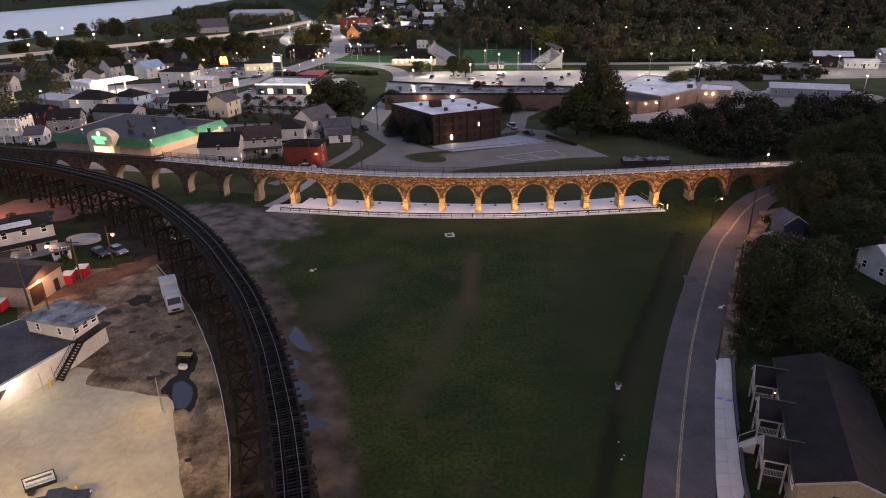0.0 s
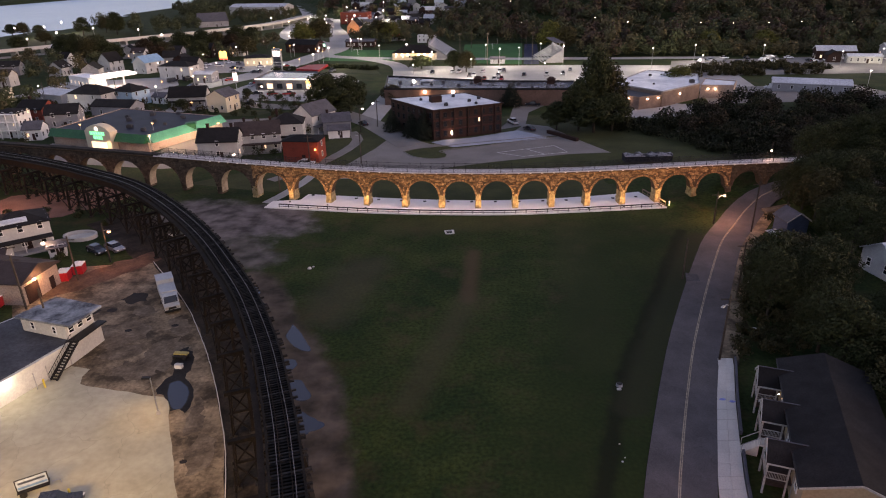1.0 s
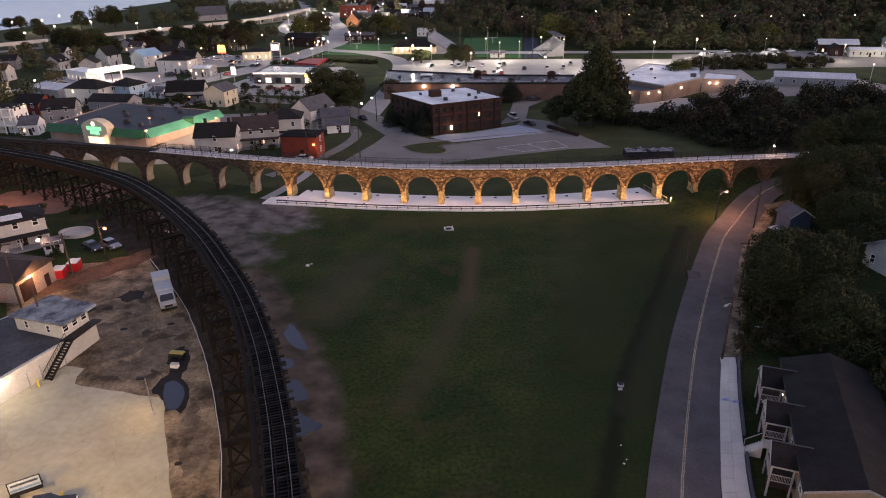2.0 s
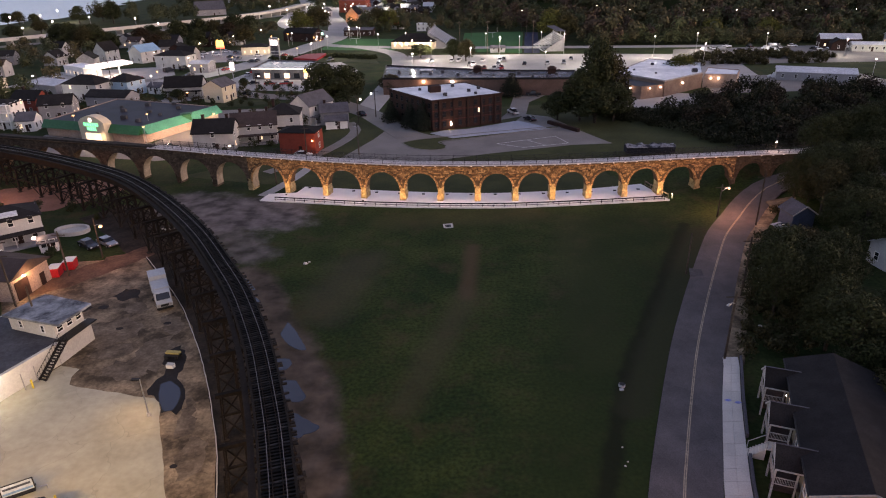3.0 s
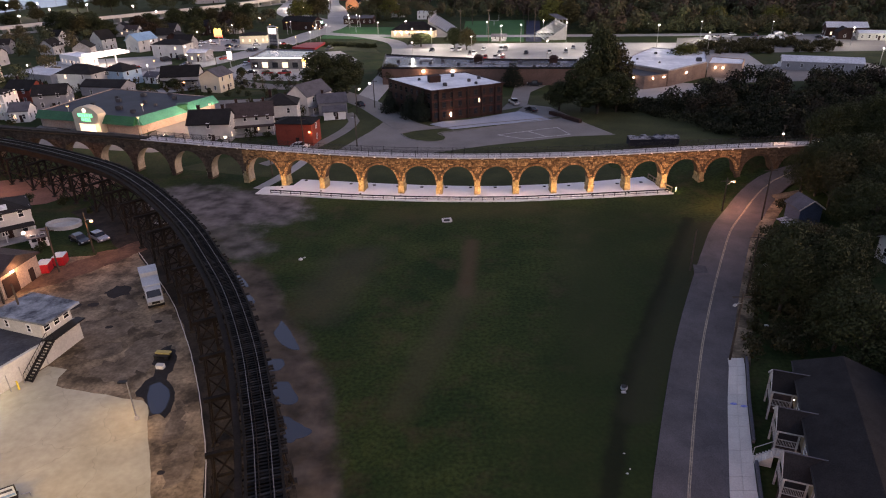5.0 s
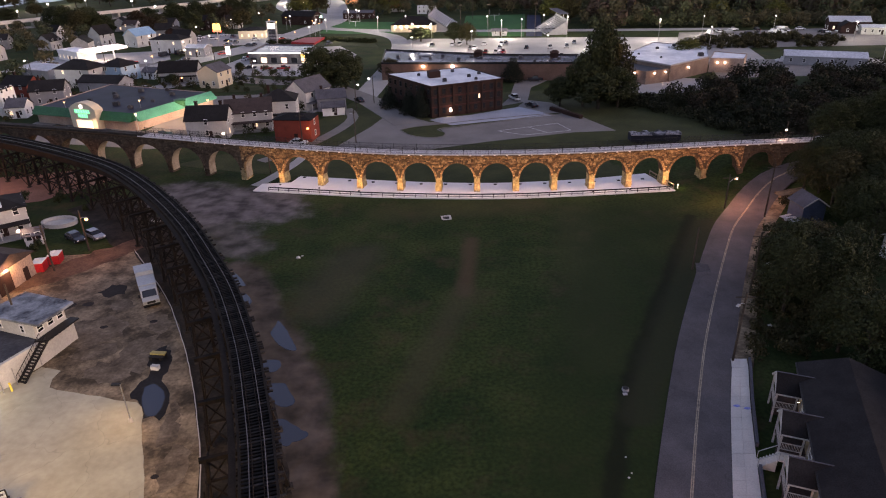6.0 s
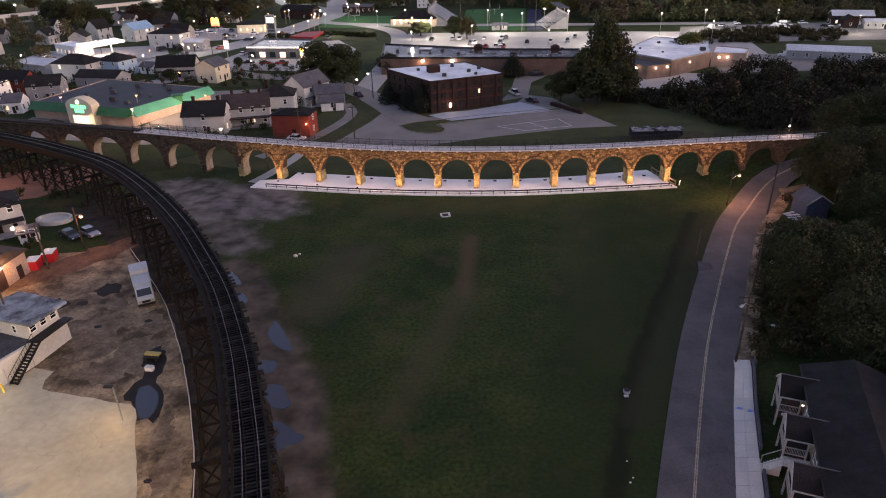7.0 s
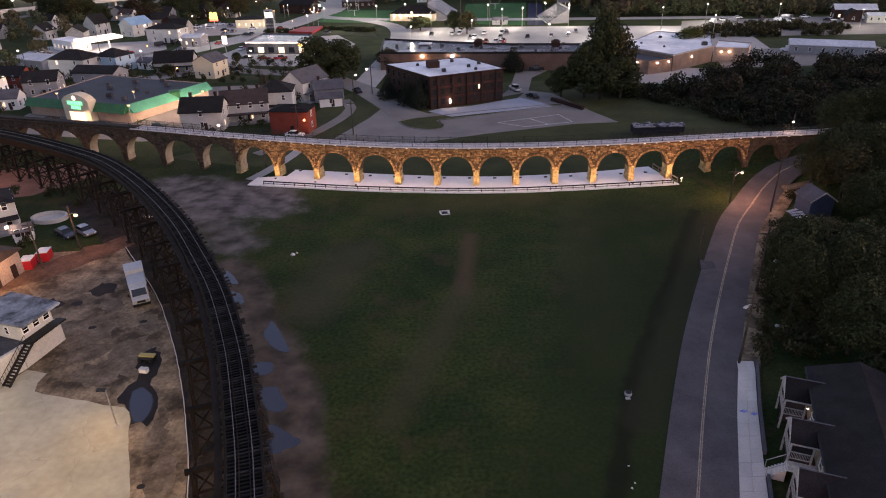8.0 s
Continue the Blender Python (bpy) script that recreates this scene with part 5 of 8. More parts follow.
def wood(name, spots, material, label, count, leaf, seed, loose=0.5):
    """Far or tangled woodland: many crowns joined into one mass."""
    rng = np.random.default_rng(seed)
    vs, fs, base = [], [], 0
    for x, y, z, h, r in spots:
        lobes = []
        for k in range(6):
            a = rng.uniform(0, math.tau)
            o = r * rng.uniform(0.1, 0.55)
            lobes.append((x + o * math.cos(a), y + o * math.sin(a), z + h * rng.uniform(0.35, 0.82), r * rng.uniform(0.38, 0.6), rng.uniform(0.75, 1.15)))
        v, f = leaf_cloud(lobes, count, leaf, rng, loose)
        vs.append(v)
        fs.append(f + base)
        base += len(v)
    ob = new(name, leaf_mesh(name, np.concatenate(vs), np.concatenate(fs), material))
    return tagged(ob, label, "woodland", "", "stuff")


def pole(x, y, h, arm=None, lamp=None, lean=0.0, label="dark wooden utility pole", crossarm=True, z=0.0, bulb=0.3):
    """A utility pole; arm: the way to its lamp; lamp: the bulb's material."""
    t = thing("utility_pole", label, "utility pole", at=pose(x, y, z, 0, 0, 0))
    top = (lean * h, 0, h)
    part("shaft", Shape().rod((0, 0, -0.3), top, 0.16, 0.11, 8), POLE_WOOD, t)
    if crossarm:
        part("crossarm", Shape().bar((top[0] - 1.1, 0.12, h - 0.7), (top[0] + 1.1, 0.12, h - 0.7), 0.1, 0.12), POLE_WOOD, t)
    if arm:
        ax, ay = arm
        z1 = h - 1.2
        a = part("lamp_arm", Shape().rod((top[0] * 0.9, 0, z1 - 0.3), (top[0] * 0.9 + ax * 0.5, ay * 0.5, z1 + 0.1), 0.045).rod((top[0] * 0.9 + ax * 0.5, ay * 0.5, z1 + 0.1), (top[0] * 0.9 + ax, ay, z1 + 0.12), 0.04), GALVANISED, t)
        part("lamp_head", Shape().box(top[0] * 0.9 + ax, ay, z1 + 0.08, 0.6, 0.34, 0.16, math.degrees(math.atan2(ay, ax)), 0.7), GALVANISED, a)
        if lamp:
            part("bulb", Shape().ball(top[0] * 0.9 + ax, ay, z1 - 0.06, bulb, 0.8), lamp, a)
    return t


def lot_lamp(x, y, h, bulb=None, size=0.3, label="tall steel parking lot lamp"):
    t = thing("lot_lamp", label, "street lamp", "lamps of the lots", at=pose(x, y, 0))
    part("pole", Shape().rod((0, 0, 0), (0, 0, h), 0.10, 0.07, 6), GALVANISED, t)
    hd = part("lamp_head", Shape().box(0, 0, h, 0.8, 0.4, 0.18), GALVANISED, t)
    part("bulb", Shape().ball(0, 0, h - 0.12, size, 0.6), bulb or BULB_WHITE, hd)
    return t


# ---- beside the road ----
walk_slabs = thing("pavement", "pale concrete pavement slabs beside the road", kind="structure")
for k in range(15):
    # the edges follow the road, and meet a low dark wall on the far side
    def edge(y, wide):
        x0 = bend(y, [(30, 19.8), (44, 23.8), (50, 25.55), (57, 28.0), (63.5, 30.3), (71.2, 33.3)])
        return x0 + wide
    y0, y1 = 71.6 - k * 1.75, 71.6 - (k + 1) * 1.75 + 0.03
    wa, wb = bend(y0, [(44, 2.75), (56, 2.3), (71.6, 1.85)]), bend(y1, [(44, 2.75), (56, 2.3), (71.6, 1.85)])
    part("slab", Shape().prism([(edge(y0, 0), y0), (edge(y0, wa / 2 - 0.01), y0), (edge(y1, wb / 2 - 0.01), y1), (edge(y1, 0), y1)], -0.1, 0.17 + random.uniform(-0.008, 0.008)), CONCRETE, walk_slabs)
    part("slab", Shape().prism([(edge(y0, wa / 2 + 0.01), y0), (edge(y0, wa), y0), (edge(y1, wb), y1), (edge(y1, wb / 2 + 0.01), y1)], -0.1, 0.17 + random.uniform(-0.008, 0.008)), CONCRETE, walk_slabs)
for x, y in ((30.75, 63.0), (31.75, 62.6)):
    spot = [(x + 0.42 * math.cos(a) * random.uniform(0.7, 1.1), y + 0.22 * math.sin(a) * random.uniform(0.7, 1.1)) for a in np.linspace(0, math.tau, 13)[:-1]]
    solo("paint_mark", Shape().prism(spot, 0.17, 0.187), BLUE_PAINT, "blue spray mark on the pavement", kind="structure")
wall_line = [(edge(y, bend(y, [(44, 2.75), (56, 2.3), (71.6, 1.85)]) + 0.22), y, 0) for y in np.linspace(71.4, 44, 20)]
solo("low_wall", Shape().sweep([p for p in wall_line if p[1] > 56.3], [(-0.13, 0), (0.13, 0), (0.13, 0.55), (-0.13, 0.55)]), GREY_SHINGLE, "low dark block wall beside the pavement", kind="structure")
solo("low_wall", Shape().sweep([p for p in wall_line if p[1] < 54.6], [(-0.13, 0), (0.13, 0), (0.13, 0.55), (-0.13, 0.55)]), GREY_SHINGLE, "low dark block wall beside the pavement", kind="structure")


def row_house():
    """The long low house with three gabled porches that face the road."""
    turn = -19.2
    # own axes: x away from the road, y along it; the origin is the front corner at the near end
    t = thing("row_house", "long dark-roofed house with three white gabled porches", "house", at=pose(30.24, 44.52, 0, 0, 0, turn))
    L, W, E, R = 20.6, 8.2, 4.8, 6.3
    body = Shape().prism([(0, 0), (W, 0), (W, L), (0, L)], 0, E)
    for y in (0.0, L - 0.2):
        body.add([(0, y, E), (W, y, E), (W / 2, y, R), (0, y + 0.2, E), (W, y + 0.2, E), (W / 2, y + 0.2, R)], [(0, 1, 2), (3, 5, 4), (0, 2, 5, 3), (1, 4, 5, 2)])
    part("wall", body, GABLE_TAN, t)
    k = (R - E) / (W / 2)
    o = 0.4
    roof = Shape()
    for s in (0, 1):
        x_out, z_out = (-o, E - k * o) if s == 0 else (W + o, E - k * o)
        roof.add([(x_out, -o, z_out + 0.03), (x_out, L + o, z_out + 0.03), (W / 2, L + o, R + 0.03), (W / 2, -o, R + 0.03),
                  (x_out, -o, z_out + 0.18), (x_out, L + o, z_out + 0.18), (W / 2, L + o, R + 0.18), (W / 2, -o, R + 0.18)],
                 [(0, 1, 2, 3), (7, 6, 5, 4), (0, 4, 5, 1), (1, 5, 6, 2), (2, 6, 7, 3), (3, 7, 4, 0)])
    part("roof", roof, SHINGLE, t)
    for s in (0, 1):
        x_out = -o if s == 0 else W + o
        part("bargeboard", Shape().bar((x_out, -o - 0.02, E - k * o + 0.08), (W / 2, -o - 0.02, R + 0.08), 0.05, 0.2), DULL_WHITE, t)
    window_at(t, W * 0.40, -0.02, 2.6, 1.1, 1.4, 0, False, BLACK_STEEL)
    window_at(t, W * 0.54, -0.02, 2.6, 1.1, 1.4, 0, False, BLACK_STEEL)
    for yc in (5.13, 11.58, 17.91):
        p = part("porch", Shape().box(-1.25, yc, 1.55, 2.35, 3.2, 0.16).box(-1.2, yc - 0.2, 0.0, 2.2, 0.2, 1.55), BROWN_SHINGLE, t)
        pe, pr, half = 3.65, 5.12, 1.75
        roofs = Shape()
        for s in (-1, 1):
            roofs.add([(-2.55, yc + s * half, pe), (2.2, yc + s * half, pe), (2.2, yc, pr), (-2.55, yc, pr),
                       (-2.55, yc + s * half, pe + 0.14), (2.2, yc + s * half, pe + 0.14), (2.2, yc, pr + 0.14), (-2.55, yc, pr + 0.14)],
                      [(0, 1, 2, 3), (7, 6, 5, 4), (0, 4, 5, 1), (1, 5, 6, 2), (2, 6, 7, 3), (3, 7, 4, 0)])
        part("porch_roof", roofs, SHINGLE, p)
        part("ridge_cap", Shape().bar((-2.55, yc, pr + 0.17), (1.2, yc, pr + 0.17), 0.12, 0.05), GREY_SHINGLE, p)
        gable = Shape().add([(-2.5, yc - half, pe), (-2.5, yc + half, pe), (-2.5, yc, pr), (-2.35, yc - half, pe), (-2.35, yc + half, pe), (-2.35, yc, pr)],
                            [(0, 2, 1), (3, 4, 5), (0, 1, 4, 3), (1, 2, 5, 4), (2, 0, 3, 5)])
        gable.bar((-2.6, yc - half - 0.1, pe - 0.02), (-2.6, yc, pr + 0.1), 0.06, 0.2).bar((-2.6, yc + half + 0.1, pe - 0.02), (-2.6, yc, pr + 0.1), 0.06, 0.2)
        part("gable_front", gable, DULL_WHITE, p)
        part("fascia", Shape().bar((-2.5, yc - half - 0.03, pe + 0.05), (0.25, yc - half - 0.03, pe + 0.05), 0.05, 0.16), DULL_WHITE, p)
        for s in (-1, 1):
            part("post", Shape().box(-2.38, yc + s * 1.55, 0, 0.17, 0.17, pe - 0.02), DULL_WHITE, p)
            part("post", Shape().box(-0.5, yc + s * 1.55, 0, 0.15, 0.15, pe - 0.02), DULL_WHITE, p)
        for za in (1.9, 2.65):
            part("handrail", Shape().bar((-2.38, yc - 1.55, za), (-0.5, yc - 1.55, za), 0.06, 0.09), DULL_WHITE, p)
            part("handrail", Shape().bar((-2.38, yc - 1.55, za), (-2.38, yc + 1.55, za), 0.06, 0.09), DULL_WHITE, p)
        for j in range(14):
            part("baluster", Shape().box(-2.3 + j * 0.13, yc - 1.55, 1.9, 0.035, 0.035, 0.75), DULL_WHITE, p)
            part("baluster", Shape().box(-2.38, yc - 1.45 + j * 0.22, 1.9, 0.035, 0.035, 0.75), DULL_WHITE, p)
        d = part("door", Shape().box(-0.03, yc + 0.3, 1.72, 0.07, 0.95, 2.05), DARK_BRICK, t)
        part("handle", Shape().box(-0.1, yc - 0.05, 2.7, 0.06, 0.06, 0.12), GALVANISED, d)
        window_at(t, -0.02, yc - 2.9, 2.4, 1.2, 1.3, -90)
        part("downpipe", Shape().rod((-0.12, yc - 2.0, 0), (-0.12, yc - 2.0, E - 0.2), 0.05), GREY_SIDING, t)
    part("gutter", Shape().bar((-o - 0.06, -o, E - k * o + 0.1), (-o - 0.06, L + o, E - k * o + 0.1), 0.12, 0.1), BLACK_STEEL, t)
    # steps from the pavement to a small platform beside the middle porch
    part("platform", Shape().prism([(-2.45, 8.75), (-0.05, 8.75), (-0.05, 10.0), (-2.45, 10.0)], 1.4, 1.58), CONCRETE, t)
    for j in range(7):
        part("step", Shape().prism([(-4.0 + 0.24 * j, 8.8), (-2.46, 8.8), (-2.46, 9.95), (-4.0 + 0.24 * j, 9.95)], 0.2 * j, 0.2 + 0.2 * j), CONCRETE, t)
    for y in (8.8, 9.95):
        part("handrail", Shape().bar((-4.0, y, 1.1), (-2.4, y, 2.4), 0.05, 0.06).box(-4.0, y, 0, 0.06, 0.06, 1.1).box(-2.4, y, 1.4, 0.06, 0.06, 1.0), DULL_WHITE, t)
    part("porch_lamp", Shape().ball(-0.3, 16.4, 3.0, 0.07), BULB_WARM, t)
    return t


row_house()
glow("POINT", 35.9, 62.6, 2.9, 5, WARM, radius=0.1)

# poles along the road
pole(33.4, 71.3, 9.5, (-1.2, -1.1), None, 0.0, "wooden utility pole with an unlit lamp arm")
pole(41.8, 87.6, 9.5, label="tall wooden utility pole beside the road")
pole(55.0, 114.5, 10.0, label="tall wooden utility pole beside the road")
pole(49.5, 118.8, 6.6, (1.8, 1.2), BULB_SODIUM, label="wooden utility pole with a lit sodium lamp", bulb=0.2)
glow("POINT", 51.4, 120.0, 5.0, 2200, (1.0, 0.56, 0.30), radius=0.2)
pole(36.1, 94.9, 7.0, crossarm=False, label="slim dark wooden pole in the verge")
pole(22.4, 38.6, 9.0, (-1.9, -0.1), BULB_SODIUM, label="wooden utility pole with a lit sodium lamp")
glow("POINT", 20.5, 38.5, 7.6, 4200, (1.0, 0.50, 0.26), radius=0.2)
pole(66.9, 136.9, 8.3, (-0.9, -1.7), BULB_WARM, label="wooden utility pole with a lit lamp by the viaduct's end", crossarm=False, z=3.0, bulb=0.2)
glow("POINT", 65.9, 135.0, 9.8, 150, WARM, radius=0.2)
pole(70.6, 133.1, 7.5, (1.2, -0.6), BULB_WARM, label="wooden utility pole with a lit lamp among the trees", z=3.0, bulb=0.13)

# field: a drain with a pale rim, and a manhole
d = thing("drain", "square concrete drain with an iron grate in the field", "drain", at=pose(-1.9, 115.4, 0, 0, 0, 8))
part("rim", Shape().box(-0.7, 0.1, -0.1, 0.3, 1.4, 0.3).box(0.75, 0, -0.1, 0.35, 1.6, 0.36).box(0, -0.65, -0.1, 1.2, 0.25, 0.2).box(0.1, 0.65, -0.1, 1.1, 0.3, 0.34), CONCRETE, d)
part("grate", Shape().box(0, 0, -0.1, 1.12, 1.05, 0.2), BLACK_STEEL, d)
m = thing("manhole", "round concrete manhole at the edge of the field", "manhole", at=pose(19.5, 65.9, 0))
part("ring", Shape().rod((0, 0, -0.1), (0, 0, 0.3), 0.42, 0.38, 16), DULL_WHITE, m)
part("cover", Shape().rod((0, 0, 0.3), (0, 0, 0.34), 0.34, 0.34, 14), BLACK_STEEL, m)
part("slab", Shape().box(-0.2, -0.75, -0.05, 0.5, 0.35, 0.16), DULL_WHITE, m)
for x, y, r in ((-25.5, 99.5, 0.38), (-25.0, 100.2, 0.2), (17.2, 55.5, 0.10), (16.9, 52.8, 0.12), (17.3, 53.4, 0.09), (-56.3, 115.2, 0.35), (-55.6, 114.9, 0.3), (-54.8, 115.3, 0.35), (-54.0, 114.9, 0.25), (-53.2, 115.2, 0.3), (46.0, 93.5, 0.45), (46.6, 90.5, 0.4), (45.8, 91.6, 0.3), (48, 96.0, 0.6), (41.0, 79, 0.3)):
    solo("boulder", Shape().ball(x, y, r * 0.25, r, 0.6, 8, 5, 0.18), CONCRETE, "pale boulder lying on the ground", "boulder")

bl = thing("bollard_light", "short lit bollard at the terrace corner", "lamp", at=pose(44.0, 129.2, 0))
part("post", Shape().rod((0, 0, 0), (0, 0, 0.9), 0.09), WHITE_PAINT, bl)
part("lens", Shape().rod((0, 0, 0.9), (0, 0, 1.0), 0.06), BULB_WARM, bl)
glow("POINT", 44.1, 128.9, 0.8, 40, (0.85, 1.0, 0.25), radius=0.1)
pole(-41.4, 141.5, 7.0, crossarm=False, label="slim dark pole beside the footpath")
# the shed and the house in the woods
shed = house("small dark blue shed with a pale metal roof among trees", 61.4, 113.3, 96, 4.2, 4.0, 3.4, 1.4, surface("dark_blue_boards", ((0.03, 0.045, 0.08), (0.045, 0.065, 0.11)), 0.5, 5, 0.7), surface("blue_grey_sheets", ((0.035, 0.045, 0.06), (0.06, 0.07, 0.095)), 0.5, 5, 0.7), "gable", 0, 0, name="shed", category="shed", lit=0)
for k in (-1, 1):
    part("bargeboard", Shape().bar((-2.5, k * 2.4, 3.3), (-2.5, 0, 4.95), 0.06, 0.22), DULL_WHITE, shed, "pale bargeboard")
tarp = thing("stacked_sheets", "stack of pale sheets beside the shed", "building material", at=pose(58.2, 111.8, 0.3, 0, 0, 20))
for k in range(4):
    part("sheet", Shape().box(random.uniform(-.2, .2), 0.7 * k - 1, 0.4 + 0.1 * k, 2.4, 0.55, 0.08, random.uniform(-8, 8)), METAL_ROOF, tarp)
part("trestle_legs", Shape().box(-0.7, 0, 0, 0.12, 2.2, 0.4).box(0.7, 0, 0, 0.12, 2.2, 0.4), POLE_WOOD, tarp)
house("white gabled house with a dark roof among trees", 70.6, 96.4, 12, 7.5, 7, 3.6, 2.0, SIDING, METAL_ROOF, "gable", 1, 1)

# ---- the lot on the town side of the trestle ----


def box_truck(x, y, turn):
    t = thing("box_truck", "white box truck with a stepped cargo body, parked on the lot", "truck", at=pose(x, y, 0.04, 0, 0, turn))
    part("cargo_box", Shape().box(-2.85, 0, 0.85, 2.55, 2.45, 2.45).box(-2.85, 0, 3.3, 2.62, 2.5, 0.06), TRUCK_PAINT, t)
    part("forward_box", Shape().box(0.05, 0, 0.85, 3.2, 2.3, 1.85).box(0.05, 0, 2.7, 3.24, 2.34, 0.06), TRUCK_PAINT, t)
    cab = Shape()
    pr = [(1.7, 0.7), (4.0, 0.7), (4.05, 1.3), (3.3, 1.5), (2.7, 2.5), (1.7, 2.6)]
    n = len(pr)
    cab.add([(px, s * 1.1, pz) for s in (-1, 1) for px, pz in pr], [tuple(range(n)), tuple(range(2 * n - 1, n - 1, -1))] + [(i, n + i, n + (i + 1) % n, (i + 1) % n) for i in range(n)])
    part("cab", cab, TRUCK_PAINT, t)
    part("windscreen", Shape().add([(3.28, -0.95, 1.58), (3.28, 0.95, 1.58), (2.76, 0.9, 2.42), (2.76, -0.9, 2.42), (3.35, -0.95, 1.6), (3.35, 0.95, 1.6), (2.83, 0.9, 2.44), (2.83, -0.9, 2.44)],
                                   [(0, 1, 2, 3), (7, 6, 5, 4), (0, 4, 5, 1), (1, 5, 6, 2), (2, 6, 7, 3), (3, 7, 4, 0)]), GLASS, t)
    part("grille", Shape().box(4.04, 0, 0.85, 0.06, 1.1, 0.35), BLACK_STEEL, t)
    for s in (-1, 1):
        part("side_window", Shape().box(2.3, s * 1.1, 1.6, 0.8, 0.06, 0.7), GLASS, t)
        part("headlight", Shape().box(4.04, s * 0.8, 0.95, 0.08, 0.34, 0.2), GALVANISED, t)
        part("mirror", Shape().box(3.0, s * 1.35, 1.6, 0.1, 0.22, 0.4), BLACK_STEEL, t)
    part("bumper", Shape().box(4.1, 0, 0.45, 0.22, 2.2, 0.3), BLACK_STEEL, t)
    part("chassis", Shape().box(-0.1, 0, 0.5, 7.8, 1.0, 0.3), BLACK_STEEL, t)
    tyre = Shape().rod((0, -0.16, 0), (0, 0.16, 0), 0.46, n=14).mesh("tyre", TYRE)
    rim = Shape().rod((0, -0.175, 0), (0, 0.175, 0), 0.25, n=10).mesh("rim", GALVANISED)
    for px in (-2.6, 2.9):
        for s in (-1, 1):
            w = part("wheel", tyre, None, t)
            w.location = (px, s * 0.98, 0.46)
            part("rim", rim, None, w)


box_truck(-44.6, 87.5, -60.0)


def depot():
    """The long white flat-roofed building with an upper storey and black stairs."""
    t = thing("depot_building", "long white flat-roofed building with a patched grey upper roof", "building", at=pose(0, 0, 0))
    low = [(-49.3, 76.6), (-50.5, 70.7), (-53.4, 63.0), (-60, 46), (-74, 50), (-66, 72), (-62, 78)]
    part("wall", Shape().prism(low, 0, 3.05), DIRTY_WHITE, t)
    inner = [(-49.7, 76.2), (-50.9, 70.8), (-53.8, 63.3), (-60.2, 46.5), (-73.4, 50.3), (-65.6, 71.7), (-61.8, 77.6)]
    part("low_roof", Shape().prism(inner, 3.0, 3.12), TAR_ROOF, t)
    up = [(-49.9, 76.4), (-50.9, 71.7), (-58.4, 74.2), (-56.4, 79.0)]
    part("upper_wall", Shape().prism(up, 3.125, 5.1), DIRTY_WHITE, t)
    big = [(-48.7, 76.9), (-50.0, 71.4), (-58.9, 73.9), (-56.6, 79.6)]
    part("upper_roof", Shape().prism(big, 5.1, 5.4), PATCHED_ROOF, t, "patched grey flat roof")
    part("canopy", Shape().prism([(-48.2, 76.4), (-49.2, 71.3), (-50.7, 71.0), (-49.5, 76.6)], 3.13, 3.3), BLACK_STEEL, t, "black balcony along the upper storey")
    # windows of the upper storey, on the side of the lot and on the near end
    wall_windows(t, -50.88, 71.75, -49.88, 76.35, [3.75], 3, 1.0, 1.0)
    wall_windows(t, -58.3, 74.15, -51.0, 71.68, [3.7], 2, 0.7, 1.1)
    part("downpipe", Shape().rod((-50.55, 70.6, 0), (-50.55, 70.6, 3.0), 0.08), GALVANISED, t)
    # the stairs run down along the wall
    top, low_end, out = Vector((-50.3, 71.5, 3.2)), Vector((-51.35, 67.1, 0.1)), Vector((0.97, -0.23, 0))
    rail_ends = [(top + out * k, low_end + out * k) for k in (0.05, 1.0)]
    st = part("staircase", Shape().bar(*rail_ends[0], 0.08, 0.3).bar(*rail_ends[1], 0.08, 0.3), BLACK_STEEL, t, "black steel outside stairs")
    for k in range(14):
        p = top.lerp(low_end, (k + 0.5) / 14) + out * 0.52
        part("tread", Shape().box(p.x, p.y, p.z - 0.05, 0.95, 0.28, 0.05, -13), BLACK_STEEL, st)
    rails = Shape()
    for a, b in rail_ends:
        rails.bar(a + Vector((0, 0, 0.95)), b + Vector((0, 0, 0.95)), 0.05, 0.06)
        for k in range(12):
            p = a.lerp(b, k / 11)
            rails.box(p.x, p.y, p.z, 0.03, 0.03, 0.95)
    part("handrail", rails, BLACK_STEEL, st)
    aw = part("awning", Shape().prism([(-55.3, 60.0), (-52.9, 59.2), (-53.9, 62.4), (-56.0, 62.6)], 2.3, 2.45), BLACK_STEEL, t, "black flat awning over the door")
    part("wall_lamp", Shape().box(-53.25, 62.5, 2.55, 0.3, 0.35, 0.3), BULB_WHITE, t)
    for px, py in ((-52.2, 65.2), (-51.6, 66.8)):
        part("vent_pipe", Shape().rod((px + 0.4, py, 0), (px + 0.4, py, 2.4), 0.06), GALVANISED, t)
    return t


depot()
glow("POINT", -52.2, 62.0, 2.9, 260, WHITE, radius=0.2)
b = thing("bollard", "yellow steel bollard beside the white wall", "bollard", at=pose(-51.1, 65.6, 0.06))
part("post", Shape().rod((0, 0, 0), (0, 0, 1.15), 0.11, n=10), YELLOW_PAINT, b)
part("cap", Shape().ball(0, 0, 1.15, 0.11, 0.6), YELLOW_PAINT, b)
b2 = thing("bollard", "yellow steel bollard on the concrete lot", "bollard", at=pose(-37.6, 47.5, 0.06))
part("post", Shape().rod((0, 0, 0), (0, 0, 1.15), 0.11, n=10), YELLOW_PAINT, b2)
part("cap", Shape().ball(0, 0, 1.15, 0.11, 0.6), YELLOW_PAINT, b2)


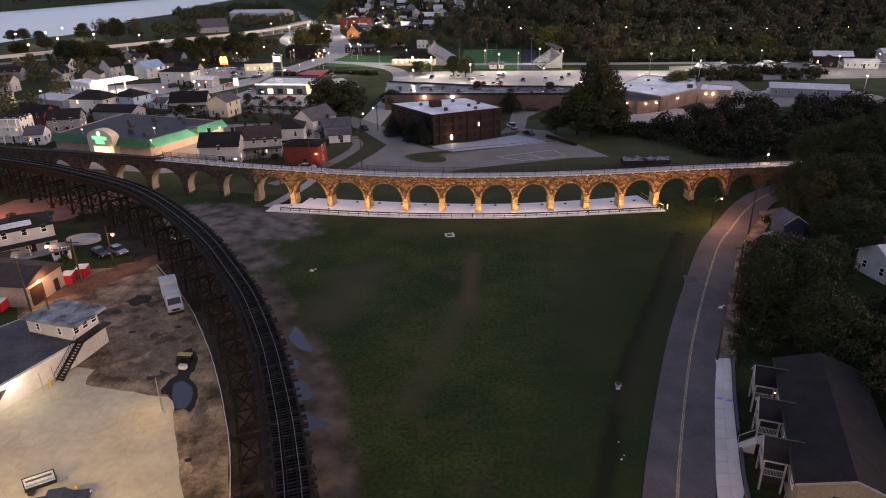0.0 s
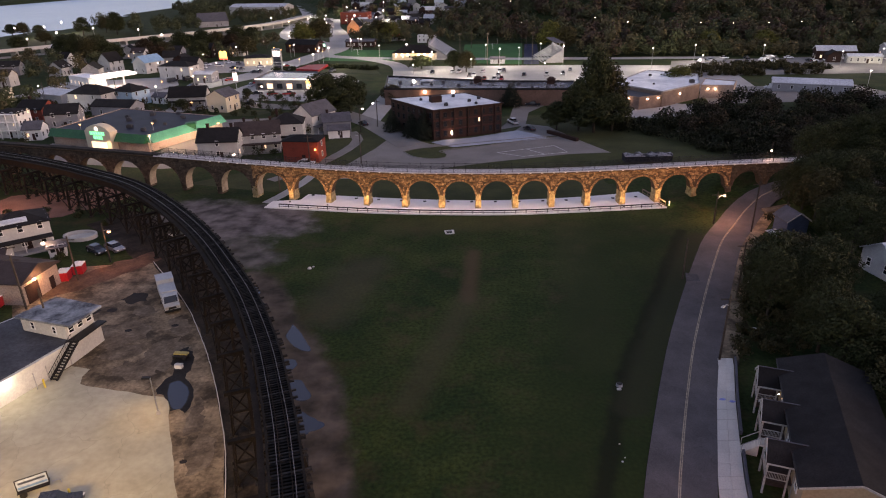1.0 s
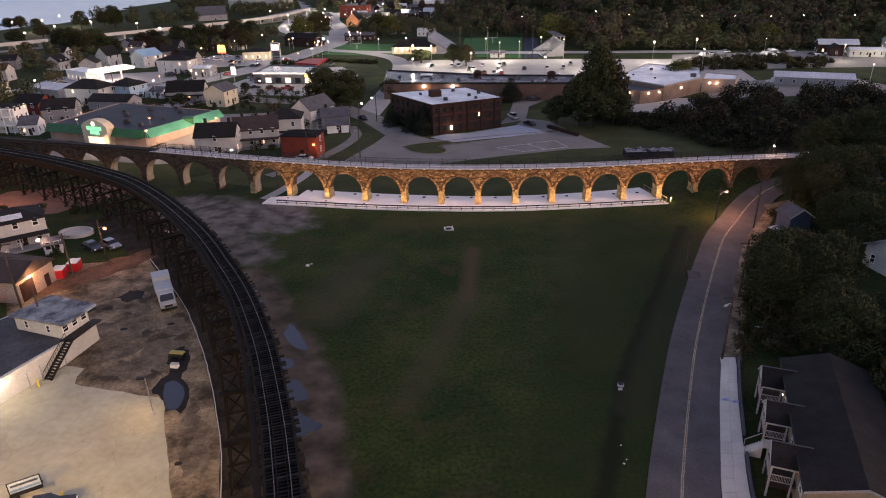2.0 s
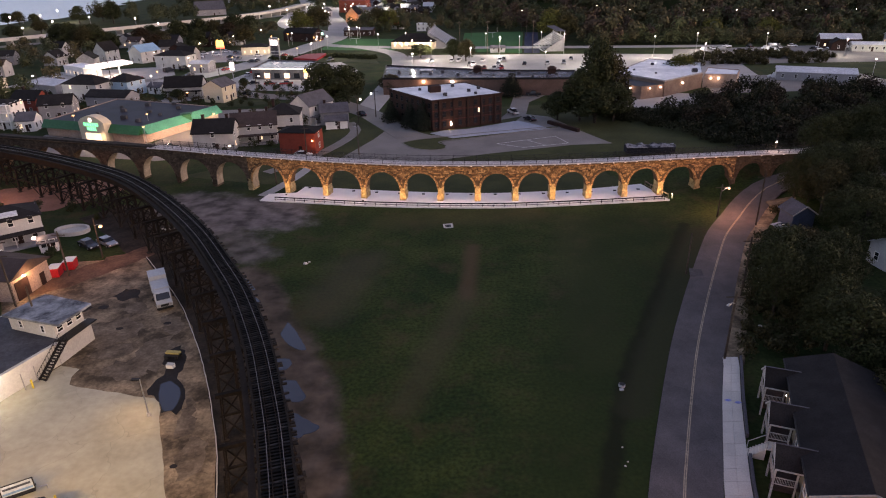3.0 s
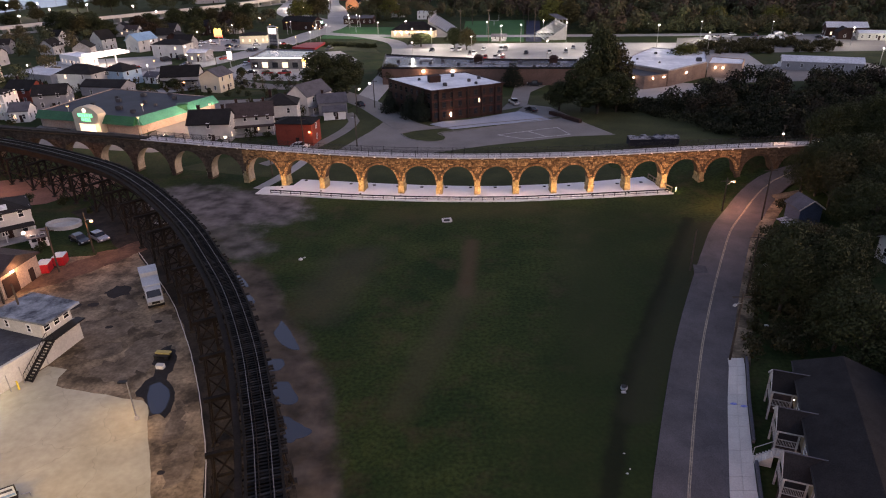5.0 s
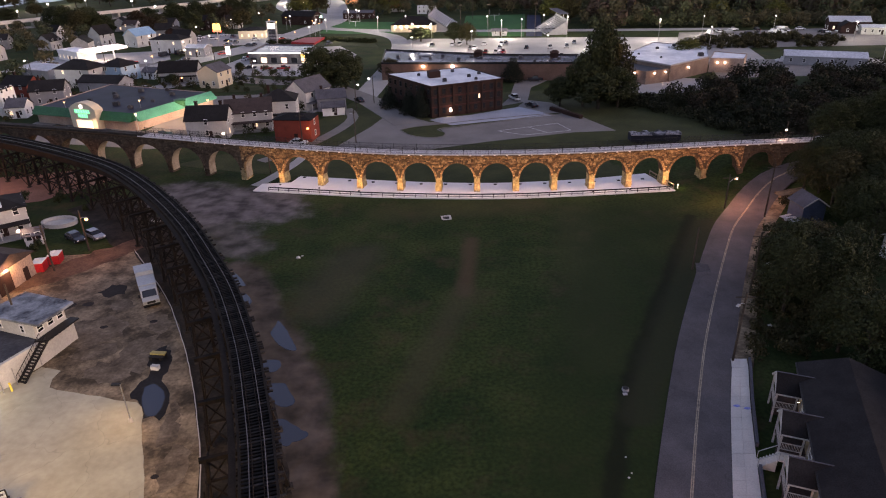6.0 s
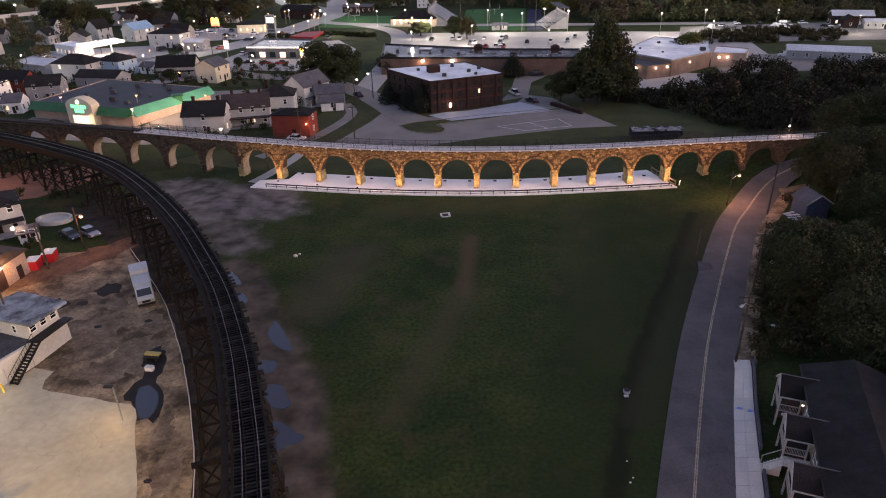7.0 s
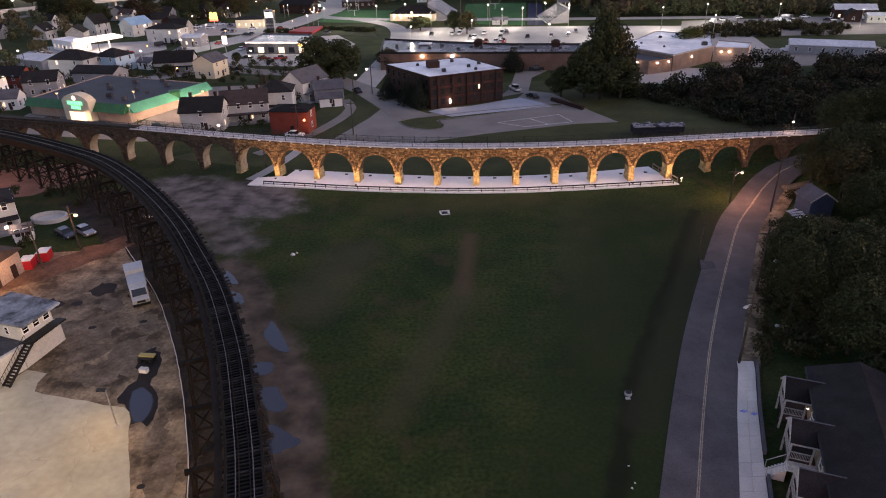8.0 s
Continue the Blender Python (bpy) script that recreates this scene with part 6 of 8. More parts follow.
def lamp_on_lot(x, y, h, aim):
    t = thing("lot_lamp", "slim steel lamp with a black shoebox head on the lot", "street lamp", at=pose(x, y, 0.06))
    part("base", Shape().rod((0, 0, 0), (0, 0, 0.5), 0.24, 0.2, 12), CONCRETE, t)
    part("pole", Shape().rod((0, 0, 0.5), (0, 0, h), 0.09, 0.06, 8), GALVANISED, t)
    hd = part("lamp_head", Shape().box(-0.45, 0, h - 0.08, 0.9, 0.4, 0.16), BLACK_STEEL, t)
    part("diffuser", Shape().box(-0.5, 0, h - 0.1, 0.6, 0.3, 0.03), BULB_WARM, hd)
    glow("SPOT", x - 0.5, y, h - 0.15, 450 if h < 7 else 15800, (1.0, 0.78, 0.34), aim, 168, 0.3)


lamp_on_lot(-34.6, 60.4, 5.0, (-38.5, 56.5, 0))
lamp_on_lot(-46.5, 31.0, 12.0, (-43, 66, 0))
lamp_on_lot(-30.5, 29.0, 12.0, (-31, 64, 0))


def dumpster(x, y, turn):
    t = thing("utility_trailer", "low yellow-and-black trailer parked on the lot", "trailer", at=pose(x, y, 0.05, 0, 0, turn))
    part("bed", Shape().box(0, 0, 0.45, 1.9, 1.1, 0.12), BLACK_STEEL, t)
    part("crate", Shape().box(0, 0.2, 0.57, 1.9, 0.6, 0.2), surface("dull_yellow_paint", ((0.30, 0.25, 0.09), (0.40, 0.33, 0.13)), 1.0, 6, 0.7), t)
    for s in (-1, 1):
        for py in (-0.55, 0.45):
            part("wheel", Shape().rod((s * 0.7, py, 0.25), (s * 0.7, py + 0.1, 0.25), 0.25, n=10), TYRE, t)


dumpster(-36.6, 72.0, -6)
bx = thing("appliance_box", "white metal box standing on the dirt lot", "box", at=pose(-36.0, 69.8, 0.04, 0, 0, -6))
part("body", Shape().box(0, 0, 0, 0.95, 0.55, 0.5), WHITE_PAINT, bx)
part("lid", Shape().box(0, 0, 0.5, 1.0, 0.6, 0.05), DIRTY_WHITE, bx)


def red_bin(x, y, turn, label="red steel skip with white bags on top"):
    t = thing("waste_skip", label, "skip", "red skips by the garage", at=pose(x, y, 0.03, 0, 0, turn))
    part("body", Shape().box(0, 0, 0.1, 1.6, 2.0, 1.5, 0, 1.06), RED_PLASTIC, t)
    part("lid", Shape().box(0, 0, 1.6, 1.7, 2.1, 0.1).box(-0.3, 0.3, 1.7, 0.8, 0.9, 0.2, 20, 0.7), WHITE_PAINT, t, "white lid")


red_bin(-64.9, 98.6, 12)
red_bin(-65.9, 95.9, 12)
red_bin(-71.2, 86.0, 5)

pole(-106, 124, 6.6, (1.6, 0.4), BULB_SODIUM, label="wooden utility pole with a lit sodium lamp over the yard")
glow("POINT", -104.0, 124.5, 4.9, 7600, SODIUM, radius=0.3)

# the garage with a lit wall
g = thing("garage", "pale gabled garage with a brown roller door and a wall lamp", "garage", at=pose(-71.2, 91.4, 0, 0, 0, 0))
plan = [(4.5, -4.6), (5.2, 3.4), (-6, 6.0), (-7.5, -3.5)]
part("wall", Shape().prism(plan, 0, 3.9), TAN, g)
part("roof", Shape().add([(4.9, -5.1, 3.85), (5.7, 3.8, 3.85), (-6.4, 6.6, 3.85), (-8.0, -4.0, 3.85), (5.2, -0.6, 5.4), (-7.3, 1.6, 5.4), (4.9, -5.1, 3.7), (5.7, 3.8, 3.7), (-6.4, 6.6, 3.7), (-8.0, -4.0, 3.7)],
                         [(0, 4, 5, 3), (4, 1, 2, 5), (0, 1, 4), (2, 3, 5), (6, 7, 1, 0), (7, 8, 2, 1), (8, 9, 3, 2), (9, 6, 0, 3), (9, 8, 7, 6)]), BROWN_SHINGLE, g)
part("roller_door", Shape().prism([(4.56, -4.2), (4.78, -1.4), (4.9, -1.4), (4.68, -4.2)], 0, 3.0), DARK_BRICK, g)
part("door", Shape().prism([(5.04, 1.0), (5.12, 2.0), (5.22, 2.0), (5.14, 1.0)], 0, 2.1), DARK_BRICK, g)
part("wall_lamp", Shape().box(4.95, -2.2, 3.35, 0.35, 0.4, 0.25), BULB_WARM, g)
glow("POINT", -65.1, 89.2, 3.7, 600, (1.0, 0.60, 0.26), radius=0.15)

# the white house with sheds behind it
wh = house("white two-storey house with a dark roof and a pale skylight sheet", -82.6, 111.0, 38, 9.5, 8, 5.0, 1.8, SIDING, SHINGLE, "hip", 2, 0, porch=True, counts=(3, 3))
part("roof_sheet", Shape().add([(-3.5, -3.6, 5.55), (1.5, -3.6, 5.55), (1.5, -2.4, 6.1), (-3.5, -2.4, 6.1), (-3.5, -3.6, 5.65), (1.5, -3.6, 5.65), (1.5, -2.4, 6.2), (-3.5, -2.4, 6.2)],
                               [(3, 2, 1, 0), (4, 5, 6, 7), (0, 1, 5, 4), (1, 2, 6, 5), (2, 3, 7, 6), (3, 0, 4, 7)]), METAL_ROOF, wh, "pale sheet on the roof")
glow("POINT", -73.6, 104.6, 3.2, 200, WARM, radius=0.12)
solo("wall_lamp", Shape().box(-74.6, 105.0, 2.6, 0.4, 0.4, 0.35), BULB_WARM, "bright lamp on the porch of the white house", "lamp")
house("low grey outbuilding with a brown roof", -82, 97.5, 20, 10, 7, 3.0, 1.2, GREY_SIDING, BROWN_SHINGLE, "gable", 1, 0, name="outbuilding", category="outbuilding")
house("small white shed with a grey roof", -73.0, 106.2, 30, 2.8, 2.4, 2.0, 0.8, WHITE_PAINT, GREY_SHINGLE, "gable", 1, 0, name="shed", category="shed")
pole(-66.1, 85.6, 9.0, label="wooden utility pole in front of the garage")
pole(-63.6, 95.6, 8.0, label="wooden utility pole with a crossarm by the skips")
pole(-61.8, 102.9, 7.4, (1.5, -0.8), BULB_SODIUM, label="wooden pole with a lit sodium lamp over the lot", crossarm=False)
glow("POINT", -60.2, 102.0, 5.9, 650, SODIUM, radius=0.2)
pole(-56.3, 76.2, 8.4, label="wooden utility pole beside the white building", crossarm=False, z=0)
car(-66.5, 107.2, -35, "dark", "sedan", 0.02)
car(-63.6, 108.2, -35, "grey", "sedan", 0.02)
car(-38.4, 45.9, 15, "dark", "pickup", 0.065)
bt = thing("sign_trailer", "black wheeled trailer carrying a pale blue lettered board", "trailer", at=pose(-41.75, 48.4, 0.065, 0, 0, 32))
part("bed", Shape().box(0, 0.1, 0.45, 2.8, 1.0, 0.14), BLACK_STEEL, bt)
side_panel = part("board", Shape().box(0, 0, 0.62, 2.64, 0.08, 1.2), surface("pale_blue_board", ((0.30, 0.37, 0.46), (0.38, 0.45, 0.54)), 0.6, 3, 0.5), bt)
part("board_frame", Shape().box(-1.36, 0, 0.58, 0.1, 0.14, 1.28).box(1.36, 0, 0.58, 0.1, 0.14, 1.28).box(0, 0, 1.82, 2.64, 0.12, 0.05), BLACK_STEEL, bt)
for z, w, mat in ((1.3, 2.3, surface("dark_sign_bars", ((0.04, 0.05, 0.07), (0.05, 0.06, 0.09)), 1, 3, 0.6)), (0.75, 2.5, surface("blue_sign_bar", ((0.10, 0.20, 0.36), (0.14, 0.25, 0.42)), 1, 3, 0.6))):
    part("text_bar", Shape().box(0, -0.05, z, w, 0.02, 0.24), mat, side_panel)
for py in (-0.5, 0.6):
    part("wheel", Shape().rod((-0.9, py - 0.1, 0.33), (-0.9, py + 0.1, 0.33), 0.33, n=12), TYRE, bt)
part("drawbar", Shape().bar((1.6, 0, 0.5), (2.3, 0, 0.4), 0.1, 0.1).box(2.3, 0, 0, 0.08, 0.08, 0.45), GALVANISED, bt)


# ---- behind the viaduct: the school and its lot ----
def block(name, label, plan, h, wall, roof, category="building", rim=0.5, overhang=0.0, cap=None):
    """A flat-roofed building over a four-cornered plan, with a parapet."""
    t = thing(name, label, category)
    part("wall", Shape().prism(plan, 0, h), wall, t)
    cap = cap or wall
    cx, cy = sum(p[0] for p in plan) / len(plan), sum(p[1] for p in plan) / len(plan)

    def grow(k):
        return [(cx + (x - cx) * (1 + k / max(1, math.hypot(x - cx, y - cy))), cy + (y - cy) * (1 + k / max(1, math.hypot(x - cx, y - cy)))) for x, y in plan]
    part("roof", Shape().prism(grow(overhang - 0.4), h + 0.004, h + 0.12), roof, t)
    edge, out, n = Shape(), grow(overhang + 0.05), len(plan)
    inn = grow(overhang - 0.38)
    for i in range(n):
        j = (i + 1) % n
        edge.prism([out[i], out[j], inn[j], inn[i]], h, h + rim)
    part("parapet", edge, cap, t)
    return t


def roof_units(t, spots, h):
    for x, y, s in spots:
        u = part("roof_unit", Shape().box(x, y, h + 0.1, 1.8 * s, 1.4 * s, 1.1 * s).box(x, y, h + 0.1 + 1.1 * s, 1.3 * s, 1.0 * s, 0.15), TAR_ROOF, t)


SCHOOL = [(-7.6, 187.4), (12.8, 197.0), (1.8, 214.5), (-21.8, 206.5)]
sc = block("school_building", "three-storey dark brick building with a white flat roof", SCHOOL, 8.8, DARK_BRICK, MEMBRANE, rim=0.3, overhang=0.6)
part("stair_head", Shape().box(-7.4, 200.6, 8.9, 3.4, 2.6, 1.9, 20), DARK_BRICK, sc)
roof_units(sc, [(-4, 194, 0.7), (3, 200, 0.6), (6, 204, 0.6), (-12, 203, 0.5), (-2, 208, 0.6), (5, 196, 0.5)], 8.85)
(fx0, fy0), (fx1, fy1), _, (lx0, ly0) = SCHOOL
for z in (1.0, 3.8, 6.4):
    wall_windows(sc, fx0, fy0 - 0.02, fx1, fy1 - 0.02, [z], 9, 1.2, 1.6, 0.0, BLACK_STEEL)
    wall_windows(sc, lx0, ly0 - 0.02, fx0, fy0 - 0.02, [z], 8, 1.2, 1.6, 0.0, BLACK_STEEL)
for k in range(5):
    t = (k + 0.5) / 5
    part("pilaster", Shape().box(fx0 + (fx1 - fx0) * t, fy0 + (fy1 - fy0) * t - 0.1, 0, 0.5, 0.5, 8.8, 25), DARK_BRICK, sc)
for z in (2.95, 5.75):
    part("band", Shape().bar((fx0, fy0 - 0.05, z), (fx1, fy1 - 0.05, z), 0.1, 0.35), BAND_BRICK, sc)
part("door_lamp", Shape().box(-2.3, 189.6, 1.2, 0.42, 0.25, 1.1, 25), BULB_WARM, sc)
part("stair_window", Shape().box(5.9, 193.65, 4.2, 0.42, 0.2, 1.2, 25), LIT_WINDOW, sc)
glow("POINT", -1.8, 188.2, 3.0, 60, WARM, radius=0.2)
car(17.2, 208.5, 110, "white", "pickup", 0.05)
car(21.6, 199.0, 120, "dark", "sedan", 0.05)
car(26.5, 236.5, 170, "dark", "pickup", 0.05)
hedge_wall = Shape().bar((26.8, 195.0, 0.5), (34.0, 184.5, 0.5), 1.0, 1.0)
solo("retaining_wall", hedge_wall, DARK_BRICK, "low dark brick wall at the edge of the lot", "wall")
nt = thing("covered_trailer", "long dark trailer with a sagging tarpaulin on the grass", "trailer", at=pose(47.8, 161.6, 0, 0, 0, 2))
part("body", Shape().prism([(-6, -1.5), (6, -1.5), (6, 1.5), (-6, 1.5)], 0.6, 2.1), surface("dark_blue_tarp", ((0.008, 0.010, 0.017), (0.018, 0.022, 0.033)), 0.4, 3, 0.8, 0, 0.3), nt)
sag, ns = Shape(), 15
sag.v = [(-6.1 + 12.2 * i / (ns - 1), -1.6 + 0.8 * j, 2.1 + (0.75 if 0 < j < 4 else 0.0) * (0.55 + 0.9 * noise.noise((i * 0.55, j * 0.7, 5.0)))) for j in range(5) for i in range(ns)]
sag.f = [(j * ns + i, j * ns + i + 1, (j + 1) * ns + i + 1, (j + 1) * ns + i) for j in range(4) for i in range(ns - 1)]
part("cover", sag, surface("grey_tarp", ((0.010, 0.012, 0.018), (0.20, 0.21, 0.24)), 0.75, 3, 0.7, 0, 0.3, 0.25), nt)
part("edge_strip", Shape().bar((-6.1, -1.62, 2.2), (-1, -1.62, 2.16), 0.06, 0.12).bar((2.2, -1.62, 2.5), (5.4, -1.62, 2.2), 0.06, 0.1), GALVANISED, nt)
for px in (-4.2, -3.0, 3.6, 4.6):
    for py in (-1.4, 1.1):
        part("wheel", Shape().rod((px, py, 0.5), (px, py + 0.3, 0.5), 0.5, n=12), TYRE, nt)

# ---- the stores ----
mall = block("shopping_centre", "long low brown-brick shopping centre with a wet grey roof", [(-28, 242.5), (40, 236.5), (44, 253), (14, 256.5), (-30, 273)], 5.6, surface("brown_brick", ((0.115, 0.070, 0.055), (0.165, 0.10, 0.08)), 0.3, 6.0, 0.85, 0, 0.2), WET_ROOF, rim=0.7, cap=BLACK_STEEL)
roof_units(mall, [(-24 + 4.6 * k + random.uniform(-1, 1), 255 - 0.8 * k + random.uniform(-5, 3), random.uniform(0.4, 0.8)) for k in range(14)], 5.65)
for x, y in ((7, 254.5), (34.5, 250)):
    part("roof_hut", Shape().box(x, y, 5.6, 3.0, 2.8, 1.9, -8).box(x, y, 7.5, 3.5, 3.3, 0.8, -8, 0.35), DARK_BRICK, mall)
for x, y in ((-13, 241.1), (-2.5, 240.1)):
    part("wall_lamp", Shape().box(x, y - 0.1, 4.6, 0.9, 0.5, 0.6), BULB_WARM if x < -6 else BULB_WHITE, mall)
    glow("POINT", x, y - 1.2, 4.8, 520, WARM if x < -6 else WHITE, radius=0.3)
part("roof_lamp", Shape().box(-13, 259, 6.0, 4.5, 3.5, 0.4, -12), METAL_ROOF, mall)
store = block("supermarket", "large pale supermarket with a broad white roof", [(57.7, 250.8), (71.3, 231.5), (89.4, 247), (96, 269.6), (79, 283)], 5.2, PALE_BRICK, MEMBRANE, rim=0.4, cap=GREY_SIDING)
roof_units(store, [(86.8, 248.6, 1.0), (76, 266, 0.6), (84, 272, 0.6), (72, 246, 0.4), (66, 254, 0.4)], 5.45)
wing = block("store_wing", "low brown-brick wing with lit wall lamps", [(48, 243), (62.2, 227.5), (70.9, 231.6), (57.4, 250.4)], 4.0, PALE_BRICK, TAR_ROOF, rim=0.4)
roof_units(wing, [(58.5, 237.5, 0.8)], 4.25)
annex = block("store_annex", "low tan annex behind the supermarket", [(89.8, 247.2), (101, 244.7), (106, 255), (96.4, 262)], 4.6, TAN, MEMBRANE, rim=0.4)
for t_, spots in ((wing, [(53.6, 236.6), (59.2, 230.6), (65.4, 228.9), (69.6, 230.8)]), (annex, [(92.3, 246.5), (94.8, 245.9)]), (store, [(79.5, 238.3)])):
    for x, y in spots:
        part("wall_lamp", Shape().box(x, y - 0.2, 3.35, 0.42, 0.3, 0.36), BULB_WARM, t_)
        glow("POINT", x, y - 1.1, 3.5, 45, WARM, radius=0.25)
house("long low white warehouse with a pale metal roof", 136.5, 259.5, -21, 27, 9, 3.2, 1.4, GREY_SIDING, METAL_ROOF, "gable", 1, 0, name="warehouse", category="warehouse", lit=0, counts=(6, 1))
car(123.5, 263.5, 160, "white", "van", 0.05)
house("maroon barn-like store with a white roof", 191, 347, -14, 18, 8, 4.6, 2.0, DARK_BRICK, METAL_ROOF, "gable", 1, 0, name="store", category="store", counts=(4, 2))
house("small maroon gabled front of the barn store", 186, 338.5, 76, 7, 6, 3.4, 2.0, DARK_BRICK, SHINGLE, "gable", 1, 0, name="store", category="store", counts=(2, 1))
house("long low white store shed with a pale roof", 198, 333, -14, 15, 6, 3.2, 1.0, DIRTY_WHITE, METAL_ROOF, "gable", 1, 0, name="store", category="store", counts=(5, 2))
house("low grey metal-roofed shed below the wooded hill", 228, 352, -10, 18, 9, 5, 1.8, GREY_SIDING, METAL_ROOF, "gable", 1, 0, name="store", category="store", counts=(3, 2))

# lamps of the lots, and what stands on them
for x, y, h, w in ((52, 338, 10, 420), (20, 338, 9, 700), (30, 341, 9, 0), (-14, 330, 9, 800), (5, 300, 9, 700), (62, 300, 9, 800), (92, 322, 10, 700), (-20, 285, 9, 500), (108, 300, 9, 0), (118, 340, 9, 500),
                   (36, 283, 9, 0), (150, 335, 9, 160), (178, 316, 8, 300), (200, 322, 8, 200), (160, 262, 7, 60), (-45, 372, 8, 250), (-30, 376, 8, 0), (14, 366, 8, 0), (44, 368, 8, 300)):
    lot_lamp(x, y, h)
    if w:
        glow("POINT", x, y, h - 0.7, w * 16, WHITE, radius=0.4)
for k in range(30):
    x, y = random.uniform(-18, 112), random.choice((272, 284, 296, 308, 320)) + random.uniform(-1, 1)
    if y > 262 - 0.2 * x + 8:
        car(x, y, random.choice((80, 260)), random.choice(("white", "white", "dark", "grey", "red")), random.choice(("sedan", "sedan", "pickup")), 0.045)
for k in range(26):
    car(random.uniform(118, 225), random.uniform(336, 356), random.choice((0, 90)), random.choice(("white", "white", "grey", "dark")), random.choice(("sedan", "van", "pickup")), 0.045)

# ---- the sports ground ----
fh = house("field house with a broad dark hipped roof and lit eaves", -25, 377, -8, 24, 14, 3.6, 4.0, CREAM, SHINGLE, "hip", 1, 0, name="field_house", category="sports hall", lit=0.6, counts=(6, 2))
for k in range(7):
    part("eave_lamp", Shape().ball(-9.6 + 3.2 * k, -7.5, 2.9 if k != 3 else 4.4, 0.42, 0.9), BULB_WARM, fh)
glow("POINT", -25, 367.5, 3.4, 420, WARM, radius=0.4)
house("white flat-roofed hall with a lit front", -23, 464, -5, 12, 8, 4.4, 1, WHITE_PAINT, MEMBRANE, "flat", 2, 0, name="hall", category="hall", counts=(4, 2))
house("small white hall with a red roof", -44, 480, -5, 9, 6, 3, 1.4, WHITE_PAINT, RED_PANEL, "gable", 1, 0, name="hall", category="hall", counts=(2, 1))
house("low dark brick building with a grey roof beside the sports field", -65.5, 443, -4, 19, 9, 3.6, 1.2, DARK_BRICK, GREY_SHINGLE, "gable", 1, 0, name="hall", category="hall", counts=(5, 1))


def bleachers(x, y, turn, w, rows, roofed):
    t = thing("bleachers", "grey metal grandstand beside the football field", "grandstand", at=pose(x, y, 0, 0, 0, turn))
    for k in range(rows):
        part("bench", Shape().box(0, k * 0.9, 0.4 + k * 0.55, w, 0.8, 0.12), GREY_SIDING if roofed else METAL_ROOF, t)
    part("frame", Shape().prism([(-w / 2, rows * 0.9), (w / 2, rows * 0.9), (w / 2, rows * 0.9 - 0.4), (-w / 2, rows * 0.9 - 0.4)], 0, rows * 0.55 + 0.8), GREY_SIDING, t)
    for s in (-1, 1):
        part("end_frame", Shape().add([(s * w / 2, 0, 0), (s * w / 2, rows * 0.9, 0), (s * w / 2, rows * 0.9, rows * 0.55), (s * w / 2 - s * 0.2, 0, 0), (s * w / 2 - s * 0.2, rows * 0.9, 0), (s * w / 2 - s * 0.2, rows * 0.9, rows * 0.55)],
                                      [(0, 1, 2), (5, 4, 3), (0, 3, 4, 1), (1, 4, 5, 2), (2, 5, 3, 0)]), GREY_SIDING, t)
    if roofed:
        part("roof", Shape().prism([(-w / 2, rows * 0.9 - 4), (w / 2, rows * 0.9 - 4), (w / 2, rows * 0.9 + 0.6), (-w / 2, rows * 0.9 + 0.6)], rows * 0.55 + 3.2, rows * 0.55 + 3.45), GREY_SHINGLE, t)
        for k in range(4):
            part("roof_post", Shape().box(-w / 2 + 0.3 + k * (w - 0.6) / 3, rows * 0.9 + 0.1, 0, 0.25, 0.25, rows * 0.55 + 3.2), GALVANISED, t)


bleachers(42, 364, -86, 28, 12, True)
bleachers(-4, 392, 86, 36, 14, False)
for x, y in ((-61, 397), (20, 416)):
    gp = thing("goal_post", "pale football goal post", "goal post", at=pose(x, y, 0.05))
    part("upright", Shape().box(-2.8, 0, 3, 0.12, 0.12, 3.2), SIDING, gp)
    part("upright", Shape().box(2.8, 0, 3, 0.12, 0.12, 3.2), SIDING, gp)
    part("crossbar", Shape().box(0, 0, 3, 5.6, 0.12, 0.12).box(0, 0, 0, 0.2, 0.2, 3), SIDING, gp)
for x, y in ((37, 344), (41, 420), (0, 344), (7, 424), (14, 343)):
    t = thing("floodlight_mast", "tall unlit sports floodlight mast", "floodlight", "masts of the sports ground", at=pose(x, y, 0))
    part("mast", Shape().rod((0, 0, 0), (0, 0, 16), 0.16, 0.10, 6), POLE_WOOD, t)
    part("lamp_bank", Shape().box(0, 0, 15.4, 1.8, 0.3, 0.6), POLE_WOOD, t)
house("small press box with a grey roof", 19.7, 351.5, -4, 7.5, 3.4, 2.4, 1.0, GREY_SIDING, GREY_SHINGLE, "gable", 1, 0, name="press_box", category="hut")

# ---- the discount store ----
DS = [(-88.4, 178.0), (-76.6, 205.0), (-116, 220), (-122.5, 189.0)]
ds = block("discount_store", "single-storey store with green fascia, lit entrance and dark wet roof", DS, 4.3, TAN, surface("dark_blue_wet_roof", ((0.006, 0.007, 0.014), (0.024, 0.027, 0.042)), 0.14, 1.5, 0.62, 0, 0.08, 0.6, 0.12), rim=0.3)
roof_units(ds, [(-93, 186, 0.7), (-99, 190, 0.9), (-95, 198, 0.6), (-104, 200, 0.8), (-88, 203, 0.7), (-110, 196, 0.6), (-100, 208, 0.8), (-92, 209, 0.6), (-90, 194, 0.5), (-107, 205, 0.6)], 4.35)


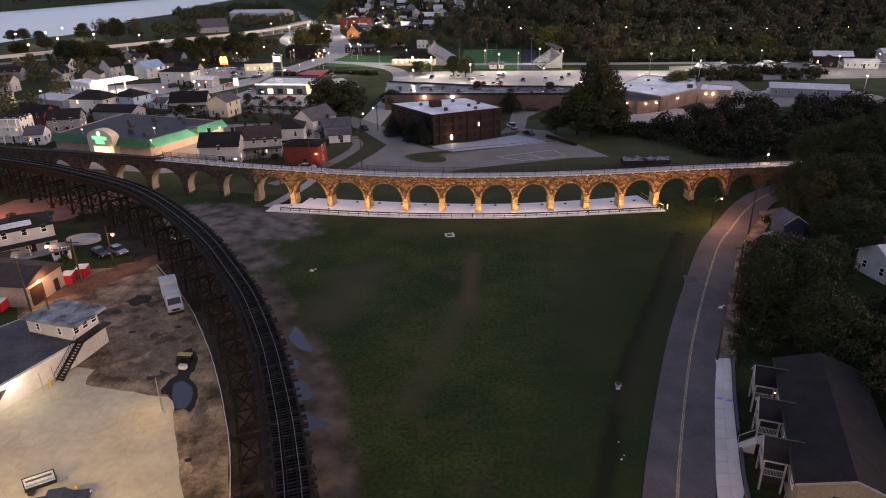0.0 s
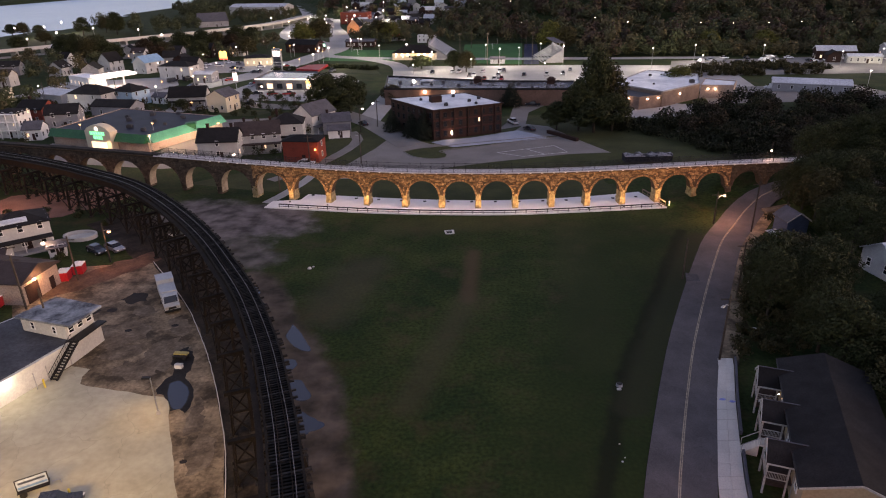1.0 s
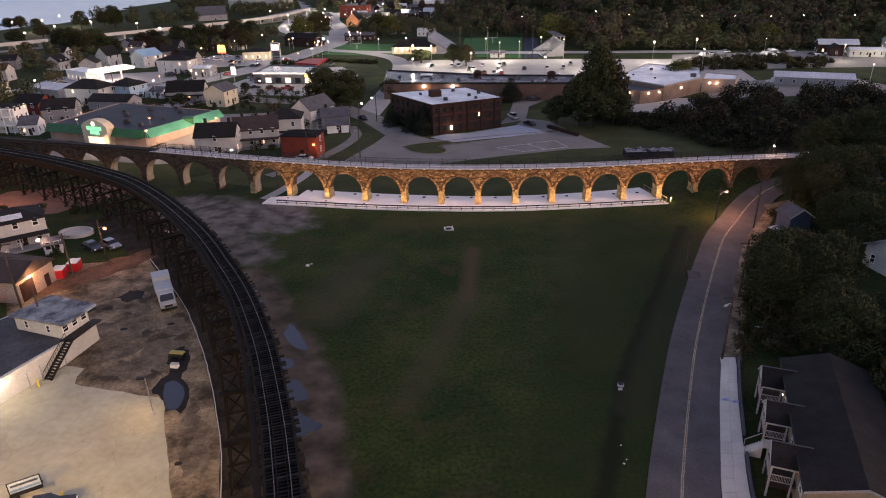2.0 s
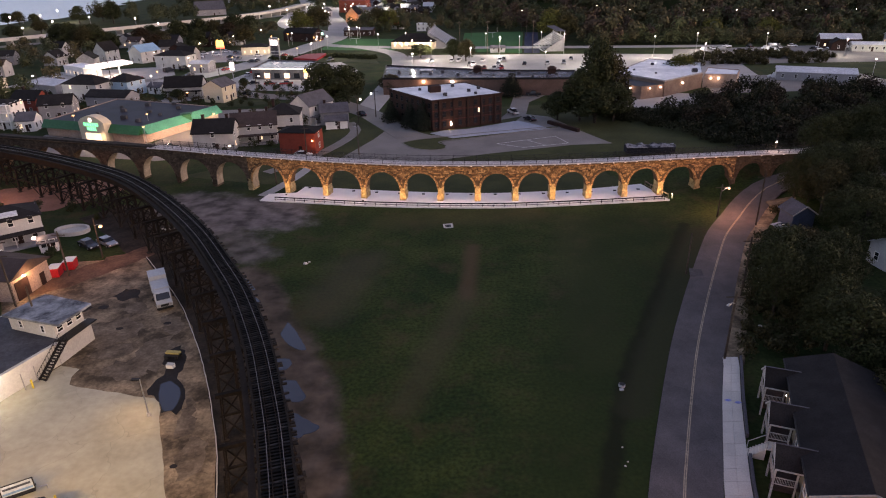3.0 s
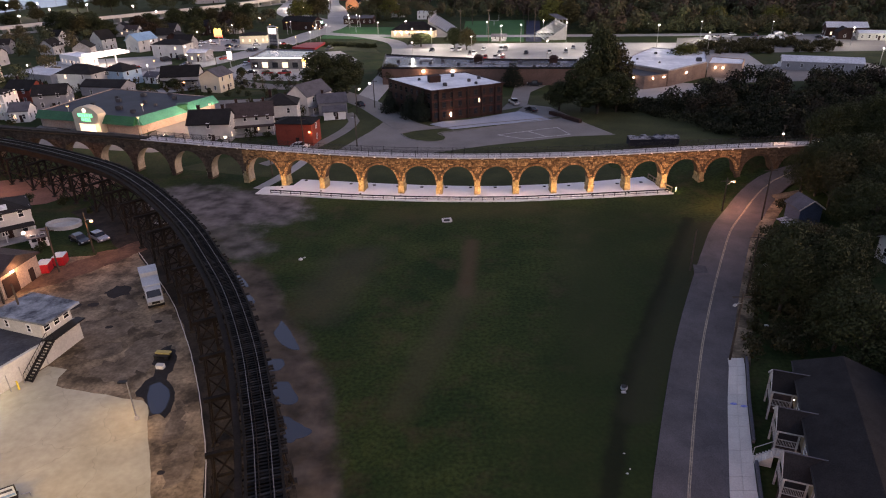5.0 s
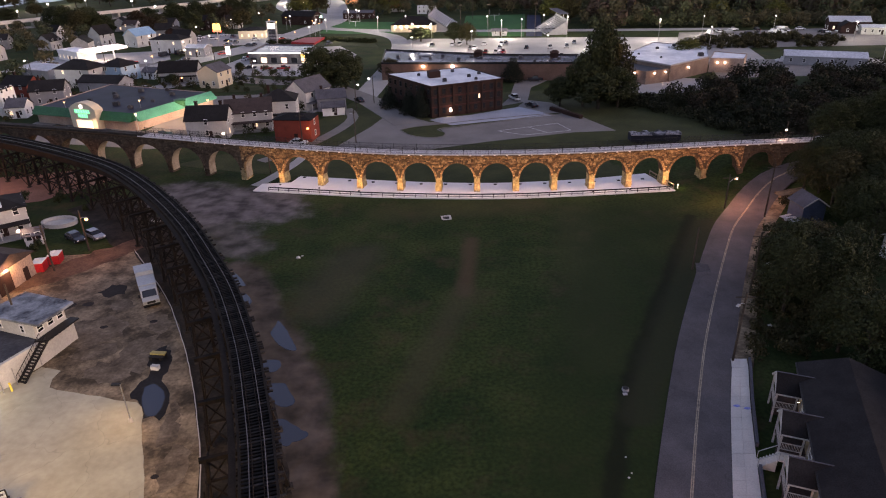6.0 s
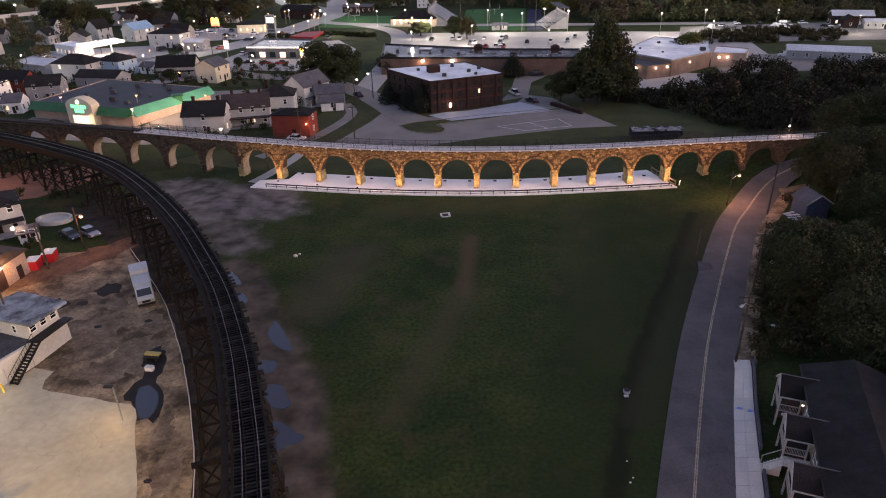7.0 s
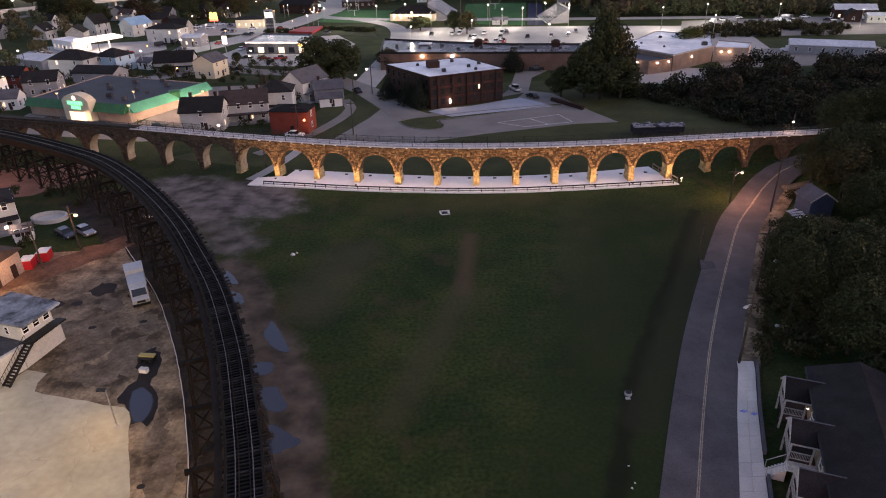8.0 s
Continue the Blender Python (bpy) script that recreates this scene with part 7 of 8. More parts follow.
def fascia(a, b, out, z0, z1, material, label):
    """A sloping panel along a wall."""
    dx, dy = b[0] - a[0], b[1] - a[1]
    k = math.hypot(dx, dy)
    nx, ny = dy / k * out, -dx / k * out
    s = Shape().add([(a[0] + nx, a[1] + ny, z0), (b[0] + nx, b[1] + ny, z0), (b[0], b[1], z1), (a[0], a[1], z1), (a[0], a[1], z0), (b[0], b[1], z0)],
                    [(0, 1, 2, 3), (0, 4, 5, 1), (0, 3, 4), (1, 5, 2), (4, 3, 2, 5)])
    return part("fascia", s, material, ds, label)


A, B, C, D = DS
mid0 = (D[0] + (A[0] - D[0]) * 0.42, D[1] + (A[1] - D[1]) * 0.42)
mid1 = (D[0] + (A[0] - D[0]) * 0.70, D[1] + (A[1] - D[1]) * 0.70)
fascia(D, mid0, 1.8, 2.9, 5.0, GREEN_PANEL, "dark green sloping fascia")
fascia(mid1, A, 1.8, 2.9, 5.0, GREEN_PANEL, "dark green sloping fascia")
fascia(A, B, 2.2, 2.9, 5.0, LAMPLIT_PANEL, "mint green sloping side canopy, lamplight in its colour")
side = math.degrees(math.atan2(A[1] - D[1], A[0] - D[0]))
ex, ey = (mid0[0] + mid1[0]) / 2, (mid0[1] + mid1[1]) / 2
front = [(-4.6, 0), (4.6, 0), (4.6, 5.6), (3.4, 6.6), (1.6, 7.3), (0, 7.5), (-1.6, 7.3), (-3.4, 6.6), (-4.6, 5.6)]
n = len(front)
gate = Shape().add([(x, y, z) for y in (-2.2, 0.6) for x, z in front], [tuple(range(n)), tuple(range(2 * n - 1, n - 1, -1))] + [(i, n + i, n + (i + 1) % n, (i + 1) % n) for i in range(n)])
gt = part("entrance_front", gate, CREAM, ds, "cream arched entrance front")
gt.matrix_basis = pose(ex, ey, 0, 0, 0, side)
part("door_glass", Shape().box(0, -2.22, 0.1, 5.6, 0.1, 2.5), LIT_WINDOW, gt)
part("sign_disc", Shape().rod((0, -2.22, 6.35), (0, -2.32, 6.35), 0.6, n=16), SIGN_WHITE, gt)
for z, w, n in ((4.55, 5.4, 6), (3.35, 3.4, 4)):
    for k in range(n):
        part("sign_bar", Shape().box(-w / 2 + (k + 0.5) * w / n, -2.28, z, w / n * 0.78, 0.12, 0.98), SIGN_GREEN, gt)
glow("SPOT", ex + 1.2, ey - 4.2, 4.2, 2200, (1.0, 0.86, 0.58), (ex + 2.2, ey - 7.5, 0), 160, 0.3)
for f in (0.18, 0.45, 0.68, 0.9):
    x, y = A[0] + (B[0] - A[0]) * f + 1.2, A[1] + (B[1] - A[1]) * f - 0.5
    part("soffit_lamp", Shape().box(x, y, 2.75, 0.5, 0.5, 0.14), BULB_WARM, ds)
    glow("POINT", x + 1.7, y - 0.9, 2.8, 520, (1.0, 0.86, 0.62), radius=0.3)
part("dormer", Shape().box(-81.6, 193.0, 3.2, 2.6, 2.6, 1.8, 24).box(-81.6, 193.0, 5.0, 3.4, 3.4, 0.3, 24, 0.6), GREEN_PANEL, ds, "green dormer over the side door")
for x, y in ((-90.5, 187), (-112, 186.5), (-84.5, 171.5), (-70.5, 186)):
    lot_lamp(x, y, 6.5, BULB_SODIUM, 0.3, "parking lot lamp with a warm bulb")
glow("POINT", -84.0, 171.8, 6.0, 1500, (1.0, 0.76, 0.50), radius=0.3)
glow("POINT", -72.5, 187, 6.0, 5200, (1.0, 0.76, 0.50), radius=0.3)
car(-94.5, 174.6, 70, "dark", "sedan", 0.045)
car(-112, 180.6, 70, "dark", "sedan", 0.045)
car(-78.5, 172.0, 20, "dark", "sedan", 0.045)

# ---- houses between the store and the school ----
house("white gabled house with a dark roof and two chimneys", -65.6, 173.0, 4, 10.6, 7.6, 5.0, 2.9, SIDING, SHINGLE, "gable", 2, 2, counts=(1, 2))
house("white gabled house with a brown roof and chimneys", -57.4, 181.0, 14, 12.0, 8.6, 5.0, 2.8, SIDING, BROWN_SHINGLE, "gable", 2, 2, True, counts=(4, 2))
house("square red-painted house with a low dark roof", -41.6, 169.0, -6, 9.6, 6.8, 5.6, 1.2, ORANGE_BRICK, SHINGLE, "hip", 2, 0, counts=(0, 1), lit=0)
house("white house with a dark hipped roof", -51.0, 189.0, 8, 9.5, 8.4, 6.0, 2.6, SIDING, SHINGLE, "hip", 2, 1, True)
house("white gabled house with a blue-grey roof", -46.0, 203.5, 60, 11, 8, 5.8, 3.0, SIDING, GREY_SHINGLE, "gable", 2, 0, True)
house("grey-roofed house beside the alley", -38.8, 201.0, 15, 8.5, 6.5, 3.8, 2.0, GREY_SIDING, GREY_SHINGLE, "gable", 1, 1)
house("small white garage beside the alley", -36.8, 193.8, 12, 6.4, 3.8, 2.5, 1.2, WHITE_PAINT, GREY_SHINGLE, "gable", 1, 0, name="garage", category="garage", counts=(1, 1), lit=0)
house("cream two-storey house with a grey gabled roof", -87.0, 237.5, 75, 8.5, 8, 5.6, 2.2, CREAM, GREY_SHINGLE, "gable", 2, 0)
house("white bungalow with a long dark roof", -103.5, 247.5, 8, 13.5, 9, 4.0, 3.2, SIDING, SHINGLE, "gable", 1, 0, True, counts=(3, 2))
car(-40.2, 163.4, -8, "white", "sedan", 0.02)
car(-31.5, 209.0, 120, "dark", "sedan", 0.07)
solo("wall_lamp", Shape().box(-37.9, 165.3, 3.4, 0.5, 0.4, 0.4), BULB_SODIUM, "lit lamp on the red house wall", "lamp")
glow("POINT", -37.0, 164.4, 3.4, 120, SODIUM, radius=0.2)
porch_lamp = solo("wall_lamp", Shape().box(-60.2, 166.6, 2.0, 0.5, 0.4, 0.3), BULB_WARM, "lit lamp on a porch", "lamp")
glow("POINT", -60.2, 166.0, 2.2, 45, WARM, radius=0.2)
pole(-25.8, 164.2, 8.5, (-0.8, 0.3), None, label="dark wooden utility pole behind the viaduct")
pole(-39.1, 163.1, 8.0, label="wooden utility pole by the red house")
pole(-31.0, 199.5, 8.5, (1.0, 0.2), BULB_WARM, label="utility pole with a lit lamp beside the alley")
pole(-26.5, 206.5, 8.8, (-1.2, 0.3), BULB_WHITE, label="utility pole with a lit lamp at the school drive")
glow("POINT", -27.7, 206.8, 7.2, 260, WHITE, radius=0.25)
pole(-74.5, 241, 9.0, (1.2, 0.2), BULB_WARM, label="utility pole with a lit street lamp")
glow("POINT", -73.0, 241.2, 7.4, 320, WARM, radius=0.25)
pole(-92.0, 253, 10.0, label="tall utility pole at the crossing")
pole(-96.0, 228, 6.0, (1.0, 0), BULB_SODIUM, label="utility pole with a lit street lamp")
glow("POINT", -94.5, 228.0, 4.4, 120, SODIUM, radius=0.25)

# ---- filling station, shop and restaurant ----
cs = block("corner_shop", "dark-fronted shop with a lit white fascia", [(-88, 280.5), (-62, 277.5), (-64, 298), (-87, 303)], 4.4, surface("dark_shop_wall", ((0.06, 0.06, 0.065), (0.09, 0.09, 0.10)), 0.5, 4, 0.6), WET_ROOF, "shop", rim=0.5)
part("lit_fascia", Shape().bar((-88, 280.3, 4.55), (-62, 277.3, 4.55), 0.16, 0.5), CANOPY_LIGHT, cs)
for k in range(6):
    f = (k + 0.5) / 6
    part("shop_window", Shape().box(-88 + 26 * f, 280.5 - 3 * f - 0.1, 0.6, 2.4, 0.1, 2.1, -6.6), LIT_WINDOW if k in (1, 3, 5) else GLASS, cs)
part("sign_disc", Shape().rod((-64.6, 277.75, 3.5), (-64.6, 277.5, 3.5), 0.8, n=14), SIGN_YELLOW, cs)
for f in (0.2, 0.5, 0.8):
    glow("POINT", -88 + 26 * f - 0.3, 280.5 - 3 * f - 2.4, 3.6, 210, WHITE, radius=0.3)


def canopy(label, plan, z, edge, posts):
    t = thing("station_canopy", label, "canopy")
    part("roof", Shape().prism(plan, z, z + 0.9), edge, t)
    for x, y in posts:
        part("column", Shape().box(x, y, 0, 0.5, 0.5, z), WHITE_PAINT, t)
    cx, cy = sum(p[0] for p in plan) / len(plan), sum(p[1] for p in plan) / len(plan)
    for x, y in posts:
        k = part("ceiling_lamp", Shape().box((x + cx) / 2, (y + cy) / 2, z - 0.1, 1.4, 1.4, 0.08), BULB_WHITE, t)
    return cx, cy


cx, cy = canopy("lit white filling station canopy", [(-165, 290.5), (-156, 283.5), (-148, 299.5), (-156, 306.5)], 4.8, CANOPY_LIGHT, [(-160, 290), (-155, 300)])
glow("POINT", cx, cy, 4.2, 900, WHITE, radius=0.5)
glow("POINT", cx - 5, cy - 8, 4.2, 500, WHITE, radius=0.5)
house("lit shop of the filling station", -172, 300, -35, 18, 8, 4, 0.5, WHITE_PAINT, MEMBRANE, "flat", 1, 0, name="station_shop", category="shop", lit=0.9, counts=(5, 2))
cx, cy = canopy("red filling station canopy", [(-76, 305.4), (-64.4, 300.5), (-63.6, 319.5), (-72.8, 318.5)], 4.3, RED_PANEL, [(-70.5, 306), (-68.5, 315)])
glow("POINT", cx, cy, 4.2, 700, WHITE, radius=0.5)
house("restaurant with lit windows", -110, 362, 5, 14, 10, 4, 1.5, CREAM, SHINGLE, "hip", 1, 0, name="restaurant", category="restaurant", lit=0.9, counts=(4, 2))
glow("POINT", -108, 352, 5, 600, WHITE, radius=0.4)
ms = thing("restaurant_sign", "tall pole with a lit yellow rounded sign", "sign", at=pose(-125.2, 350, 0, 0, 0, -12))
part("pole", Shape().rod((0, 0, 0), (0, 0, 5.6), 0.22, n=8), GALVANISED, ms)
humps = [(2.2 * math.cos(math.pi * k / 16), 5.6 + 3.2 * abs(math.sin(math.pi * k / 8)) ** 0.6 * 0.35 + 2.4 * math.sin(math.pi * k / 16) ** 0.5) for k in range(17)]
n = len(humps)
plate = Shape().add([(x, y, z) for y in (-0.2, 0.2) for x, z in humps], [tuple(range(n)), tuple(range(2 * n - 1, n - 1, -1))] + [(i, n + i, n + (i + 1) % n, (i + 1) % n) for i in range(n)])
part("sign_shape", plate, SIGN_YELLOW, ms, "lit yellow rounded sign")
part("sign_board", Shape().box(0, 0, 4.6, 4.6, 0.4, 0.9), SIGN_RED, ms)
tw = thing("sign_tower", "tall shop sign tower with a lit white panel", "sign", at=pose(-93, 337, 0, 0, 0, -10))
part("frame", Shape().box(-2.2, 0, 0, 0.5, 0.7, 10.5).box(2.2, 0, 0, 0.5, 0.7, 10.5).box(0, 0, 10.5, 5.4, 0.9, 0.5, 0, 0.5), GALVANISED, tw)
part("lit_panel", Shape().box(0, 0, 7.2, 3.9, 0.5, 2.6), SIGN_WHITE, tw)
for z in (1.6, 3.0, 4.4, 5.8):
    part("panel", Shape().box(0, 0, z, 3.9, 0.4, 1.1), GREY_SHINGLE, tw)
bb = thing("price_sign", "small lit white price sign on a pole", "sign", at=pose(-96.5, 281, 0, 0, 0, -15))
part("pole", Shape().rod((0, 0, 0), (0, 0, 4), 0.15), GALVANISED, bb)
part("lit_panel", Shape().box(0, 0, 4, 2.0, 0.4, 3.2), SIGN_WHITE, bb)
tl = thing("traffic_light", "traffic light showing green over the street", "traffic light", at=pose(-86, 405, 0))
part("mast", Shape().rod((0, 0, 0), (0, 0, 6), 0.12).rod((0, 0, 6), (4, 0, 6.2), 0.08), GALVANISED, tl)
part("housing", Shape().box(3.6, 0, 5.0, 0.5, 0.4, 1.3), BLACK_STEEL, tl)
part("green_lamp", Shape().ball(3.6, -0.3, 5.3, 0.5), shining("green_signal", (0.1, 1.0, 0.5), 14), tl)

# ---- the rest of the town ----
HOMES = [(-65.6, 173), (-57.4, 181), (-41.6, 169), (-51, 189), (-46, 203.5), (-38.8, 201), (-36.8, 193.8), (-87, 237.5), (-103.5, 247.5)]
white_homes = [SIDING, GREY_SIDING, DARK_BRICK, DULL_WHITE]
roofs = [SHINGLE, SHINGLE, BROWN_SHINGLE, SHINGLE]
far_roofs = [GREY_SHINGLE, METAL_ROOF, SHINGLE, GREY_SHINGLE]
fixed = [
    ("large pale house with a wide dark roof", -141, 248, -12, 15, 10, 5.5, 3.0, SIDING, SHINGLE, "hip", 2, 0),
    ("blue-grey house with a dark roof", -128.5, 252.5, -20, 10, 9, 5.4, 2.6, BLUE_SIDING, SHINGLE, "hip", 2, 0),
    ("small white outbuilding behind the houses", -117, 254, -20, 6, 5, 2.6, 1.4, WHITE_PAINT, GREY_SHINGLE, "gable", 1, 0),
    ("grey flat-roofed building beside the street", -160, 258, -25, 16, 11, 4.0, 1.0, GREY_SIDING, METAL_ROOF, "gable", 1, 0),
    ("red brick house with a black roof", -147, 222, -8, 9.5, 8, 5.0, 2.5, RED_BRICK, SHINGLE, "gable", 2, 1),
    ("white garage with a steep gable", -132.8, 197.0, 10, 5.2, 6.0, 3.4, 2.0, WHITE_PAINT, GREY_SHINGLE, "gable", 1, 0),
    ("dark-roofed house behind the store", -133, 214, 15, 10, 8, 4.8, 2.6, GREY_SIDING, SHINGLE, "gable", 2, 1),
    ("long dark-roofed building behind the store", -124, 232, -10, 16, 8, 3.6, 1.8, GREY_SIDING, SHINGLE, "gable", 1, 0),
    ("white steep-gabled house near the street", -184, 346, 70, 9, 8, 5.5, 4.0, SIDING, SHINGLE, "gable", 2, 0),
    ("pale house with a blue metal roof", -161, 340, 65, 12, 9, 5.5, 3.0, SIDING, BLUE_ROOF, "gable", 2, 0),
    ("white flat-fronted shop with a dark roof", -136, 318, -10, 16, 9, 6.0, 2.0, SIDING, SHINGLE, "hip", 2, 0),
    ("low grey workshop beside the street", -118, 304, -8, 9, 7, 4.0, 1.0, GREY_SIDING, METAL_ROOF, "gable", 1, 0),
    ("low pale building near the highway", -188, 258, 5, 12, 8, 5, 1.0, CREAM, TAR_ROOF, "flat", 1, 0),
    ("white metal shed near the river", -250, 430, 20, 26, 12, 5, 1.5, DIRTY_WHITE, METAL_ROOF, "gable", 1, 0),
    ("dark brick corner house", -97, 418, -20, 22, 10, 5.0, 2.4, DARK_BRICK, SHINGLE, "gable", 1, 1),
    ("large pale warehouse by the river", -236, 810, -12, 70, 26, 9, 3.0, DIRTY_WHITE, METAL_ROOF, "gable", 1, 0),
    ("large grey gabled hall by the river", -235, 640, 30, 26, 18, 5, 7.0, GREY_SIDING, GREY_SHINGLE, "gable", 1, 0),
    ("old brick hotel with a flat roof", -98, 640, -10, 26, 14, 10, 1.0, RED_BRICK, TAR_ROOF, "flat", 3, 0),
]
for label, *rest in fixed:
    house(label, *rest)
gh = house("tall white house with open three-tier balconies", -142.2, 201.2, 0, 8, 7, 7.6, 1.2, WHITE_PAINT, SHINGLE, "hip", 3, 0, counts=(3, 3))
for z in (2.4, 5.0, 7.5):
    part("balcony_floor", Shape().box(0, -4.35, z, 8.2, 1.7, 0.2), WHITE_PAINT, gh)
for k in range(4):
    part("balcony_post", Shape().box(-3.9 + 2.6 * k, -5.05, 0, 0.28, 0.28, 7.5), WHITE_PAINT, gh)
for z in (3.45, 6.05):
    part("balcony_rail", Shape().bar((-4, -5.1, z), (4, -5.1, z), 0.1, 0.14).bar((-4, -5.1, z - 0.45), (4, -5.1, z - 0.45), 0.06, 0.08), WHITE_PAINT, gh)
house("floodlit orange-brown church with a pointed gable", -85.5, 552, 88, 20, 10, 5.0, 5.5, surface("lit_church_stone", ((0.42, 0.25, 0.14), (0.52, 0.33, 0.2)), 0.3, 3, 0.8), SHINGLE, "gable", 2, 0, name="church", category="church", lit=0.7, counts=(4, 3))
glow("POINT", -85.5, 538, 3, 900, (1.0, 0.55, 0.25), radius=0.4)
taken = [(r[0], r[1]) for _, *r in fixed] + [(-85.5, 552), (-142.2, 200)]
made = 0
for x, y in ((2, 642), (17, 625), (27, 616)):
    hs = house("white house with a steep grey roof below the woods", x, y, 80, 9, 8, 5, 4, SIDING, GREY_SHINGLE, "gable", 2, 0)
    hs.location.z = height(x, y)
while made < 140:
    far = made >= 24
    x, y = (random.uniform(-120, 0), random.uniform(575, 800)) if far else (random.uniform(-250, -125), random.uniform(185, 410))
    line = bend(y, [(150, -230), (205, -170), (255, -138), (392, -86), (560, -94), (800, -150)])
    road = bend(y, [(448, -86), (520, -130), (620, -150), (760, -168), (1000, -230)])
    if abs(x - line) < 14 or (far and abs(x - road) < 16) or any(math.dist((x, y), q) < (10.5 if far else 13) for q in taken) or (-160 < x < -126 and 270 < y < 320) or (-195 < x < -140 and 268 < y < 322):
        made += 0.02
        continue
    taken.append((x, y))
    k = random.randrange(4)
    hs = house(("white town house with a dark roof", "grey town house with a dark roof", "dark brick town house with a dark roof", "dull white town house with a dark roof")[k], x, y, random.choice((0, 90)) + random.uniform(-15, 15), random.uniform(7.5, 10), random.uniform(6.5, 8), random.uniform(4, 5.5),
               random.uniform(2, 3), white_homes[k], (far_roofs if far else roofs)[random.randrange(4)], "gable", random.choice((1, 2)), 0, counts=(2, 1), lit=0.15)
    hs.location.z = height(x, y)
    made += 1
for k in range(20):
    x, y = bend(k, [(0, -200), (4, -150), (8, -120), (14, -100), (20, -150)]) + random.uniform(-4, 4), 190 + k * 32
    pole(x + 9, y, 8.5, (-1.5, 0), BULB_WARM, label="street lamp on a wooden pole in the town", crossarm=False)
# fill lights without fixtures, added to brighten the town's streets and house walls
for x, y, w in ((-150, 235, 1400), (-112, 296, 2600), (-96, 350, 2600), (-92, 425, 4000), (-175, 330, 1500), (-90, 560, 20000), (-115, 690, 30000), (-60, 395, 3500), (-140, 560, 16000), (-165, 740, 26000), (-60, 610, 42000), (-40, 690, 60000), (-12, 640, 36000), (-75, 740, 60000), (-62, 345, 5000)):
    glow("POINT", x, y, 8.5, w, WHITE, radius=0.4)
for k in range(26):
    x, y = random.uniform(-165, 10), random.uniform(540, 900)
    z = height(x, y)
    s = thing("street_lamp", "small lit street lamp in the far town", "street lamp", "far street lamps", at=pose(x, y, z))
    part("pole", Shape().rod((0, 0, 0), (0, 0, 8), 0.12), GALVANISED, s)
    part("bulb", Shape().ball(0, 0, 8, 0.4), random.choice((BULB_WARM, BULB_WHITE)), s)
HILL_LAMPS = ((85.4, 434), (100.3, 410), (139.3, 398), (156.5, 394), (174.8, 390), (193, 390), (218.7, 386), (38.1, 422), (3.4, 602), (15.9, 574), (40, 550), (105.1, 494))
for x, y in HILL_LAMPS:
    s = thing("street_lamp", "lit street lamp on the wooded hill road", "street lamp", "lamps of the hill road", at=pose(x, y, height(x, y)))
    part("pole", Shape().rod((0, 0, 0), (0, 0, 14.6), 0.10, 0.06), POLE_WOOD, s)
    part("bulb", Shape().ball(0, 0, 14.7, 0.21), BULB_WARM, s)
for k in range(14):
    car(random.uniform(-150, -100), random.uniform(326, 372), random.choice((0, 90)), random.choice(("white", "dark", "grey")), "sedan", 0.05)
for x, y, turn in ((-108, 306, 60), (-92, 350, 80), (-86, 420, 90), (-120, 292, 240), (-99, 600, 100), (-80, 246, -20)):
    car(x, y, turn, random.choice(("white", "red", "dark")), "sedan", 0.09)
for k in range(26):
    y = random.uniform(232, 430)
    x = bend(y, [(205, -170), (255, -138), (292, -116), (335, -98), (392, -86), (440, -80)]) + random.choice((-1, 1)) * random.uniform(8.5, 22)
    s = thing("street_lamp", "small lit street lamp beside the main street", "street lamp", "main street lamps", at=pose(x, y, 0))
    part("pole", Shape().rod((0, 0, 0), (0, 0, 6.5), 0.09), GALVANISED, s)
    part("bulb", Shape().ball(0, 0, 6.6, 0.26), random.choice((BULB_WARM, BULB_SODIUM, BULB_WHITE)), s)
for x, y, turn in ((-146, 282, 20), (-150, 279, 20), (-141, 287, 40), (-176, 287, 60), (-181, 291, 60), (-134, 304, 70), (-129, 309, 70), (-93, 290, 95), (-93, 297, 95), (-70, 266, 10), (-77, 267, 10), (-84, 269, 10), (-64, 330, 80),
                   (-115, 268, 40), (-122, 240, 55), (-110, 232, 20), (-146, 238, 55), (-160, 226, 55), (-58, 197, 70), (-48, 178, 10), (-72, 178, 100), (-71, 198, 95)):
    car(x, y, turn + random.uniform(-6, 6), random.choice(("white", "dark", "grey", "dark", "red")), random.choice(("sedan", "sedan", "pickup", "van")), 0.075)
for x, y in [(-374, 560), (-379, 583), (-355, 571), (-372, 626), (-308, 509), (-350, 619), (-300, 547), (-300, 460), (-252, 525), (-212, 475), (-296, 812), (-176, 631)]:
    s = thing("street_lamp", "bright white yard lamp near the river", "street lamp", "riverside lamps", at=pose(x, y, 0))
    part("pole", Shape().rod((0, 0, 0), (0, 0, 7), 0.12), GALVANISED, s)
    part("bulb", Shape().ball(0, 0, 7.1, 0.55), BULB_WHITE, s)
for x, y in ((-340, 590), (-312, 540), (-345, 545)):
    glow("POINT", x, y, 7.0, 9000, (1.0, 0.95, 0.85), radius=0.3)
# the raised highway by the river
hw = thing("highway", "raised concrete highway with a pale side wall", kind="structure")
hl = spline([(-360, 320), (-300, 402), (-250, 470), (-205, 534), (-172, 600), (-160, 700)], 8)
part("roadway", Shape().sweep([(x, y, 0) for x, y in hl], [(-6, 3.6), (6, 3.6), (6, 4.4), (-6, 4.4)]), STREET, hw)
part("side_wall", Shape().sweep([(x, y, 0) for x, y in hl], [(6, 3.3), (6.4, 3.3), (6.4, 5.3), (6, 5.3)]), CONCRETE, hw)
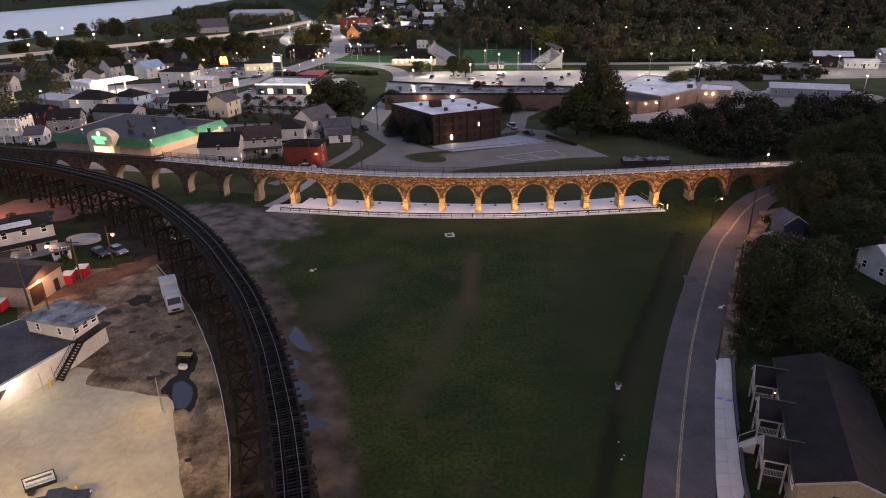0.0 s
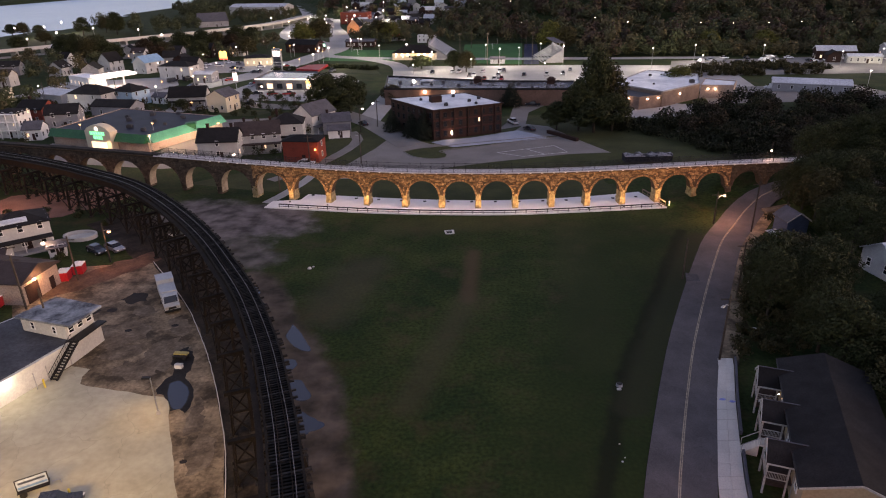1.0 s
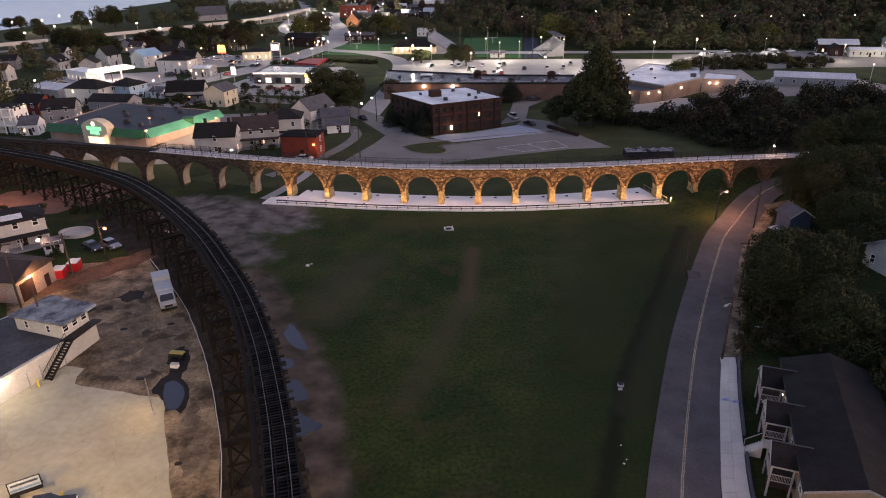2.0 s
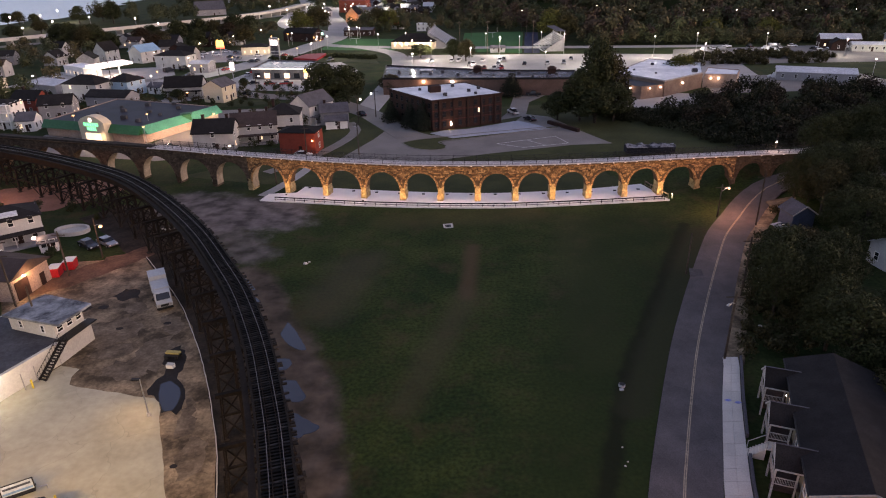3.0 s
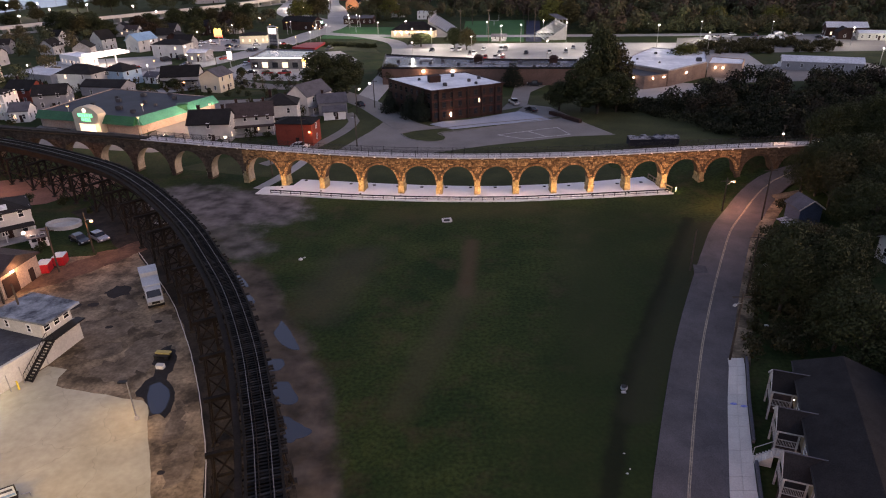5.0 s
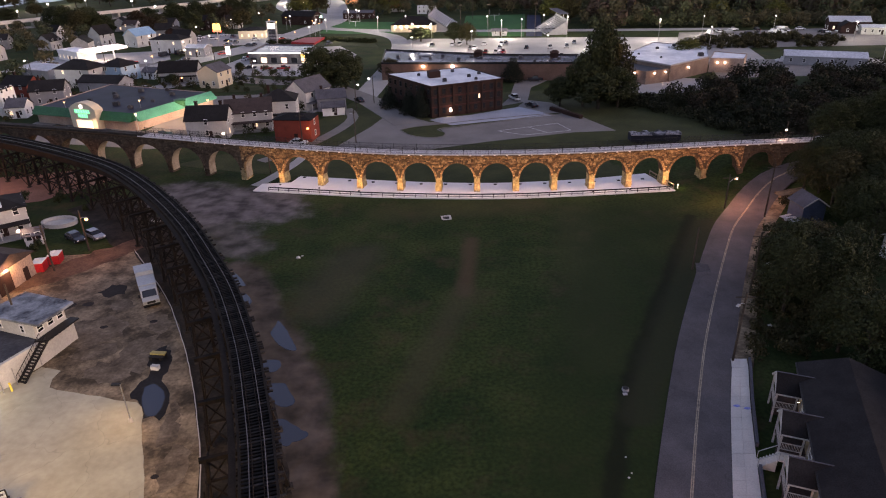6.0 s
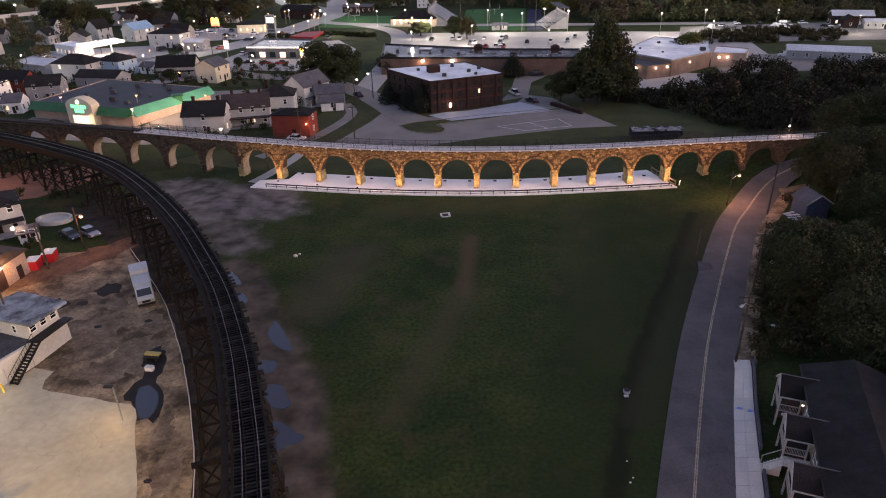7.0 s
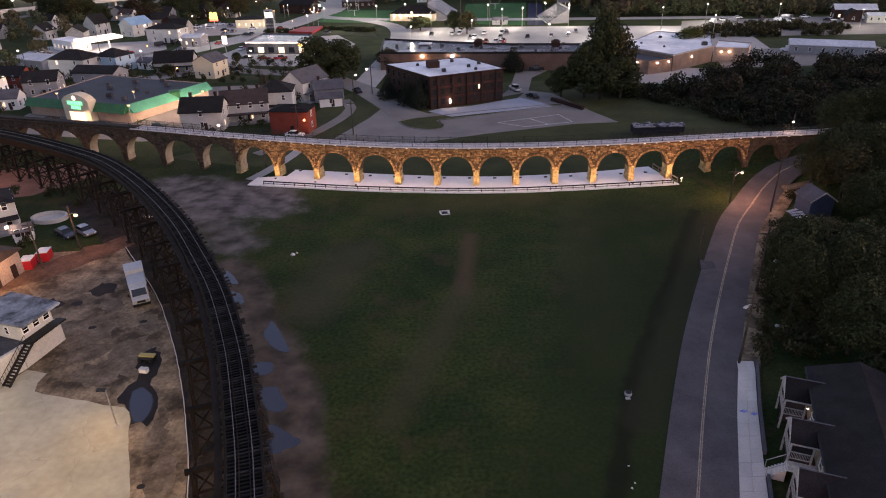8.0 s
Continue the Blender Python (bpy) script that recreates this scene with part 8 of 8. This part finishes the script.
for x, y, a in even(hl, 18):
    part("support", Shape().box(x, y, 0, 1.4, 9, 3.6, math.degrees(a)), CONCRETE, hw)


# ---- trees ----
def road_gap(x, y):
    return min(math.hypot(x - p[0], y - p[1]) for p in ROAD)


# the wood beside the road
placed = []
kinds = ("olive", "green", "green", "olive", "green")
tries = 0
while len(placed) < 125 and tries < 9000:
    tries += 1
    x, y = random.uniform(38, 122), random.uniform(48, 150)
    line = bend(y, [(45, 12), (72, 9), (100, 10), (118, 11), (150, 11)])
    road_x = bend(y, [(50.4, 21.6), (73.8, 30.3), (97.5, 41.3), (120, 53.5), (137, 66.8), (150, 88)])
    if road_gap(x, y) < 8 or x - road_x < line or (29 < x < 46.5 and y < 70) or math.dist((x, y), (61, 113)) < 6.5 or math.dist((x, y), (70.6, 96.4)) < 6.5:
        continue
    if 50 < x < 63 and 97 < y < 109:
        continue
    if any(math.dist((x, y), q) < 4.3 for q in placed):
        continue
    def shades(px, py, reach):
        """Whether a tree here would stand before a building, as the road sees it."""
        ux, uy = Vector((-px, -py)).normalized()
        along = (x - px) * ux + (y - py) * uy
        return -2 < along < reach and abs((x - px) * uy - (y - py) * ux) < 6.5
    if shades(60.5, 112, 21) or shades(68.2, 95, 17):
        continue
    if y > 127 and x < 80 and abs(y - face_y(x)) < 7:
        continue
    placed.append((x, y))
    k = random.randrange(5)
    tree(x, y, random.uniform(8.0, 12.0), random.uniform(3.8, 5.2), kinds[k], k % 3, z=bank(x, y) if y > 104 else 0.0, dense=9000, leaf=0.125)
for x, y in ((71.5, 124.5), (75.5, 124), (79.5, 123.0), (72.5, 119), (76, 137.5), (80, 139), (85, 134), (86, 140), (68.5, 121)):
    tree(x, y, random.uniform(8, 10.5), random.uniform(4.2, 5.2), "green", 1, z=bank(x, y), dense=9000, leaf=0.125)
for x, y in ((65.0, 122.4), (67.6, 124.4), (69.6, 122.0), (66.0, 119.0)):
    tree(x, y, random.uniform(9, 11), random.uniform(3.2, 3.8), "green", 0, z=bank(x, y), dense=9000, leaf=0.125)
# single trees behind the viaduct
tree(-46.5, 226, 15, 8.0, "green", 3, dense=6000, leaf=0.20)
tree(-39, 229, 13.5, 6.5, "green", 3, dense=6000, leaf=0.20)
tree(41.5, 201, 24, 6.6, "green", 3, dense=6000, leaf=0.20)
tree(46.0, 203, 19, 6.2, "olive", 3, dense=6000, leaf=0.20)
tree(36.5, 198, 16, 6.4, "green", 3, dense=6000, leaf=0.20)
tree(40.5, 195, 11, 8.0, "green", 3, dense=6000, leaf=0.20)
tree(46.5, 197, 12, 6.5, "green", 3, dense=6000, leaf=0.20)
tree(-42.5, 224, 10, 8.0, "green", 3, dense=6000, leaf=0.20)
tree(30, 199, 9, 5.0, "green", 3, dense=6000, leaf=0.20)
tree(18.6, 236, 9.5, 4.0, "conifer", 0, dense=4000, leaf=0.22)
tree(-10.5, 189.5, 9.0, 3.4, "conifer", 0, dense=4000, leaf=0.22)
tree(-14.5, 192.5, 8.0, 3.0, "conifer", 0, dense=4000, leaf=0.22)
tree(-21, 200, 7.0, 3.0, "conifer", 0, dense=4000, leaf=0.22)
tree(-19.5, 335, 7, 7.0, "green", 3, dense=6000, leaf=0.20)
tree(3, 322, 10, 5.0, "olive", 3, dense=6000, leaf=0.20)
tree(-3, 328, 10, 5.0, "green", 3, dense=6000, leaf=0.20)
tree(-25.5, 246, 7, 5.0, "olive", 3, dense=6000, leaf=0.20)
tree(88, 268, 9, 7.0, "yellow", 0, dense=3000, leaf=0.26)
for x, y, h, r, k in ((-56, 470, 15, 9, "olive"), (-48, 466, 14, 8, "yellow"), (-98, 470, 16, 9, "olive"), (-108, 462, 15, 9, "yellow"), (54, 404, 17, 9, "yellow"), (62, 396, 15, 8, "olive"), (-170, 372, 11, 6, "rust"),
                      (-150, 384, 12, 7, "green"), (-128, 398, 12, 7, "olive"), (-140, 410, 13, 7, "rust"), (-176, 420, 14, 8, "green"), (-190, 400, 12, 6, "rust"), (-205, 380, 14, 8, "green"), (-215, 392, 15, 8, "green"),
                      (-86, 262, 4, 2.4, "green"), (-104, 240, 4, 3, "green"), (140, 382, 12, 8, "yellow"), (170, 380, 12, 8, "yellow")):
    tree(x, y, h, r, k, 3 if k in ("green", "olive") else 0, dense=6000 if k in ("green", "olive") else 3000, leaf=0.20 if k in ("green", "olive") else 0.26)


# trees on both sides of the highway: x, y, height, spread
for k, (x, y, h, r) in enumerate([(-385, 572, 10, 7), (-374, 570, 11, 7), (-362, 573, 9, 6), (-302, 452, 10, 7), (-309, 494, 9, 7), (-232, 388, 16, 7.5), (-221, 380, 17, 8), (-211, 376, 15, 7), (-200, 384, 10, 6),
                                  (-320, 567, 15, 7), (-312, 590, 13, 7), (-290, 565, 19, 8), (-200, 437, 10, 6), (-181, 405, 9, 6), (-176, 433, 11, 5), (-166, 430, 14, 7), (-158, 433, 12, 7), (-154, 462, 14, 8), (-146, 470, 12, 7)]):
    tree(x, y, h, r, ("green", "olive", "green")[k % 3], 3, dense=6000, leaf=0.20)


def scatter(n, x0, x1, y0, y1, ok, h, r, gap):
    out, tries = [], 0
    while len(out) < n and tries < n * 40:
        tries += 1
        x, y = random.uniform(x0, x1), random.uniform(y0, y1)
        if ok(x, y) and all((x - q[0]) ** 2 + (y - q[1]) ** 2 > gap * gap for q in out[-400:]):
            out.append((x, y, height(x, y), random.uniform(*h), random.uniform(*r)))
    return out


def behind(x, y):
    """The tangle between the viaduct's end and the stores."""
    if x < 76 and y > 203:
        return False
    return y > bend(x, [(44, 209), (56, 199), (62, 188), (70, 175), (84, 164), (100, 156), (160, 148)]) and y < bend(x, [(44, 214), (62, 214), (74, 214), (90, 230), (100, 236), (160, 236), (170, 246), (260, 290)])


mid = scatter(345, 50, 250, 150, 290, behind, (3.2, 6.6), (3.2, 5.2), 3.4)
wood("woodland", mid[::2], BRUSH_GREEN, "dense dark green thicket behind the viaduct", 560, 0.36, 3, 0.75)
wood("woodland", mid[1::2], BRUSH_BROWN, "dense olive-brown thicket behind the viaduct", 560, 0.36, 4, 0.75)
low = scatter(360, 42, 125, 158, 215, lambda x, y: bend(x, [(42, 200), (53, 194.5), (59.5, 184), (64, 176.5), (71, 165.5), (84, 161), (125, 155)]) < y < bend(x, [(44, 213), (70, 200), (125, 200)]), (1.6, 3.2), (1.6, 2.8), 1.5)
wood("undergrowth", low, BRUSH_GREEN, "low dark brambles at the edge of the thicket", 150, 0.3, 5)
right_bushes = scatter(150, 36, 75, 72, 125, lambda x, y: 5.5 < (x - bend(y, [(50.4, 21.7), (75.2, 31.5), (88.2, 37.3), (101.7, 43.7), (118, 53.2), (129, 62.6)])) < 14 and math.dist((x, y), (60, 112)) > 6, (0.8, 2.4), (0.9, 1.9), 1.6)
wood("undergrowth", right_bushes, LEAF_OLIVE, "dark brush between the road and the wood", 170, 0.18, 7)
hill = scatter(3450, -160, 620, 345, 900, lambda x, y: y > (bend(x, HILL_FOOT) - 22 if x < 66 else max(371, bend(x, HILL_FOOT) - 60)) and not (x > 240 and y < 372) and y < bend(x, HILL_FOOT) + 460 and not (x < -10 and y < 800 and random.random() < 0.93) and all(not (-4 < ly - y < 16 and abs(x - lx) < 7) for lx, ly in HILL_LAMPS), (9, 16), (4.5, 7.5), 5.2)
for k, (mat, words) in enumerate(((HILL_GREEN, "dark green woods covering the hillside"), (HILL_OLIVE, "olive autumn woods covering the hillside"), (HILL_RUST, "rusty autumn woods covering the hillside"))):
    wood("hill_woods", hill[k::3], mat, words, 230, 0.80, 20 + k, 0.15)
foot = scatter(170, 62, 262, 360, 380, lambda x, y: y > bend(x, [(62, 384), (72, 371), (140, 366), (150, 362), (262, 364)]) and math.dist((x, y), (228, 352)) > 14, (4, 9), (3, 5), 4.0)
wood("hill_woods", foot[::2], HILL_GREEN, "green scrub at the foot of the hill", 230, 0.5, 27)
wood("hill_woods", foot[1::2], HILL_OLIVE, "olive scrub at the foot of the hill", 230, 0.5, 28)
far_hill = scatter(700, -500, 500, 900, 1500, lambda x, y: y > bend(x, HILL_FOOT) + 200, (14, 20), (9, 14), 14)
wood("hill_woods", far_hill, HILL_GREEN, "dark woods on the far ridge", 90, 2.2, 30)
def clump(x, y):
    """Woods between the highway and the river, with clearings."""
    return any(((x - cx) / rx) ** 2 + ((y - cy) / ry) ** 2 < 1 for cx, cy, rx, ry in ((-266, 578, 30, 16), (-240, 596, 14, 14), (-300, 790, 26, 30), (-258, 700, 20, 18), (-330, 860, 30, 30), (-318, 600, 10, 10), (-290, 960, 40, 40)))


river_bank = scatter(130, -380, -200, 540, 1000, clump, (11, 18), (5.0, 8.0), 6.0)
wood("river_woods", river_bank, HILL_GREEN, "dark trees along the river bank", 380, 0.62, 40, 0.3)
town_trees = scatter(330, -260, 60, 190, 860, lambda x, y: abs(x - bend(y, [(150, -230), (205, -170), (255, -138), (392, -86), (560, -94), (800, -150)])) > 12 and (y > 440 or x < -130) and not (-195 < x < -126 and 268 < y < 375)
                     and not (-62 < x < 46 and y < 445) and all(math.dist((x, y), q) > 9 for q in taken) and abs(x - bend(y, [(448, -86), (520, -130), (620, -150), (760, -168), (1000, -230)])) > 13 and not (x < -138 and 395 < y < 640) and (x < -150 or y < 560 or random.random() < 0.25), (6, 11), (3.5, 6), 7)
wood("town_trees", town_trees[::2], HILL_GREEN, "dark trees between the far houses", 260, 0.52, 50, 0.3)
wood("town_trees", town_trees[1::2], HILL_OLIVE, "olive autumn trees between the far houses", 260, 0.52, 51, 0.3)
hedge = scatter(70, -95, -42, 330, 348, lambda x, y: abs(y - bend(x, [(-93, 337), (-82, 340), (-63.5, 344.5), (-43, 334.5)])) < 1.6, (1.2, 2.2), (1.2, 1.9), 1.0)
wood("undergrowth", hedge, LEAF_GREEN, "dark hedge between the street and the shop", 130, 0.28, 55)
yard_bushes = scatter(120, 92, 178, 284, 328, lambda x, y: bend(x, [(92, 286), (118, 300), (136, 297), (171, 303)]) < y < bend(x, [(92, 296), (116, 322), (150, 327), (178, 312)]) and noise.noise((x * 0.06, y * 0.06, 2.0)) > -0.15, (1.2, 3.6), (1.8, 3.4), 2.6)
wood("woodland", yard_bushes, LEAF_OLIVE, "brown-green scrub between the yards", 260, 0.34, 56)
garden = scatter(230, -205, -36, 165, 262, lambda x, y: all(math.dist((x, y), q) > 7.5 for q in taken + HOMES) and abs(x - bend(y, [(150, -230), (205, -170), (255, -138), (292, -116)])) > 10 and not (-126 < x < -66 and 150 < y < 224) and (x < -44 or y < 175), (1.2, 4.0), (1.1, 2.6), 3.4)
wood("undergrowth", garden[::2], LEAF_GREEN, "dark garden bushes between the houses", 190, 0.22, 57)
wood("undergrowth", garden[1::2], LEAF_OLIVE, "brown garden scrub between the houses", 190, 0.22, 58)
opposite = scatter(420, -1240, -845, 600, 2400, lambda x, y: True, (12, 18), (9, 14), 13)
wood("far_bank_woods", opposite, HILL_GREEN, "dark woods on the far river bank", 90, 2.0, 60)
near_left = scatter(40, -108, -68, 92, 140, lambda x, y: math.dist((x, y), (-80.5, 110.6)) > 9 and math.dist((x, y), (-82, 97.5)) > 8 and math.dist((x, y), (-73.5, 114.4)) > 5 and x < -70 and y < 128 and math.dist((x, y), (-71, 91.4)) > 9, (1.2, 2.6), (0.9, 1.8), 3)
wood("undergrowth", near_left, LEAF_GREEN, "dark bushes round the white house", 170, 0.2, 70)

# ---- pieces last ----
make_ties()
